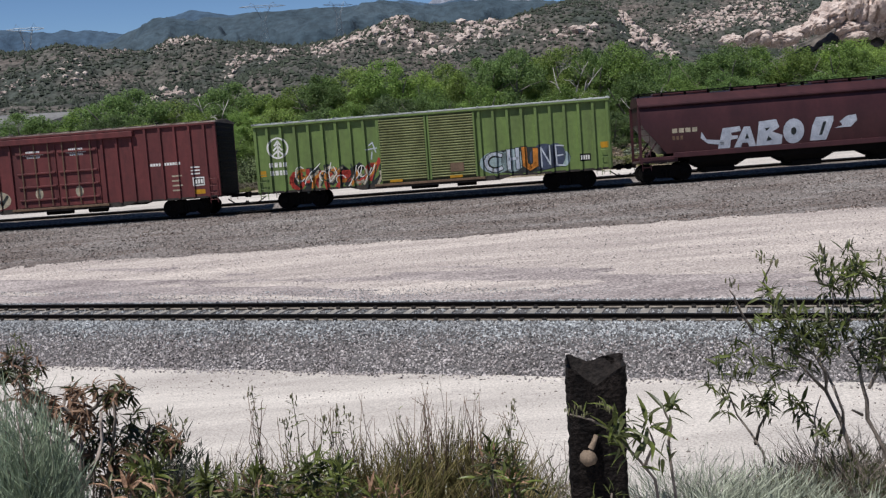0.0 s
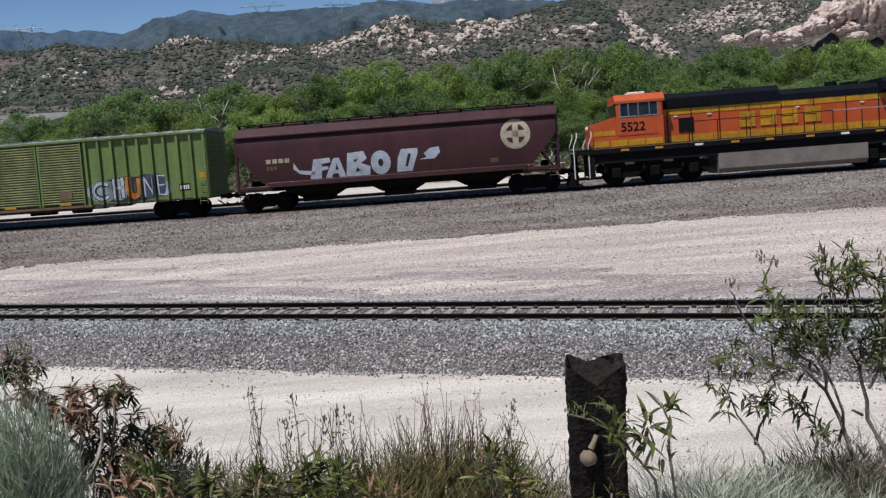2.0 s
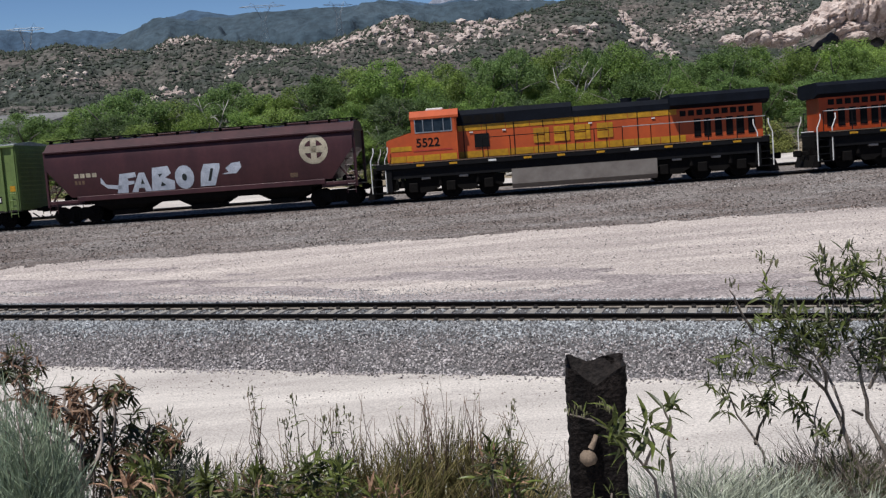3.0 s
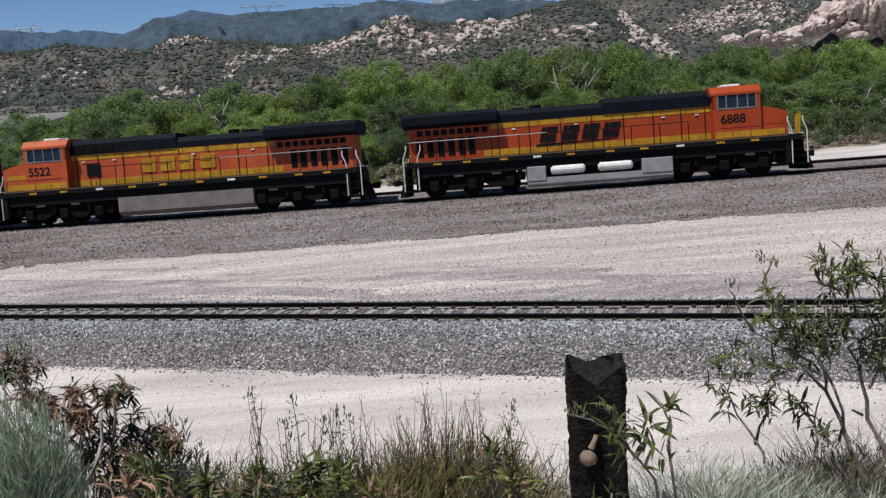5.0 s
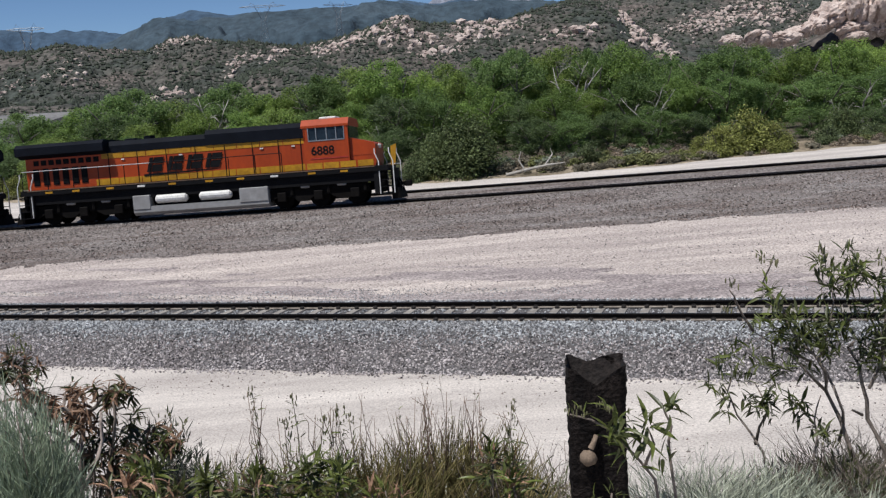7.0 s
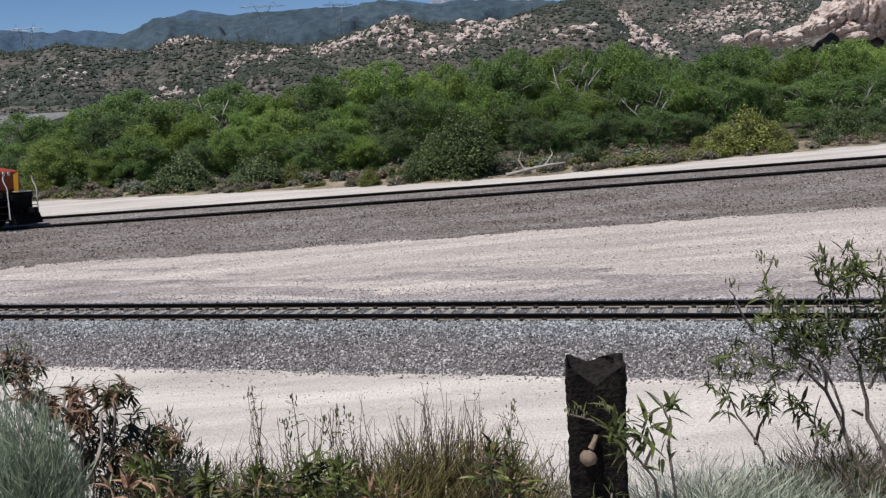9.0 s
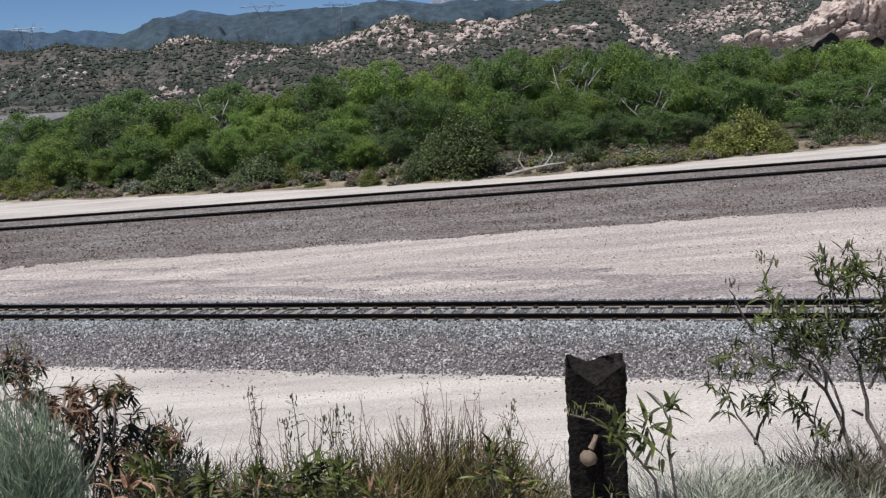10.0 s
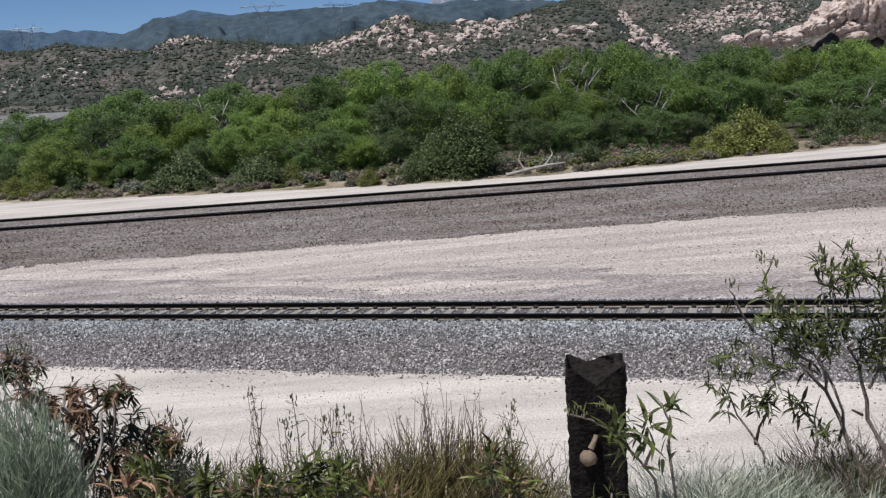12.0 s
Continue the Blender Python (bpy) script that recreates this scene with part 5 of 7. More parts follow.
ICO1 = (np.array([p.co[:] for p in bm.verts]), np.array([[p.index for p in f.verts] for f in bm.faces]))
bm.free()
bm = bmesh.new()
bmesh.ops.create_icosphere(bm, subdivisions=4, radius=1)
ICO3 = (np.array([p.co[:] for p in bm.verts]), np.array([[p.index for p in f.verts] for f in bm.faces]))
bm.free()


def lumps(name, P, scale, base, rough, material, rs, smooth=False):
    """Many uneven lumps as one mesh; scale is (n, 3)."""
    V0, F0 = base
    n, k = len(P), len(V0)
    a = rs.uniform(0, math.tau, n)
    V = V0[None] * (1 + rs.normal(size=(n, k, 1)) * rough) * scale[:, None, :]
    c, s = np.cos(a)[:, None], np.sin(a)[:, None]
    V = np.stack([V[..., 0] * c - V[..., 1] * s, V[..., 0] * s + V[..., 1] * c, V[..., 2]], -1) + P[:, None, :]
    F = (F0[None] + k * np.arange(n)[:, None, None]).reshape(-1, 3)
    return piece(name, from_arrays(name, V.reshape(-1, 3), F, material, smooth))


rs = np.random.RandomState(11)
n = 95000
Y = 225 + 540 * rs.rand(n) ** 1.1
X = rs.uniform(-0.56, 0.60, n) * Y
mask = fbm(X / 26, Y / 26, 41, 4)
keep = mask + rs.normal(size=n) * 0.22 > -0.30
X, Y = X[keep], Y[keep]
sz = rs.uniform(0.35, 1.0, len(X)) * rs.choice([0.35, 0.55, 0.95], len(X)) * (0.7 + Y / 900)
tagged(lumps("hillside_brush", np.stack([X, Y, hill_z(X, Y) + 0.2 * sz], -1), np.stack([sz * 1.15 * rs.uniform(0.7, 1.3, len(X)), sz * 1.15, sz * rs.uniform(0.8, 1.4, len(X))], -1), (OCTA_V, OCTA_F), 0.25, m_brushfar, rs), "dark green chaparral shrubs over the hillsides", "shrubs", kind="stuff")
# pale rock: thin scatter everywhere, thick on the outcrops (x, y, half-width, half-depth)
OUTCROPS = [(-154, 363, 7.5, 5), (-142, 375, 4.4, 11), (-133, 364, 2.6, 5), (-105, 408, 6.0, 14), (-96, 400, 5.2, 6), (-74, 370, 2.6, 10), (-72, 379, 4.0, 8), (-61, 386, 2.7, 14), (-37, 387, 6.8, 8), (-26, 404, 5.9, 14), (-16, 400, 4.7, 13), (-9, 386, 6.8, 9), (4, 374, 8.8, 5), (19, 396, 9.3, 12), (32, 395, 5.8, 14), (-46, 396, 3.5, 14), (84, 383, 6.8, 14), (91, 387, 4.6, 14), (82, 400, 3.5, 14), (160, 568, 23.4, 10), (196, 578, 23.8, 14), (51, 370, 10.9, 4), (-73, 275, 5.8, 7)]
n = 11000
Y = 235 + 480 * rs.rand(n)
X = rs.uniform(-0.56, 0.60, n) * Y
crag = fbm(X / 34, Y / 34, 131, 4) + 0.20 * (X > 120)
keep = crag + rs.normal(size=n) * 0.10 > 0.46
RX, RY, RS = [X[keep]], [Y[keep]], [rs.uniform(0.3, 1.0, keep.sum())]
for ox, oy, rx, ry in OUTCROPS:
    k = int(8 + 1.15 * rx * ry)
    gx, gy = np.clip(rs.normal(size=k), -2, 2), np.clip(rs.normal(size=k), -2, 2)
    RX.append(ox + gx * rx * 0.75 + 0.2 * gy * rx), RY.append(oy + gy * ry * 0.7), RS.append(rs.uniform(0.3, 1.2, k) * rs.choice([0.5, 0.8, 1.3], k))
X, Y, sz = np.concatenate(RX), np.concatenate(RY), np.concatenate(RS)
sz = sz * np.interp(X, [-110, -30], [0.55, 1.0])
tagged(lumps("rock_outcrops", np.stack([X, Y, hill_z(X, Y) + 0.10 * sz], -1), np.stack([sz * rs.uniform(0.9, 1.9, len(X)), sz * 1.2, sz * rs.uniform(0.6, 1.3, len(X))], -1), ICO1, 0.26, m_rock, rs), "pale tan sandstone outcrops on the ridges", "rocks", kind="stuff")


def big_rock(x, y, z, sx, sy, sz, turn, tilt, seed):
    """A weathered sandstone fin: rounded, with ledges and upright cracks."""
    V, F = ICO3
    q = V * np.array([sx, sy, sz])
    a, b = q[:, 0] * 0.22 + seed * 3.1, q[:, 2] * 0.22 + q[:, 1] * 0.2
    d = 0.34 * fbm(a, b, seed, 4) - 0.30 * np.clip(1 - 6 * np.abs(fbm(a * 1.7 + 9, b * 0.5, seed + 5, 3)), 0, 1) - 0.18 * np.clip(1 - 5 * np.abs(fbm(a * 0.6, b * 3.2, seed + 7, 2)), 0, 1) + 0.10 * fbm(a * 5, b * 8, seed, 3)
    q = q * (1 + d)[:, None]
    ob = piece("sandstone_rock", from_arrays("sandstone_rock", q, F, m_rock, False))
    ob.matrix_basis = pose(x, y, z, 0, tilt, turn)
    return tagged(ob, "large weathered pale sandstone rock above the trees", "rock", "sandstone rocks")


rr = random.Random(8)
for i, (x, z, sx, sz, tilt) in enumerate(((79.1, 14.9, 2.9, 1.9, 0), (86.3, 15.3, 3.3, 2.2, 5), (93.2, 14.6, 5.0, 2.3, -5), (98.8, 16.4, 4.4, 1.5, -14), (107.2, 20.2, 6.6, 3.6, -30), (102.5, 17.4, 3.8, 2.2, -24), (112.8, 22.3, 3.0, 5.6, -4),
                                          (117.3, 22.5, 3.1, 6.0, 3), (121.8, 22.6, 3.4, 6.2, 0), (113.9, 16.8, 6.0, 2.0, -10), (119.5, 16.0, 4.8, 2.8, -18), (112.4, 14.2, 3.0, 1.4, 0), (126.7, 18.5, 6.6, 5.0, 0), (125.3, 13.9, 5.2, 2.8, -8), (105.9, 11.5, 2.2, 1.0, 0))):
    big_rock(x, 262 + rr.uniform(-4, 4), z, sx, 4.6, sz, rr.uniform(-12, 12), tilt, i + 2)
# low hill that carries the rocks
UU, VV = np.meshgrid(np.linspace(62, 170, 70), np.linspace(240, 310, 40))
kz = -2 + 20.5 * np.exp(-((UU - 122) / 34) ** 2 - ((VV - 274) / 22) ** 2) + 1.2 * fbm(UU / 9, VV / 9, 15)
tagged(piece("rocky_knoll", sheet_mesh("rocky_knoll", UU, VV, kz, m_hill)), "brushy knoll under pale rocks", "knoll", kind="structure")

# retaining slope of a road at the wash
g = Geo()
g.add([(-118, 206, -2), (-80, 200, -2), (-80, 200, 5.2), (-118, 206, 6.0), (-118, 214, -2), (-77, 210, -2), (-76, 210, 7.0), (-118, 214, 7.2)],
      [(0, 1, 2, 3), (3, 2, 6, 7), (1, 5, 6, 2), (0, 3, 7, 4), (4, 7, 6, 5)])
tagged(part("road_embankment", g, m_paved), "grey paved embankment beyond the trees", "embankment", kind="structure")


def pylon(x, y, z, h, arm, turn):
    """A lattice power pylon: four legs to a waist, a splayed head and a long truss arm."""
    py = tagged(new("power_pylon"), "steel lattice power pylon with a wide crossarm", "pylon", "pylons")
    py.matrix_basis = pose(x, y, z, 0, 0, turn)
    r = h * 0.0052
    for s in (-1, 1):
        g = Geo()
        b, w_, t_ = h * 0.11, h * 0.05, arm * 0.17
        lv = [(0, b), (0.35 * h, (b + w_) / 2), (0.62 * h, w_), (0.90 * h, t_)]
        for yy in (-1, 1):
            g.tube([(s * d, yy * d * 0.35, zz) for zz, d in lv], r, 4)
        for i in range(9):
            z0, z1 = 0.9 * h * i / 9, 0.9 * h * (i + 1) / 9
            d0, d1 = np.interp([z0, z1], [q[0] for q in lv], [q[1] for q in lv])
            g.tube([(s * d0, -d0 * 0.35, z0), (s * d1, d1 * 0.35, z1)], r * 0.6, 3)
            g.tube([(s * d0, 0, z0), (-s * d1 * (1 if i < 6 else -0.3), 0, z1)], r * 0.6, 3)
        part("tower_leg", g, m_steel, py)
    g = Geo()
    for zz in (0.885, 0.925):
        g.tube([(-arm / 2, 0, 0.905 * h), (-arm * 0.3, 0, zz * h), (arm * 0.3, 0, zz * h), (arm / 2, 0, 0.905 * h)], r, 4)
    for i in range(14):
        xx = -arm * 0.42 + arm * 0.84 * i / 14
        g.tube([(xx, 0, (0.885 if i % 2 else 0.925) * h), (xx + arm * 0.06, 0, (0.925 if i % 2 else 0.885) * h)], r * 0.6, 3)
    for s in (-1, 1):
        g.tube([(s * arm * 0.14, 0, 0.92 * h), (s * arm * 0.24, 0, h), (s * arm * 0.30, 0, 0.92 * h)], r * 0.8, 3)
    part("crossarm", g, m_steel, py)
    return py


for x, y, top, arm, turn in ((-69.5, 415, 47.3, 19, 8), (-38.8, 425, 46.8, 14, 30)):
    base = float(hill_z(x, y)) - 0.5
    pylon(x, y, base, top - base, arm, turn)
pylon(-290, 710, 31, 40.0, 26, 5)


# ---- trees and scrub ----
def leaves_at(C, R, per, size, rs, flat=0.8):
    """Leaf quads scattered round clump centres."""
    n = len(C) * per
    c, r = np.repeat(C, per, 0), np.repeat(R, per)
    d = rs.normal(size=(n, 3))
    d /= np.linalg.norm(d, axis=1)[:, None]
    P = c + d * (r * rs.rand(n) ** 0.45)[:, None] * np.array([1, 1, flat])
    a = rs.normal(size=(n, 3)) * 0.75 + d * 0.5 + np.array([-0.1, -0.15, 0.75])
    a /= np.linalg.norm(a, axis=1)[:, None]
    t = np.cross(a, rs.normal(size=(n, 3)))
    t /= np.linalg.norm(t, axis=1)[:, None]
    b = np.cross(a, t)
    s = (size * rs.uniform(0.6, 1.3, n))[:, None]
    V = np.stack([P - t * s, P - b * s * 0.62, P + t * s, P + b * s * 0.62], 1).reshape(-1, 3)
    return V, np.arange(4 * n).reshape(n, 4)


def tree_kind(seed, h, w, clumps, per, leaf_mat, size=0.17, low=0.12):
    """A cottonwood: forked trunk in shade-darkened bark, limbs, and clumps of leaves with gaps."""
    rs = np.random.RandomState(seed)
    tr = tagged(new("tree"), "bright green cottonwood tree with forked trunk", "tree", "cottonwood trees")
    g = Geo()
    forks = rs.randint(2, 4)
    for f in range(forks):
        a = f * math.tau / forks + rs.uniform(-0.5, 0.5)
        out = rs.uniform(0.12, 0.3) * w
        p0 = np.array([0.08 * math.cos(a), 0.08 * math.sin(a), -0.2])
        p1 = p0 + np.array([math.cos(a) * out * 0.35, math.sin(a) * out * 0.35, h * 0.3])
        p2 = p1 + np.array([math.cos(a) * out * 0.7, math.sin(a) * out * 0.7, h * 0.25])
        p3 = p2 + np.array([math.cos(a) * out * 0.5 + rs.uniform(-0.3, 0.3), math.sin(a) * out * 0.5, h * 0.17])
        p4 = p3 + np.array([math.cos(a) * 0.5, math.sin(a) * 0.5, h * 0.10])
        g.tube([p0, p1, p2, p3, p4], [0.19, 0.14, 0.10, 0.06, 0.02], 7)
        for k in range(3):
            b, st = rs.uniform(0, math.tau), (p1, p2, p2)[k]
            e = st + np.array([math.cos(b) * w * 0.34, math.sin(b) * w * 0.34, h * rs.uniform(0.08, 0.22)])
            m = (st + e) / 2 + np.array([0, 0, 0.12])
            g.tube([st, m, e], [0.07, 0.05, 0.015], 5)
    part("trunk", g, m_trunk, tr, "grey-brown forked trunk", True)
    # crown: a few rounded heads, each a shell of leaf clumps
    C, R = [], []
    heads = [(0, 0, 0.70 * h, 0.30 * w, 0.27 * h)]
    for k in range(6):
        a = k * math.tau / 6 + rs.uniform(-0.4, 0.4)
        heads.append((math.cos(a) * w * 0.30, math.sin(a) * w * 0.30, h * rs.uniform(0.36, 0.68), w * rs.uniform(0.17, 0.25), h * rs.uniform(0.15, 0.22)))
    for k in range(8):
        a = k * math.tau / 8 + rs.uniform(-0.4, 0.4)
        heads.append((math.cos(a) * w * 0.28, math.sin(a) * w * 0.28, h * (0.12 + 0.16 * (k % 2)) * rs.uniform(0.8, 1.3), w * rs.uniform(0.15, 0.22), h * rs.uniform(0.12, 0.17)))
    for hx, hy, hz, hr, hv in heads:
        for k in range(max(5, int(clumps * 0.42 * hr * hv / (0.06 * w * h)))):
            q = rs.normal(size=3)
            q /= np.linalg.norm(q)
            q[2] = q[2] if q[2] > -0.5 else -q[2]
            C.append((hx + q[0] * hr * rs.uniform(0.6, 1), hy + q[1] * hr * rs.uniform(0.6, 1), hz + q[2] * hv * rs.uniform(0.6, 1)))
            R.append(rs.uniform(0.48, 0.95) * h / 8)
    C, R = np.array(C), np.array(R)
    V, F = leaves_at(C, R, per, size, rs)
    piece("crown", from_arrays("crown", V, F, leaf_mat), tr, "leafy crown with gaps")
    return tr


kinds = [tree_kind(21, 8, 7.5, 62, 112, m_leaf[0], 0.088), tree_kind(22, 8, 6.6, 58, 112, m_leaf[1], 0.088), tree_kind(23, 8, 8.2, 64, 112, m_leaf[2], 0.088), tree_kind(24, 8, 6.4, 56, 112, m_leaf[3], 0.088), tree_kind(25, 8, 7.2, 60, 112, m_leaf[1], 0.088)]
# darker-leaved kinds; shade over the right-hand trees is put into leaf colour
dark_kinds = [tree_kind(26, 8, 6.8, 50, 112, m_leaf[4], 0.088), tree_kind(27, 8, 7.6, 54, 112, m_leaf[2], 0.088)]
first = {k: True for k in kinds + dark_kinds}


def plant(kind, x, y, scale, turn, sx=1.0, z=None, first=first):
    m = pose(x, y, (float(ground_z(x, y)) if z is None else z) - 0.05, 0, 0, turn)
    if first[kind]:
        kind.matrix_basis, first[kind] = m, False
        ob = kind
    else:
        ob = copy_thing(kind, m)
    ob.scale = (scale * sx, scale * sx, scale)
    return ob


rt = random.Random(33)
# rows of trees: x, height of the top, crown width
TREES_BACK = [(-47.0, 7.0, 7.3), (-40.8, 7.4, 5.9), (-34.4, 8.8, 8.4), (-30.3, 7.7, 5.9), (-23.5, 8.8, 7.6), (-19.9, 7.7, 5.9), (-16.0, 8.2, 5.9), (-12.5, 9.3, 5.9), (-9.0, 10.0, 5.9), (-5.1, 10.9, 7.3), (-1.3, 9.4, 5.3), (1.4, 10.0, 6.0), (5.7, 10.1, 6.0), (9.0, 10.8, 6.0), (12.1, 10.4, 5.3), (14.8, 10.8, 7.1), (18.2, 10.2, 5.3), (21.5, 11.0, 7.3), (25.5, 9.6, 5.8), (28.7, 8.7, 4.5), (32.5, 9.6, 7.1), (36.6, 9.6, 7.0), (40.7, 9.2, 5.7), (45.4, 9.6, 5.7), (48.8, 10.1, 7.0)]
TREES_MID = [(-44.5, 5.1, 6.3), (-37.4, 5.2, 6.8), (-31.7, 6.4, 5.7), (-28.2, 5.6, 5.1), (-23.4, 6.2, 5.0), (-18.7, 6.1, 5.0), (-14.7, 6.2, 5.5), (-11.2, 5.8, 4.9), (-8.1, 6.4, 5.5), (-4.2, 6.6, 6.1), (-0.4, 7.0, 5.0), (4.3, 7.2, 5.0), (8.5, 5.6, 4.8), (11.9, 6.7, 5.0), (14.9, 6.1, 4.9), (19.6, 7.4, 6.1), (24.0, 6.5, 4.9), (28.5, 6.8, 5.4), (32.1, 6.0, 4.8), (37.1, 6.3, 6.0), (41.6, 6.5, 6.0)]
TREES_FRONT = [(-38.4, 3.7, 4.7), (-33.9, 4.7, 6.2), (-29.2, 3.6, 4.0), (-27.0, 4.5, 4.1), (-21.2, 3.8, 4.0), (-18.9, 4.4, 4.0), (-14.7, 4.2, 4.4), (-11.6, 3.8, 3.9), (-8.6, 4.4, 4.3), (-5.9, 3.8, 3.3), (-3.4, 4.1, 4.3), (7.7, 4.4, 3.7), (10.9, 4.5, 3.7), (14.1, 4.5, 4.2), (17.3, 4.5, 4.2), (20.5, 4.1, 3.7), (30.5, 3.7, 3.7), (34.1, 3.7, 4.2), (37.0, 3.8, 4.2)]
for dist, row, dark in ((111, TREES_BACK, 0.10), (93.5, TREES_MID, 0.30), (82, TREES_FRONT, 0.40)):
    for x, top, wide in row:
        y = dist + rt.uniform(-2.5, 2.5)
        if dist < 90:
            y = max(float(edge_y(x)) + 6.5, dist - 5 + rt.uniform(-1, 1)) if x > -10 else dist + 4 + rt.uniform(-1, 1)
        h = (top - float(ground_z(x, y))) * rt.uniform(0.99, 1.05)
        # dark leaves grow likelier to the right, in place of shade there
        kind = rt.choice(dark_kinds if rt.random() < dark + 0.15 * (x > 8) + 0.30 * (x > 24) else kinds)
        plant(kind, x, y, h / 7.75, rt.uniform(0, 360), min(1.5, max(0.75, wide * 1.22 / (7.0 * h / 7.75))))
# a loose far row that fills the gaps
x = -60.0
while x < 62:
    y = 128 + rt.uniform(-4, 4)
    lift = float(np.interp(x, [t[0] * 128 / 111 for t in TREES_BACK], [7 + (t[1] - 7) * 128 / 111 for t in TREES_BACK]))
    plant(rt.choice(kinds), x, y, (lift - 1.2 + 1) / 8.2 * rt.uniform(0.85, 0.98), rt.uniform(0, 360), rt.uniform(0.9, 1.1))
    x += rt.uniform(4.5, 7)


def bare_tree(x, y, z0, h, lean, seed):
    """A pale leafless tree: a forked trunk and bent limbs that thin out to twigs."""
    rs = np.random.RandomState(seed)
    bt = tagged(new("bare_tree"), "pale leafless cottonwood with bent forked limbs", "tree", "bare trees")
    bt.matrix_basis = pose(x, y, z0)
    for f in range(3):
        a = f * 2.2 + rs.uniform(0, 1)
        g = Geo()
        p = [np.array([0.0, 0.0, -0.3])]
        d = np.array([lean + 0.25 * math.cos(a), 0.25 * math.sin(a), 1.0])
        for k in range(6):
            d = d + np.array([rs.normal() * 0.22, rs.normal() * 0.15, 0.0])
            p.append(p[-1] + d / np.linalg.norm(d) * h / 6)
        r = [0.022 * h * (1 - k / 7) for k in range(7)]
        g.tube(p, r, 6)
        for k in range(2, 6):
            for q in range(2):
                b = rs.uniform(0, math.tau)
                e = np.array([math.cos(b), math.sin(b) * 0.6, rs.uniform(0.4, 1.0)]) * h * 0.16
                m = p[k] + e * 0.5 + np.array([0, 0, 0.04 * h])
                g.tube([p[k], m, p[k] + e * 1.1], [r[k] * 0.6, r[k] * 0.4, 0.008], 5)
        part("limb", g, m_bark, bt, smooth=True)
    return bt


for i, (x, y, zt, h, lean) in enumerate(((14.6, 103, 9.6, 6.0, 0.1), (39.0, 88, 6.4, 5.4, 0.25), (34.6, 84, 4.6, 4.6, 0.2), (-30.4, 90, 4.4, 3.6, 0.0), (-23.3, 103, 8.2, 5.0, 0.1), (20.3, 90, 6.6, 5.0, 0.0), (26.2, 82, 3.6, 3.8, -0.1), (-5.2, 88, 4.4, 4.0, 0.1))):
    z0 = float(ground_z(x, y))
    bare_tree(x, y, z0, zt - z0, lean, 300 + i)


def bush_kind(seed, h, w, clumps, per, leaf_mat, label, size=0.075):
    rs = np.random.RandomState(seed)
    bu = tagged(new("bush"), label, "bush", "scrub")
    g = Geo()
    for k in range(6):
        a = rs.uniform(0, math.tau)
        e = np.array([math.cos(a) * w * 0.3, math.sin(a) * w * 0.3, h * 0.7])
        g.tube([(0, 0, -0.1), e * 0.5 + np.array([0, 0, 0.05]), e], [0.035, 0.025, 0.008], 5)
    part("stem", g, m_stem, bu)
    C = rs.normal(size=(clumps, 3))
    C /= np.linalg.norm(C, axis=1)[:, None]
    C[:, 2] = np.abs(C[:, 2])
    C = C * rs.uniform(0.45, 0.95, clumps)[:, None] * np.array([w / 2, w / 2, h * 0.82]) + np.array([0, 0, 0.08 * h])
    V, F = leaves_at(C, rs.uniform(0.18, 0.34, clumps) * max(h, w * 0.6), per, size, rs)
    V[:, 2] = np.maximum(V[:, 2], 0.0)
    piece("foliage", from_arrays("foliage", V, F, leaf_mat), bu)
    return bu


bushes = [bush_kind(41, 1.0, 1.5, 16, 90, m_scrub[0], "grey-brown bush of dry desert scrub"), bush_kind(42, 0.8, 1.6, 16, 90, m_scrub[1], "low yellow-green bush in dry scrub"),
          bush_kind(43, 0.9, 1.3, 14, 90, m_scrub[2], "dry brown bush among pale sand"), bush_kind(44, 1.0, 1.3, 15, 90, m_scrub[3], "pale grey-green bush of sagebrush")]
big = [bush_kind(45, 5.0, 4.6, 70, 210, m_scrub[4], "dense dark green rounded tall bush", 0.095), bush_kind(46, 3.4, 3.6, 40, 210, m_scrub[5], "yellow-green rounded bush beside the sandy strip", 0.09),
       bush_kind(47, 2.6, 2.8, 34, 170, m_scrub[6], "grey-green rounded bush at the foot of the trees", 0.08)]
firstb = {k: True for k in bushes + big}
for kind, x, y, sc in ((big[0], 1.9, 67.6, 1.02), (big[0], 0.2, 69.5, 0.75), (big[1], 20.0, 67.4, 0.72), (big[1], 21.9, 68.6, 1.05), (big[1], 23.9, 67.8, 0.72), (big[1], 18.8, 68.4, 0.5), (big[2], -21.2, 75.0, 1.0), (big[2], -20.0, 75.4, 1.25), (big[2], -18.9, 75.2, 0.8),
                       (big[2], -14.6, 73.4, 1.0), (big[2], -13.0, 73.0, 1.15), (big[2], -1.7, 66.8, 0.75), (big[1], -4.9, 67.2, 0.42), (big[1], -11.3, 73.2, 0.55), (big[1], -34.5, 82.5, 0.7), (big[2], -31, 81.5, 0.7), (big[1], -36.5, 83.0, 0.6), (big[2], 11.4, 71, 0.7),
                       (big[0], 31, 73.5, 0.6), (big[2], 28.6, 70.5, 0.65), (big[2], 32.4, 71.5, 0.6), (big[1], -38.2, 84, 0.55)):
    plant(kind, x, y, sc, rt.uniform(0, 360), 1.0, None, firstb)
for i in range(300):
    x = rt.uniform(-40, 36)
    t = rt.random()
    y = float(edge_y(x)) - 0.2 + 9.5 * t ** 1.4
    plant(rt.choice(bushes[:3] if t < 0.5 else bushes), x, y, rt.uniform(0.3, 0.75) + 0.6 * t, rt.uniform(0, 360), rt.uniform(0.9, 1.5), None, firstb)
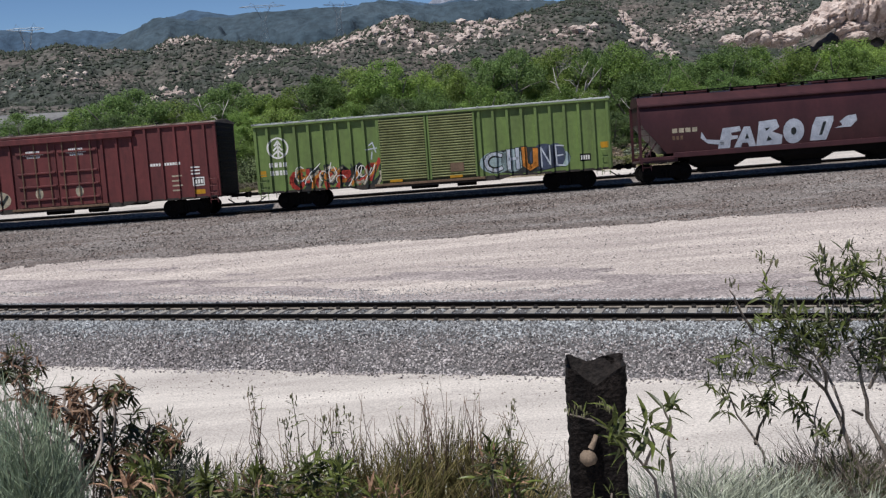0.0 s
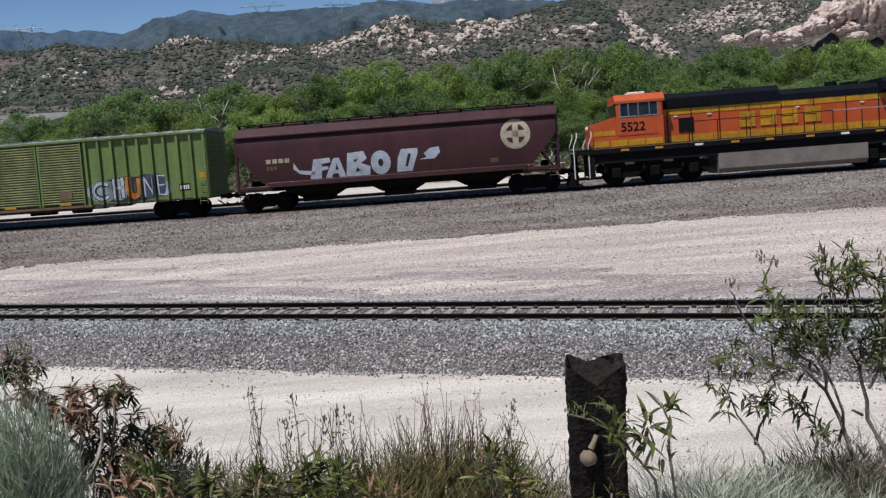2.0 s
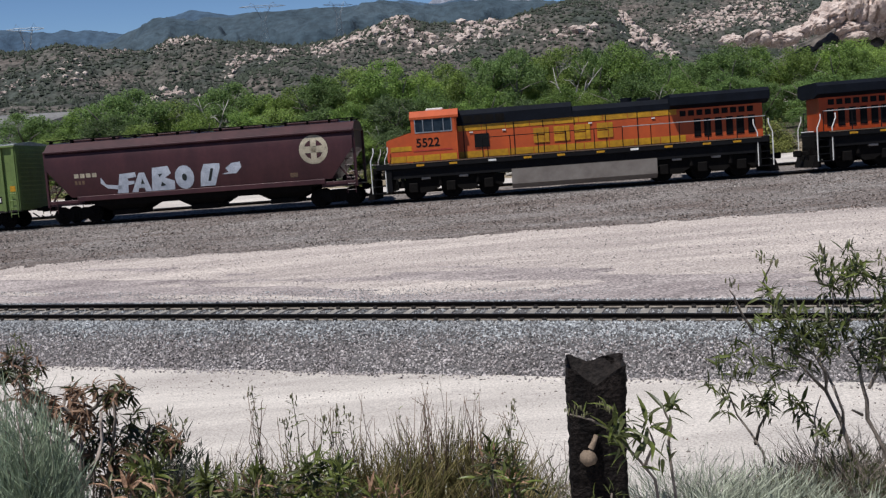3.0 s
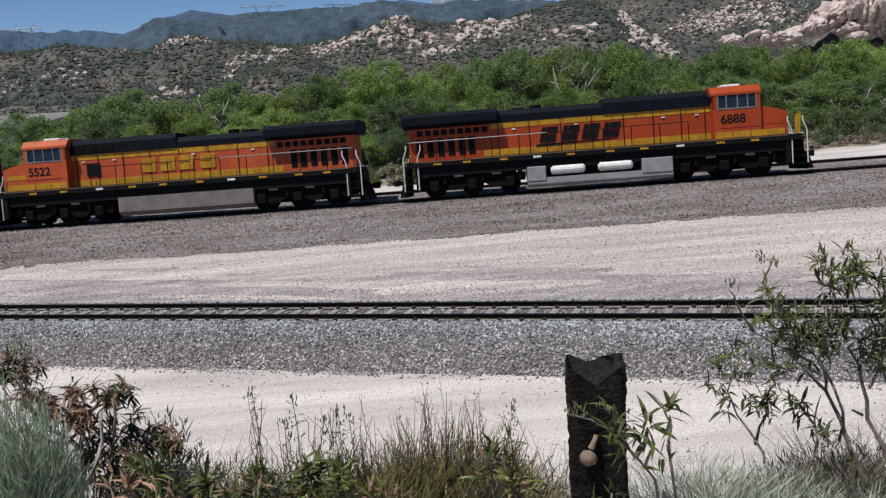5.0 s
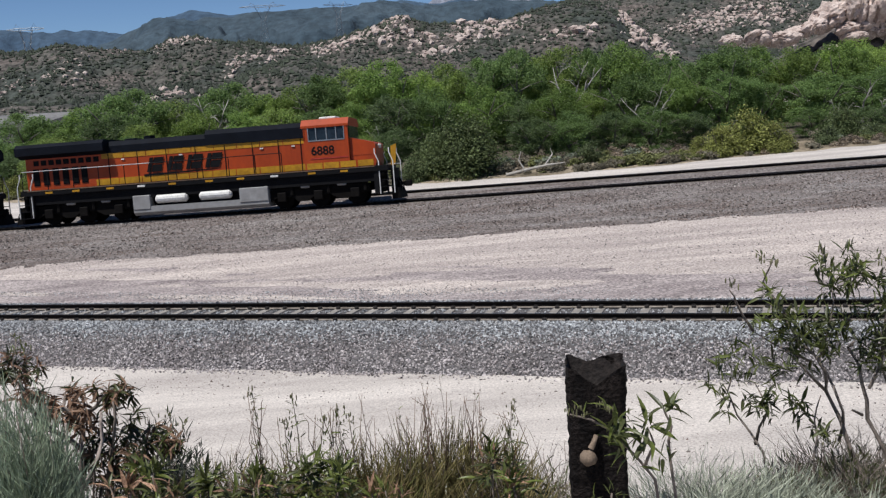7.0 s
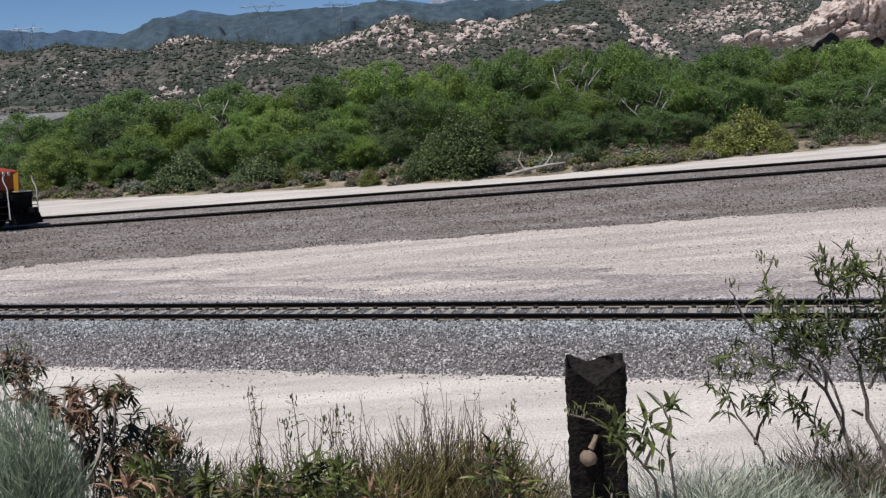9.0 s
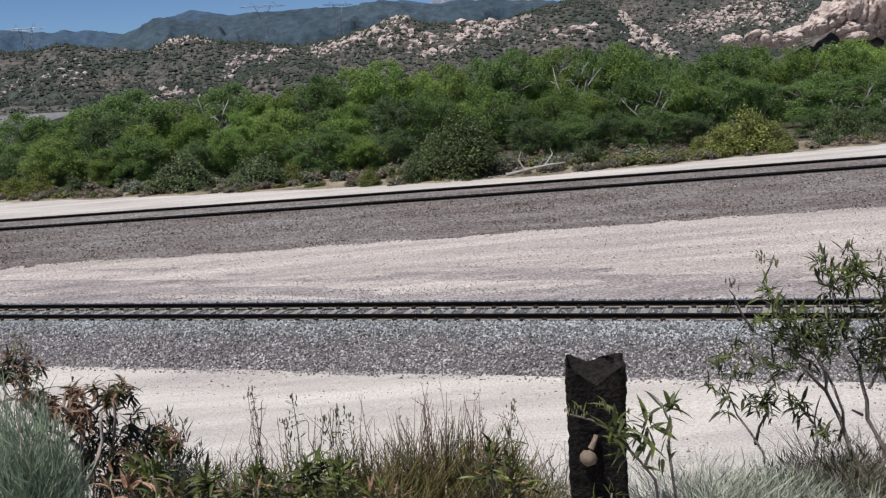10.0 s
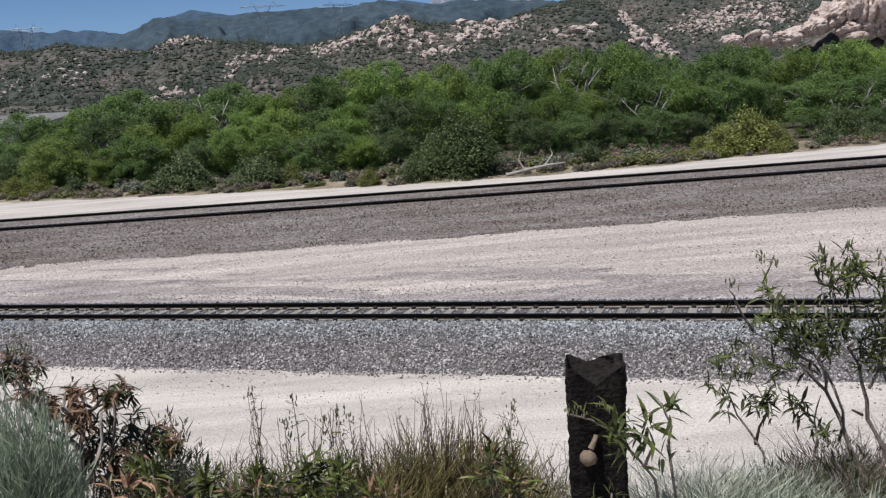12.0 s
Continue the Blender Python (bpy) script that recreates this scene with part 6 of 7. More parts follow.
for i in range(26):
    x = rt.uniform(11.5, 18.5)
    plant(bushes[1], x, float(edge_y(x)) + rt.uniform(0.3, 3), rt.uniform(0.7, 1.15), rt.uniform(0, 360), 1.2, None, firstb)

# bleached fallen limb at the edge of the brush
g = Geo()
g.tube([(4.6, 65.3, 0.95), (6.0, 65.1, 1.25), (7.4, 65.0, 1.5), (8.6, 64.9, 1.62)], [0.13, 0.11, 0.08, 0.03], 7)
g.tube([(5.9, 65.1, 1.2), (5.5, 65.4, 1.9), (5.7, 65.5, 2.5)], [0.07, 0.05, 0.02], 6)
g.tube([(7.2, 65.0, 1.45), (7.8, 65.3, 2.2), (7.7, 65.4, 2.6)], [0.06, 0.045, 0.015], 6)
tagged(part("fallen_branch", g, m_bark), "bleached dead tree limb lying in the scrub", "branch")


# ---- foreground: post and plants on the bank ----
def lance(bend, fold, seed):
    """One lance-shaped leaf along +x, a metre long, folded on its midrib and drooping."""
    v, f = [], []
    ws = [0.018, 0.066, 0.088, 0.076, 0.044, 0.003]
    for i, wd in enumerate(ws):
        t = i / 5
        z = -bend * t * t + 0.12 * t
        v += [(t, -wd, z + fold * wd), (t, 0, z), (t, wd, z + fold * wd)]
    for i in range(5):
        a = 3 * i
        f += [(a, a + 3, a + 4, a + 1), (a + 1, a + 4, a + 5, a + 2)]
    g = Geo()
    g.add(v, f)
    return g


LEAVES = {}
for key, m in (("green", m_lance), ("fresh", m_lance2), ("dry", m_dry)):
    LEAVES[key] = [lance(b, 0.5, k).mesh("leaf", m, True) for k, b in enumerate((0.05, 0.28, 0.55))]
g = Geo()
bm = bmesh.new()
bmesh.ops.create_icosphere(bm, subdivisions=1, radius=1)
g.take(bm)
BUD = g.mesh("bud", m_bud)
rl = random.Random(77)


COUNT, REST = {}, {}
LIMIT = 280


def tuft(parent, at, n, length, kind, lo=-35, hi=75, droop=0.0):
    """A cluster of leaves round a shoot tip; past a few hundred on one plant they are joined."""
    for k in range(n):
        az = rl.uniform(0, 360)
        el = rl.uniform(lo, hi) - droop
        kk = kind if isinstance(kind, str) else rl.choice(kind)
        L = length * rl.uniform(0.55, 1.15)
        m = Matrix.Translation(Vector(at) + Vector((rl.gauss(0, 1), rl.gauss(0, 1), rl.gauss(0, 1))) * length * 0.16) @ pose(0, 0, 0, 0, 0, az) @ pose(0, 0, 0, 0, -el, 0) @ pose(0, 0, 0, rl.uniform(-50, 50), 0, 0) @ Matrix.Diagonal((L, L * rl.uniform(0.8, 1.2), L, 1))
        me = rl.choice(LEAVES[kk])
        COUNT[parent] = COUNT.get(parent, 0) + 1
        if COUNT[parent] <= LIMIT:
            piece("leaf", me, parent).matrix_basis = m
        else:
            g = REST.setdefault((parent, kk), Geo())
            g.add([m @ v.co for v in me.vertices], [tuple(p.vertices) for p in me.polygons])


def buds(parent, at, n, r):
    for k in range(n):
        ob = piece("bud", BUD, parent)
        ob.matrix_basis = Matrix.Translation(Vector(at) + Vector((rl.gauss(0, 1), rl.gauss(0, 1), rl.gauss(0, 0.7))) * r * 2.0) @ Matrix.Diagonal((r * 0.45, r * 0.45, r * rl.uniform(1.0, 2.0), 1))


def stems(parent, lines, r0, r1, name="stem", material=m_stem):
    for pts in lines:
        g = Geo()
        out = []
        for i in range(len(pts) - 1):
            a, b = Vector(pts[i]), Vector(pts[i + 1])
            out += [a, (a + b) / 2 + Vector((rl.gauss(0, 1), rl.gauss(0, 1), 0)) * (b - a).length * 0.05]
        out.append(Vector(pts[-1]))
        n = len(out)
        g.tube(out, [r0 + (r1 - r0) * i / (n - 1) for i in range(n)], 6)
        part(name, g, material, parent, smooth=True)


def blades(parent, name, n, w, d, h, bw, material, seed, lean=0.35, arch=0.25, dome=0.5, span=(0.25, 0.5), wild=0.0):
    """Fine upright shoots and narrow leaves of one plant, joined."""
    rs = np.random.RandomState(seed)
    a, r = rs.uniform(0, math.tau, n), rs.rand(n) ** 0.6
    bx, by = np.cos(a) * r * w / 2, np.sin(a) * r * d / 2
    hh = h * (1 - dome * r ** 2) * rs.uniform(0.55, 1.08, n)
    start = rs.rand(n) * (0.95 - span[0])
    az = a + rs.normal(size=n) * 0.8
    lx, ly = np.cos(az) * lean * (0.35 + r), np.sin(az) * lean * (0.35 + r)
    seg = rs.uniform(*span, n)
    wx, wy_ = rs.normal(size=n), rs.normal(size=n)
    V = []
    for j, wd in ((0, 0.8), (0.5, 1.0), (1.0, 0.1)):
        t = np.clip(start + seg * j, 0, 1.05)
        x = bx * 0.55 + (bx * 0.45 + lx * h) * t + arch * h * 0.4 * np.cos(az) * t * t
        y = by * 0.55 + (by * 0.45 + ly * h) * t + arch * h * 0.4 * np.sin(az) * t * t
        z = hh * t * (1 - 0.15 * arch * t)
        x, y = x + wild * h * j * wx, y + wild * h * j * wy_
        sx, sy = -np.sin(az + 1.2) * bw * wd, np.cos(az + 1.2) * bw * wd
        V += [np.stack([x - sx, y - sy, z], -1), np.stack([x + sx, y + sy, z], -1)]
    V = np.stack(V, 1)
    base = 6 * np.arange(n)[:, None]
    F = np.concatenate([base + np.array([0, 1, 3, 2]), base + np.array([2, 3, 5, 4])])
    return tagged(piece(name, from_arrays(name, V.reshape(-1, 3), F, material), parent), kind="stuff")


def burnt_post():
    """A squared timber post, charred, its top split into two uneven horns."""
    top, base = 5.844, float(ground_z(0.595, 3.816)) - 0.25
    po = tagged(new("post"), "charred black squared timber post with a split top", "post")
    po.matrix_basis = pose(0.595, 3.816, base, 0, 0, -6)
    g = Geo()
    H, nz, hw, hd = top - base, 84, 0.116, 0.105
    ring = []
    for i in range(8):
        ring.append((-1 + i / 4, -1))
    for i in range(8):
        ring.append((1, -1 + i / 4))
    for i in range(8):
        ring.append((1 - i / 4, 1))
    for i in range(8):
        ring.append((-1, 1 - i / 4))
    n = len(ring)
    for j in range(nz + 1):
        t = j / nz
        for u, v in ring:
            rnd = 0.93 if abs(u) > 0.9 and abs(v) > 0.9 else 1.0
            nz_ = noise.noise(Vector((u * 1.6, v * 1.6, t * H * 6))) * 0.010 + noise.noise(Vector((u * 6, v * 6, t * H * 26))) * 0.010
            crack = -0.012 * max(0, 1 - abs(u - 0.1 * math.sin(t * 9)) * 7) if v < -0.9 else 0.0
            k = rnd + nz_ / hw + crack / hw
            horn = 0.02 * abs(u) - (0.062 * max(0, 1 - abs(u + 0.05) * 1.3) if v < 0.0 else 0.02 * max(0, 1 - abs(u + 0.3) * 2))
            g.v.append((u * hw * k, v * hd * k, t * H + (horn * t ** 9)))
    g.f = [(j * n + k, j * n + (k + 1) % n, (j + 1) * n + (k + 1) % n, (j + 1) * n + k) for j in range(nz) for k in range(n)]
    k0 = len(g.v)
    for s, dz in ((0.80, -0.10), (0.45, -0.13), (0.0, -0.14)):
        for u, v in ring:
            g.v.append((u * hw * s, v * hd * s, H + dz + 0.02 * noise.noise(Vector((u * 4, v * 4, s * 3)))))
    e = Geo()
    e.v = [tuple(p) for p in g.v[nz * n:]]
    e.f = [(q * n + k, q * n + (k + 1) % n, (q + 1) * n + (k + 1) % n, (q + 1) * n + k) for q in range(3) for k in range(n)]
    g.v = g.v[:k0]
    part("timber", g, m_char, po, "charred, cracked timber", True)
    part("split_top", e, m_charbrown, po, "scorched brown hollow between two horns", True)
    g = Geo()
    kx, kz = -0.045, H - 0.345
    g.tube([(kx + 0.034, -0.115, kz + 0.085), (kx + 0.024, -0.128, kz + 0.06), (kx + 0.010, -0.136, kz + 0.035), (kx + 0.004, -0.140, kz + 0.022), (kx, -0.142, kz + 0.005), (kx - 0.004, -0.142, kz - 0.015), (kx - 0.007, -0.140, kz - 0.032)],
           [0.009, 0.011, 0.013, 0.026, 0.036, 0.033, 0.012], 14)
    part("knob", g, m_knob, po, "tan rounded knob with a short neck", True)
    return po


burnt_post()


def tall_shrub():
    """A sparse upright shrub with bare grey stems and narrow leaves in tufts."""
    sh = tagged(new("shrub"), "sparse tall shrub with narrow green leaves on grey stems", "shrub")
    sh.matrix_basis = pose(1.961, 4.690, 4.727, 0, LEAN, 0)
    Q = lambda *p: [(a, rl.uniform(-0.1, 0.1), b) for a, b in p]
    lines = [Q((0.20, -0.35), (0.157, 0.06), (0.03, 0.335), (-0.07, 0.617), (-0.14, 0.76), (-0.256, 0.90), (-0.34, 1.04)),
             Q((0.30, -0.3), (0.256, 0.22), (0.14, 0.476), (0.085, 0.676), (0.03, 0.847), (-0.015, 0.918)),
             ]
    thin = [Q((0.03, 0.335), (-0.03, 0.547), (-0.115, 0.788), (-0.10, 0.973), (-0.08, 1.2)), Q((-0.20, -0.3), (-0.326, 0.135), (-0.426, 0.335), (-0.526, 0.49), (-0.597, 0.632), (-0.60, 0.72)), Q((-0.10, -0.3), (-0.126, 0.065), (-0.16, 0.306), (-0.14, 0.476), (-0.126, 0.617)),
            Q((-0.426, 0.335), (-0.42, 0.55), (-0.44, 0.66)), Q((-0.14, 0.76), (-0.34, 0.86), (-0.46, 0.93)), Q((-0.07, 0.617), (-0.25, 0.78), (-0.36, 0.88)), Q((0.085, 0.676), (0.22, 0.9), (0.20, 1.14), (0.17, 1.22)),
            Q((0.256, 0.5), (0.21, 0.74), (0.2, 1.1)), Q((-0.34, 1.04), (-0.42, 1.18), (-0.44, 1.32)), Q((-0.46, 0.93), (-0.55, 1.08), (-0.6, 1.15)), Q((0.14, 0.476), (0.05, 0.53), (0.02, 0.55)), Q((0.3, 0.4), (0.36, 0.62), (0.30, 0.8))]
    stems(sh, lines, 0.014, 0.006)
    stems(sh, thin, 0.009, 0.003)
    spots = [(-0.40, 1.12), (-0.40, 0.98), (-0.47, 0.87), (-0.36, 1.02), (-0.34, 0.93), (-0.10, 1.27), (-0.02, 1.24), (-0.07, 1.17), (0.03, 1.18), (-0.14, 1.30), (-0.12, 0.94), (-0.07, 1.0), (-0.22, 0.90), (-0.13, 0.80), (-0.60, 0.70),
             (-0.62, 0.60), (-0.43, 0.64), (-0.44, 0.57), (-0.22, 0.56), (-0.16, 0.50), (0.17, 1.06), (0.20, 0.92), (0.15, 0.80), (-0.28, 0.82), (0.22, 1.10), (0.12, 0.89), (0.19, 0.83), (0.21, 1.0), (0.07, 0.77), (-0.22, 0.89), (-0.16, 1.0), (0.16, 1.24), (0.22, 1.12), (-0.35, 0.77)]
    for a, b in spots:
        for q in range(4):
            tuft(sh, (a + rl.gauss(0, 0.045), rl.uniform(-0.14, 0.14), b + rl.gauss(0, 0.045)), 11, 0.088, ("green", "green", "fresh", "fresh"), -55, 80)
    for a, b in ((-0.46, 1.33), (-0.40, 1.30), (-0.60, 1.20), (-0.17, 1.37), (0.10, 1.33), (0.17, 1.30), (-0.62, 1.06), (-0.06, 0.36), (0.06, 0.24), (0.10, 0.3)):
        buds(sh, (a, 0, b), 6, 0.010)
        tuft(sh, (a, 0, b), 4, 0.05, "green", 10, 80)
    return sh


tall_shrub()


def dry_shrub():
    """A woody shrub with withered brown leaf clusters and some green ones."""
    sh = tagged(new("shrub"), "woody shrub with withered brown and some green leaves", "shrub")
    sh.matrix_basis = pose(-1.944, 4.730, 4.962, 0, LEAN, 0)
    Q = lambda *p: [(a, rl.uniform(-0.08, 0.08), b) for a, b in p]
    stems(sh, [Q((0.02, -0.3), (0.02, 0.08), (0.02, 0.3), (0.01, 0.5)), Q((0.01, 0.48), (-0.06, 0.56), (-0.09, 0.6)), Q((0.01, 0.5), (0.10, 0.56), (0.16, 0.64)), Q((0.02, 0.3), (-0.16, 0.45), (-0.24, 0.6), (-0.33, 0.72)),
               Q((0.06, -0.2), (0.12, 0.2), (0.2, 0.42), (0.2, 0.6)), Q((0.1, -0.2), (0.3, 0.1), (0.42, 0.35))], 0.014, 0.006)
    for a, b, k in ((-0.05, 0.60, "dry"), (-0.10, 0.55, "dry"), (0.0, 0.53, "dry"), (-0.05, 0.48, "dry"), (-0.20, 0.56, "dry"), (-0.24, 0.64, "dry"), (-0.17, 0.50, "dry"), (0.19, 0.62, ("dry", "green")), (0.10, 0.66, ("dry", "green")), (0.24, 0.65, ("green", "dry")),
                    (0.16, 0.58, ("green", "dry")), (-0.36, 0.74, "green"), (-0.40, 0.68, ("green", "dry")), (-0.30, 0.70, ("dry", "green")), (0.36, 0.40, ("fresh", "dry")), (0.46, 0.33, ("fresh", "dry")), (0.30, 0.33, ("green", "dry")), (-0.0, 0.62, "dry"), (-0.04, 0.58, "dry"), (0.04, 0.54, "dry"), (0.03, 0.47, "dry"), (-0.03, 0.51, "dry"), (-0.22, 0.64, "dry"), (-0.16, 0.58, "dry"), (-0.26, 0.61, "dry"), (-0.15, 0.53, "dry"), (0.16, 0.62, ("dry", "green")), (0.23, 0.67, ("dry", "green")), (0.26, 0.6, ("dry", "green")), (0.15, 0.57, ("dry", "green")), (-0.38, 0.7, ("green", "dry")), (-0.29, 0.76, ("green", "dry")), (-0.34, 0.8, ("green", "dry")), (-0.26, 0.72, ("green", "dry")), (-0.4, 0.76, ("green", "dry")), (-0.21, 0.73, ("green", "dry")), (0.47, 0.32, ("fresh", "dry")), (0.51, 0.38, ("fresh", "dry")), (0.44, 0.38, ("fresh", "dry"))):
        tuft(sh, (a, rl.uniform(-0.08, 0.08), b), 27, 0.082, k, -70, 45, 20 if k == "dry" else 0)
    for a, b in ((0.03, 0.34), (0.12, 0.28), (-0.12, 0.34), (-0.05, 0.2), (0.2, 0.3), (0.28, 0.36), (0.22, 0.18), (0.1, 0.1), (-0.16, 0.2), (0.0, 0.08), (0.33, 0.2)):
        tuft(sh, (a, rl.uniform(0.0, 0.2), b), 16, 0.10, ("green", "dry", "green"), -60, 50)
    for a, b in ((-0.06, 0.41), (0.06, 0.38), (0.18, 0.41), (0.26, 0.29), (0.12, 0.26), (-0.03, 0.23), (-0.09, 0.32), (0.2, 0.18), (0.06, 0.15), (-0.06, 0.12), (0.32, 0.35), (0.38, 0.23), (0.28, 0.12), (-0.12, 0.47), (-0.18, 0.53), (-0.26, 0.59), (0.16, 0.47)):
        for q in range(2):
            tuft(sh, (a + rl.gauss(0, 0.04), rl.uniform(0.05, 0.3), b + rl.gauss(0, 0.04)), 17, 0.085, ("green", "green", "green", "dry"), -60, 60)
    for q in range(26):
        a, b = rl.uniform(-0.22, 0.42), rl.uniform(0.0, 0.5)
        stems(sh, [Q((a * 0.4, b * 0.3 - 0.1), (a * 0.8, b * 0.7), (a, b))], 0.005, 0.002, "twig")
        tuft(sh, (a, rl.uniform(0.0, 0.2), b), 16, 0.085, ("green", "dry", "green") if q % 2 else "dry", -70, 40)
    stems(sh, [[(-0.015, -0.14, -0.25), (-0.02, -0.15, 0.1), (-0.025, -0.14, 0.32), (-0.03, -0.1, 0.5)], [(0.0, -0.14, 0.1), (0.1, -0.15, 0.25), (0.16, -0.13, 0.42), (0.15, -0.1, 0.56)]], 0.013, 0.007, "stem", m_palestem)
    stems(sh, [Q((-0.30, 0.6), (-0.29, 0.8), (-0.29, 0.9)), Q((-0.33, 0.6), (-0.27, 0.78), (-0.25, 0.86))], 0.004, 0.002)
    for a, b in ((-0.29, 0.91), (-0.25, 0.86), (-0.30, 0.84), (0.45, 0.50), (0.53, 0.45)):
        buds(sh, (a, 0, b), 5, 0.009)
        tuft(sh, (a, 0, b), 4, 0.05, "fresh", 10, 80)
    return sh


dry_shrub()

# dark small shrub behind it
sh = tagged(new("shrub"), "small dark grey-green shrub behind withered stems", "shrub")
x, y, z = -1.839, 5.575, 5.167
gz = float(ground_z(x, y)) - 0.05
sh.matrix_basis = pose(x, y, gz)
stems(sh, [[(0, 0, 0), (0.03 * k, 0.02, (z - gz) * 0.5), (0.07 * k, 0.0, (z - gz) * 0.85)] for k in (-2, -1, 0, 1, 2)], 0.008, 0.003)
blades(sh, "foliage", 11000, 0.40, 0.36, z - gz, 0.004, m_brushfar, 61, 0.10, 0.1, 0.3, (0.03, 0.08), 0.03)

# grey-green sagebrush, several rounded plants
for i, (x, y, z, w, h, n) in enumerate(((-1.763, 3.778, 5.942, 0.26, 0.85, 24000), (-1.967, 3.881, 5.953, 0.40, 0.8, 18000), (-1.755, 3.931, 5.649, 0.16, 0.8, 6000))):
    sg = tagged(new("sagebrush"), "blue-grey feathery sagebrush on the bank", "sagebrush", "bank plants")
    gz = float(ground_z(x, y)) - 0.05
    sg.matrix_basis = pose(x, y, gz)
    stems(sg, [[(0, 0, 0), (0.05 * math.cos(k), 0.05 * math.sin(k), (z - gz) * 0.5), (0.11 * math.cos(k), 0.11 * math.sin(k), (z - gz) * 0.9)] for k in range(6)], 0.006, 0.002)
    blades(sg, "foliage", n, w, w, max(z - gz, 0.3), 0.0020, m_sage, 90 + i, 0.06, 0.06, 0.35, (0.04, 0.09), 0.020)
for i, (x, y, z, w, n) in enumerate(((1.036, 4.091, 5.389, 0.42, 9000), (1.279, 4.181, 5.321, 0.42, 8000), (1.541, 4.263, 5.203, 0.36, 6000), (1.788, 4.157, 5.175, 0.36, 4500), (0.906, 4.265, 5.215, 0.26, 3000))):
    sg = tagged(new("brush"), "pale silvery-green grassy brush beside the post", "brush", "bank plants")
    gz = float(ground_z(x, y)) - 0.05
    sg.matrix_basis = pose(x, y, gz)
    blades(sg, "foliage", n, w, w, max(z - gz, 0.2) * 0.9, 0.0022, m_greybrush, 120 + i, 0.25, 0.4, 0.3, (0.06, 0.2), 0.05)

# ochre and green weeds with tall thin stalks
for i, (x, y, z, w, n) in enumerate(((-0.350, 4.962, 5.143, 0.45, 1700), (-0.107, 5.159, 5.103, 0.5, 2200), (0.108, 5.048, 5.048, 0.42, 1700), (-0.489, 4.759, 5.136, 0.4, 1300), (-0.780, 5.147, 5.033, 0.5, 1100), (-1.100, 5.142, 5.006, 0.5, 900), (-1.308, 4.942, 5.019, 0.5, 800), (0.212, 4.742, 5.036, 0.35, 900))):
    wd = tagged(new("weeds"), "ochre and green dry weeds on the bank", "weeds", "bank plants")
    gz = float(ground_z(x, y)) - 0.05
    wd.matrix_basis = pose(x, y, gz)
    hh = max(z - gz, 0.2)
    blades(wd, "foliage", n * 3, w * 1.1, w, hh * 1.05, 0.0028, m_weed, 150 + i, 0.22, 0.2, 0.3, (0.08, 0.3), 0.05)
    blades(wd, "foliage", n * 2, w * 1.2, w, hh * 0.85, 0.0042, m_lance2, 170 + i, 0.25, 0.3, 0.3, (0.06, 0.16), 0.05)
    for k in range(6 if i in (0, 1, 2) else 2):
        a, b = rl.uniform(-w / 2, w / 2), rl.uniform(-0.1, 0.1)
        tall = hh + rl.uniform(0.08, 0.30) * (1.0 if i < 3 else 0.5)
        lean = rl.uniform(-0.08, 0.05)
        stems(wd, [[(a, b, 0), (a + lean * 0.4, b, tall * 0.6), (a + lean, b, tall)]], 0.0035, 0.0012, "stalk")
        for q in range(7):
            t = rl.uniform(0.65, 1.0)
            tuft(wd, (a + lean * t, b, tall * t), 1, 0.035, ("fresh", "green"), 20, 80)

# thin bare reddish stalks that stand over the weeds
for x, z in [(-1.094, 5.464), (-1.062, 5.414), (-0.92, 5.357), (-0.162, 5.462), (-0.144, 5.404), (-0.198, 5.375), (-0.028, 5.396), (-0.107, 5.354), (0.063, 5.391), (0.142, 5.424), (0.117, 5.355), (0.15, 5.289), (-0.311, 5.287), (-0.417, 5.309), (-0.488, 5.394), (0.242, 5.283), (-0.613, 5.363), (-0.66, 5.347), (-0.251, 5.267), (0.32, 5.304), (-0.739, 5.314), (-0.067, 5.255)]:
    st = tagged(new("dry_stalk"), "thin bare reddish-brown stalk with small side buds", "plant", "bank plants")
    y = 4.95 + rl.uniform(-0.15, 0.15)
    gz = float(ground_z(x, y)) - 0.03
    st.matrix_basis = pose(x, y, gz)
    hh, ln = z - gz, rl.uniform(-0.07, 0.09)
    stems(st, [[(ln, 0, 0), (ln * 0.5, 0, hh * 0.55), (0, 0, hh)]], 0.0042, 0.0014, "stalk", m_redstem)
    for k in range(3):
        t = rl.uniform(0.35, 0.8)
        b = ln * (1 - t)
        stems(st, [[(b, 0, hh * t), (b + rl.uniform(-0.05, 0.05), 0, hh * min(1, t + 0.2)), (b + rl.uniform(-0.07, 0.07), 0, hh * min(1.0, t + 0.32))]], 0.0026, 0.001, "twig", m_redstem)
    for k in range(9):
        t = rl.uniform(0.5, 1.0)
        buds(st, (ln * (1 - t), 0, hh * t), 1, 0.005)

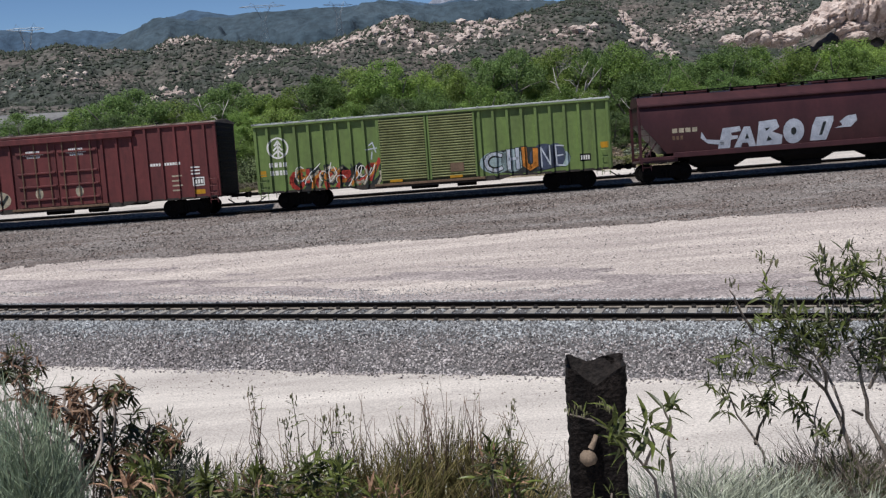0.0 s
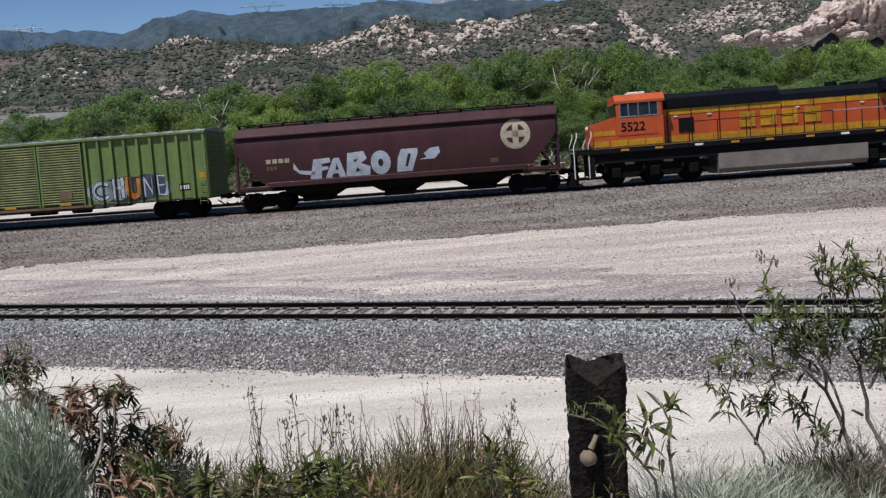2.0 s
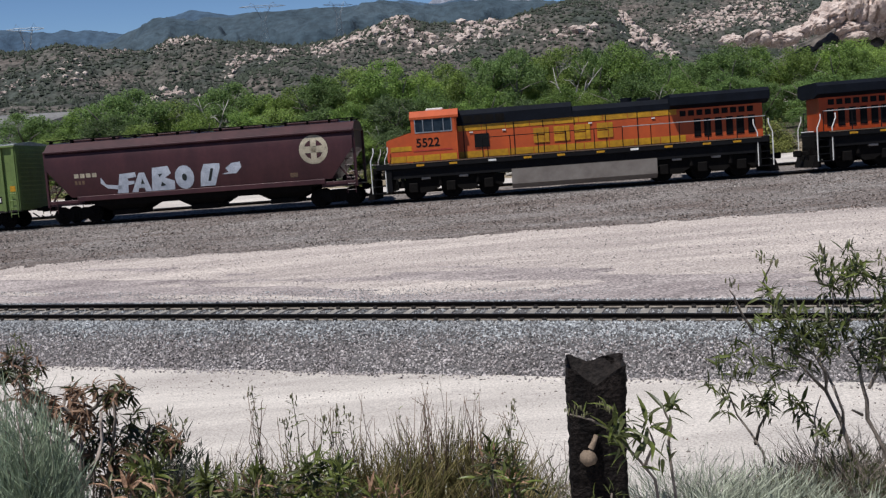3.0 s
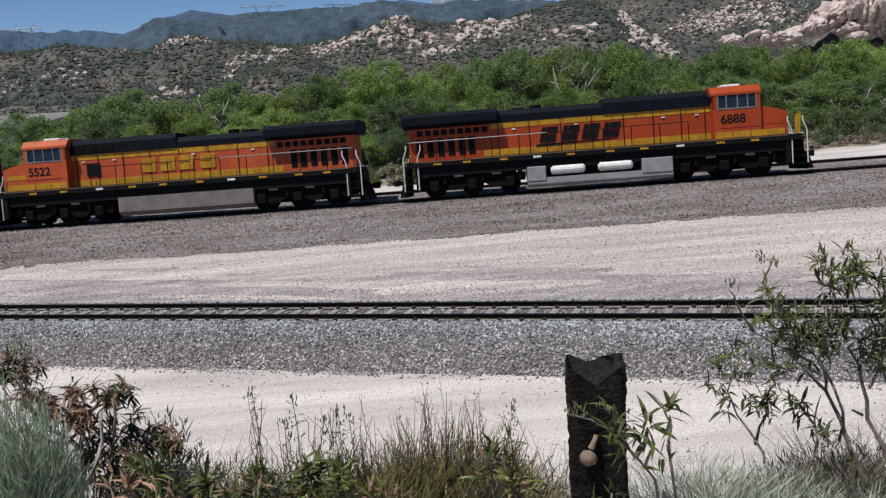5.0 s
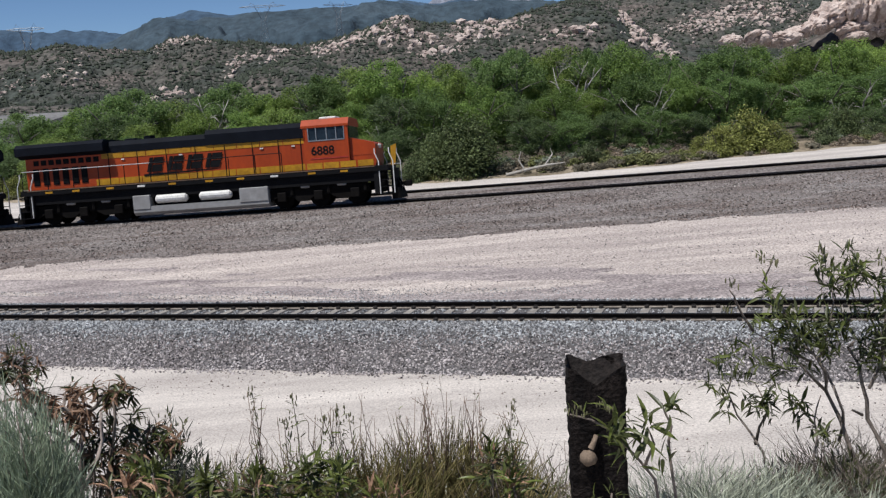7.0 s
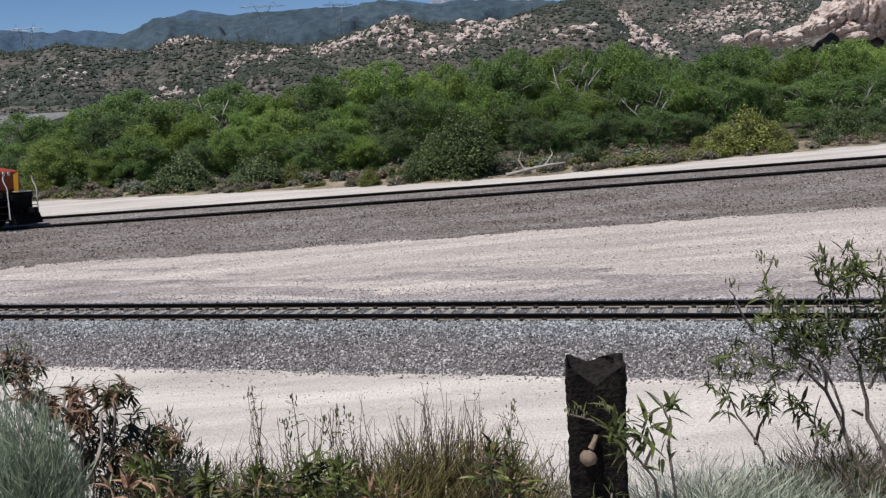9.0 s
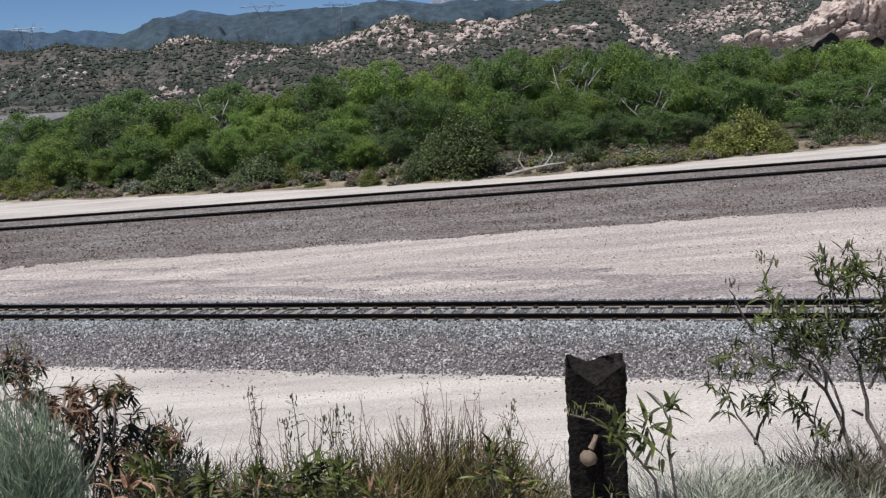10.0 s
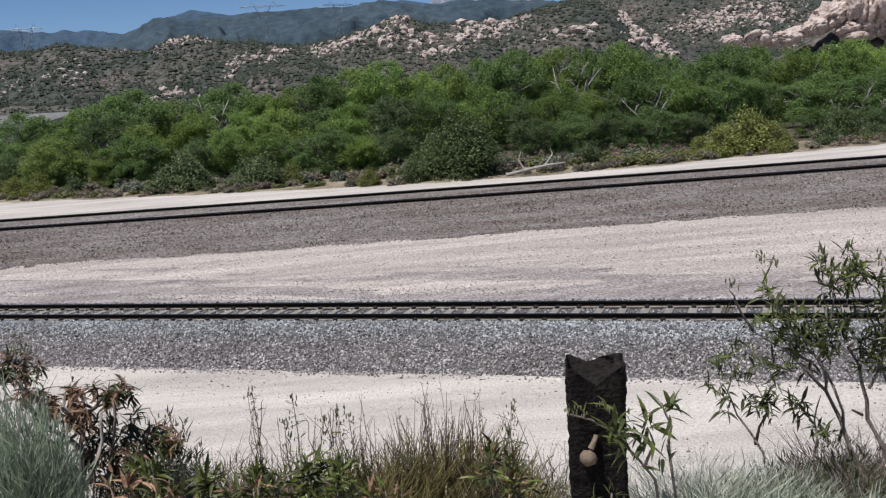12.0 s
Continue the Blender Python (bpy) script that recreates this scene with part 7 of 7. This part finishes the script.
# dry grey twiggy undergrowth
for i, (x, y, z, w, n) in enumerate(((-1.406, 4.748, 5.075, 0.5, 1500), (-1.245, 5.318, 4.840, 0.6, 1500), (-0.950, 5.312, 4.806, 0.6, 1500), (-0.621, 5.309, 4.787, 0.6, 1500), (-0.232, 4.737, 5.004, 0.6, 2000), (0.286, 5.102, 4.765, 0.5, 1500), (0.509, 5.286, 4.653, 0.4, 900), (1.911, 4.715, 4.875, 0.5, 1500),
                                     (2.236, 4.911, 4.835, 0.5, 1800), (1.711, 4.901, 4.776, 0.5, 1400), (-1.838, 4.658, 5.141, 0.5, 2200), (-1.605, 4.556, 5.140, 0.5, 1800), (1.816, 4.550, 5.100, 0.5, 2200), (2.007, 4.600, 5.143, 0.5, 2600), (2.102, 4.500, 5.204, 0.5, 2600), (1.656, 4.500, 5.042, 0.5, 1500), (0.406, 4.900, 5.054, 0.5, 1600), (-1.464, 5.000, 5.135, 0.5, 1600))):
    wd = tagged(new("undergrowth"), "dry grey-brown twiggy undergrowth on the bank", "undergrowth", "bank plants")
    gz = float(ground_z(x, y)) - 0.05
    wd.matrix_basis = pose(x, y, gz)
    blades(wd, "twigs", n, w, w, max(z - gz, 0.2), 0.0022, m_stem, 250 + i, 0.3, 0.2, 0.2, (0.1, 0.35), 0.10)
    blades(wd, "foliage", n * 2, w, w, max(z - gz, 0.2) * 0.92, 0.004, m_lance, 270 + i, 0.3, 0.2, 0.2, (0.05, 0.12), 0.06)

# leafy rosettes along the foot of the bank
for i, (x, y, z, n, ln, kind) in enumerate(((-1.507, 4.472, 5.243, 30, 0.19, ("green", "fresh")), (-1.199, 4.368, 5.223, 30, 0.20, ("green", "fresh")), (-0.916, 4.365, 5.206, 28, 0.18, ("green", "fresh")), (-0.726, 4.464, 5.196, 30, 0.19, ("green", "fresh")),
                                           (-0.551, 4.269, 5.238, 26, 0.18, ("green", "fresh", "fresh")), (0.220, 4.559, 5.155, 28, 0.17, ("green", "green", "fresh", "dry")), (0.327, 4.352, 5.131, 26, 0.16, ("green", "fresh", "dry")), (-1.008, 4.167, 5.236, 22, 0.16, ("fresh", "green", "dry")),
                                           (-1.294, 4.167, 5.238, 24, 0.17, ("green", "dry")), (-0.345, 4.253, 5.147, 20, 0.14, ("fresh", "dry")), (-1.621, 4.364, 5.201, 20, 0.17, ("green", "dry")), (1.944, 4.516, 4.898, 18, 0.14, ("green", "dry")), (0.559, 3.532, 5.383, 12, 0.10, ("fresh", "green")))):
    ro = tagged(new("leafy_plant"), "green lance-leaved plant growing on the bank", "plant", "bank plants")
    gz = float(ground_z(x, y)) - 0.03
    ro.matrix_basis = pose(x, y, gz)
    hh = z - gz
    for k in range(3):
        a, b = rl.uniform(-0.07, 0.07), rl.uniform(-0.06, 0.06)
        stems(ro, [[(a * 0.3, b * 0.3, 0), (a, b, hh)]], 0.007, 0.004)
        tuft(ro, (a, b, hh), n // 2, ln * 0.62, kind, 5, 80)
        tuft(ro, (a, b, hh - 0.05), n // 3, ln * 0.65, kind, -30, 35)
        tuft(ro, (a * 2, b * 2, hh - 0.11), n // 3, ln * 0.65, kind, -40, 30)

# flowering shoots that rise above the weeds
for x, y, z in ((-0.617, 4.898, 5.367), (-0.554, 4.891, 5.324), (-0.915, 4.986, 5.282), (0.312, 4.892, 5.329), (0.280, 4.871, 5.200), (-0.881, 5.103, 5.379), (-1.123, 5.208, 5.399), (-0.700, 4.986, 5.285)):
    st = tagged(new("flower_stalk"), "thin green stalk with pale buds", "plant", "bank plants")
    gz = float(ground_z(x, y)) - 0.03
    st.matrix_basis = pose(x, y, gz)
    hh = z - gz
    stems(st, [[(0.02, 0, 0), (0.015, 0, hh * 0.6), (0, 0, hh)]], 0.005, 0.002)
    buds(st, (0, 0, hh), 7, 0.009)
    for t in (0.95, 0.9, 0.85, 0.78, 0.7, 0.62):
        tuft(st, (0.01, 0, hh * t), 4, 0.055, ("fresh", "green"), 0, 70)
        if t > 0.8:
            buds(st, (rl.uniform(-0.03, 0.03), 0, hh * t), 2, 0.008)

# leafy branch in front of the post
br = tagged(new("leafy_branch"), "leafy shoot with pale buds leaning before the post", "plant", "bank plants")
bx, by, bz = 0.721, 3.401, 5.509
gz = float(ground_z(bx, by)) - 0.03
br.matrix_basis = pose(bx, by, gz)
e = bz - gz
stems(br, [[(0.08, 0, 0), (0.02, 0, e), (-0.06, 0, e + 0.11), (-0.12, 0, e + 0.18), (-0.21, 0, e + 0.25), (-0.29, -0.01, e + 0.28)], [(-0.02, 0, e + 0.05), (0.02, 0, e + 0.14), (0.0, 0.02, e + 0.2)],
           [(0.08, 0.05, 0), (0.10, 0.1, e + 0.05), (0.11, 0.1, e + 0.17), (0.075, 0.1, e + 0.26), (0.05, 0.1, e + 0.28)]], 0.007, 0.003)
for a, c, n in ((-0.13, 0.20, 18), (-0.09, 0.14, 12), (-0.10, 0.25, 10), (0.0, 0.21, 14), (-0.03, 0.17, 10), (0.06, 0.28, 14), (0.04, 0.08, 6)):
    tuft(br, (a, -0.02, e + c), n, 0.10, ("green", "fresh"), -50, 75)
for a, c in ((-0.29, 0.29), (-0.27, 0.31), (-0.24, 0.28), (-0.17, 0.31), (-0.15, 0.30)):
    buds(br, (a, -0.02, e + c), 5, 0.007)
    tuft(br, (a, -0.02, e + c), 3, 0.04, "fresh", 20, 80)

# weathered plank half hidden under the bushes
x, y, z = 0.729, 9.014, 3.292
g = Geo()
g.box(-0.22, 0.22, -0.09, 0.09, -0.05, 0.06, 0.012)
pk = tagged(part("plank", g, m_stem), "grey weathered timber offcut lying on the dirt", "timber")
pk.matrix_basis = pose(x, y, float(ground_z(x, y)) + 0.02, 0, 4, -12)

for (parent, kk), g in REST.items():
    tagged(part("foliage", g, {"green": m_lance, "fresh": m_lance2, "dry": m_dry}[kk], parent, smooth=True), kind="stuff")


# ---- what moves ----
def motions():
    for car, s0, turn in TRAIN:
        walk(car, [(t * 0.5, car_pose(s0 + SPEED * t * 0.5, 6.5, turn)) for t in range(25)])
    flipped = {car for car, _, turn in TRAIN if turn}
    for ob, x, r in WHEELS:
        spin = (-1 if ob.parent in flipped else 1) * math.degrees(SPEED / r)
        walk(ob, [(k / 15, pose(x, 0, r, 0, spin * k / 15, 0)) for k in range(181)])


motions()
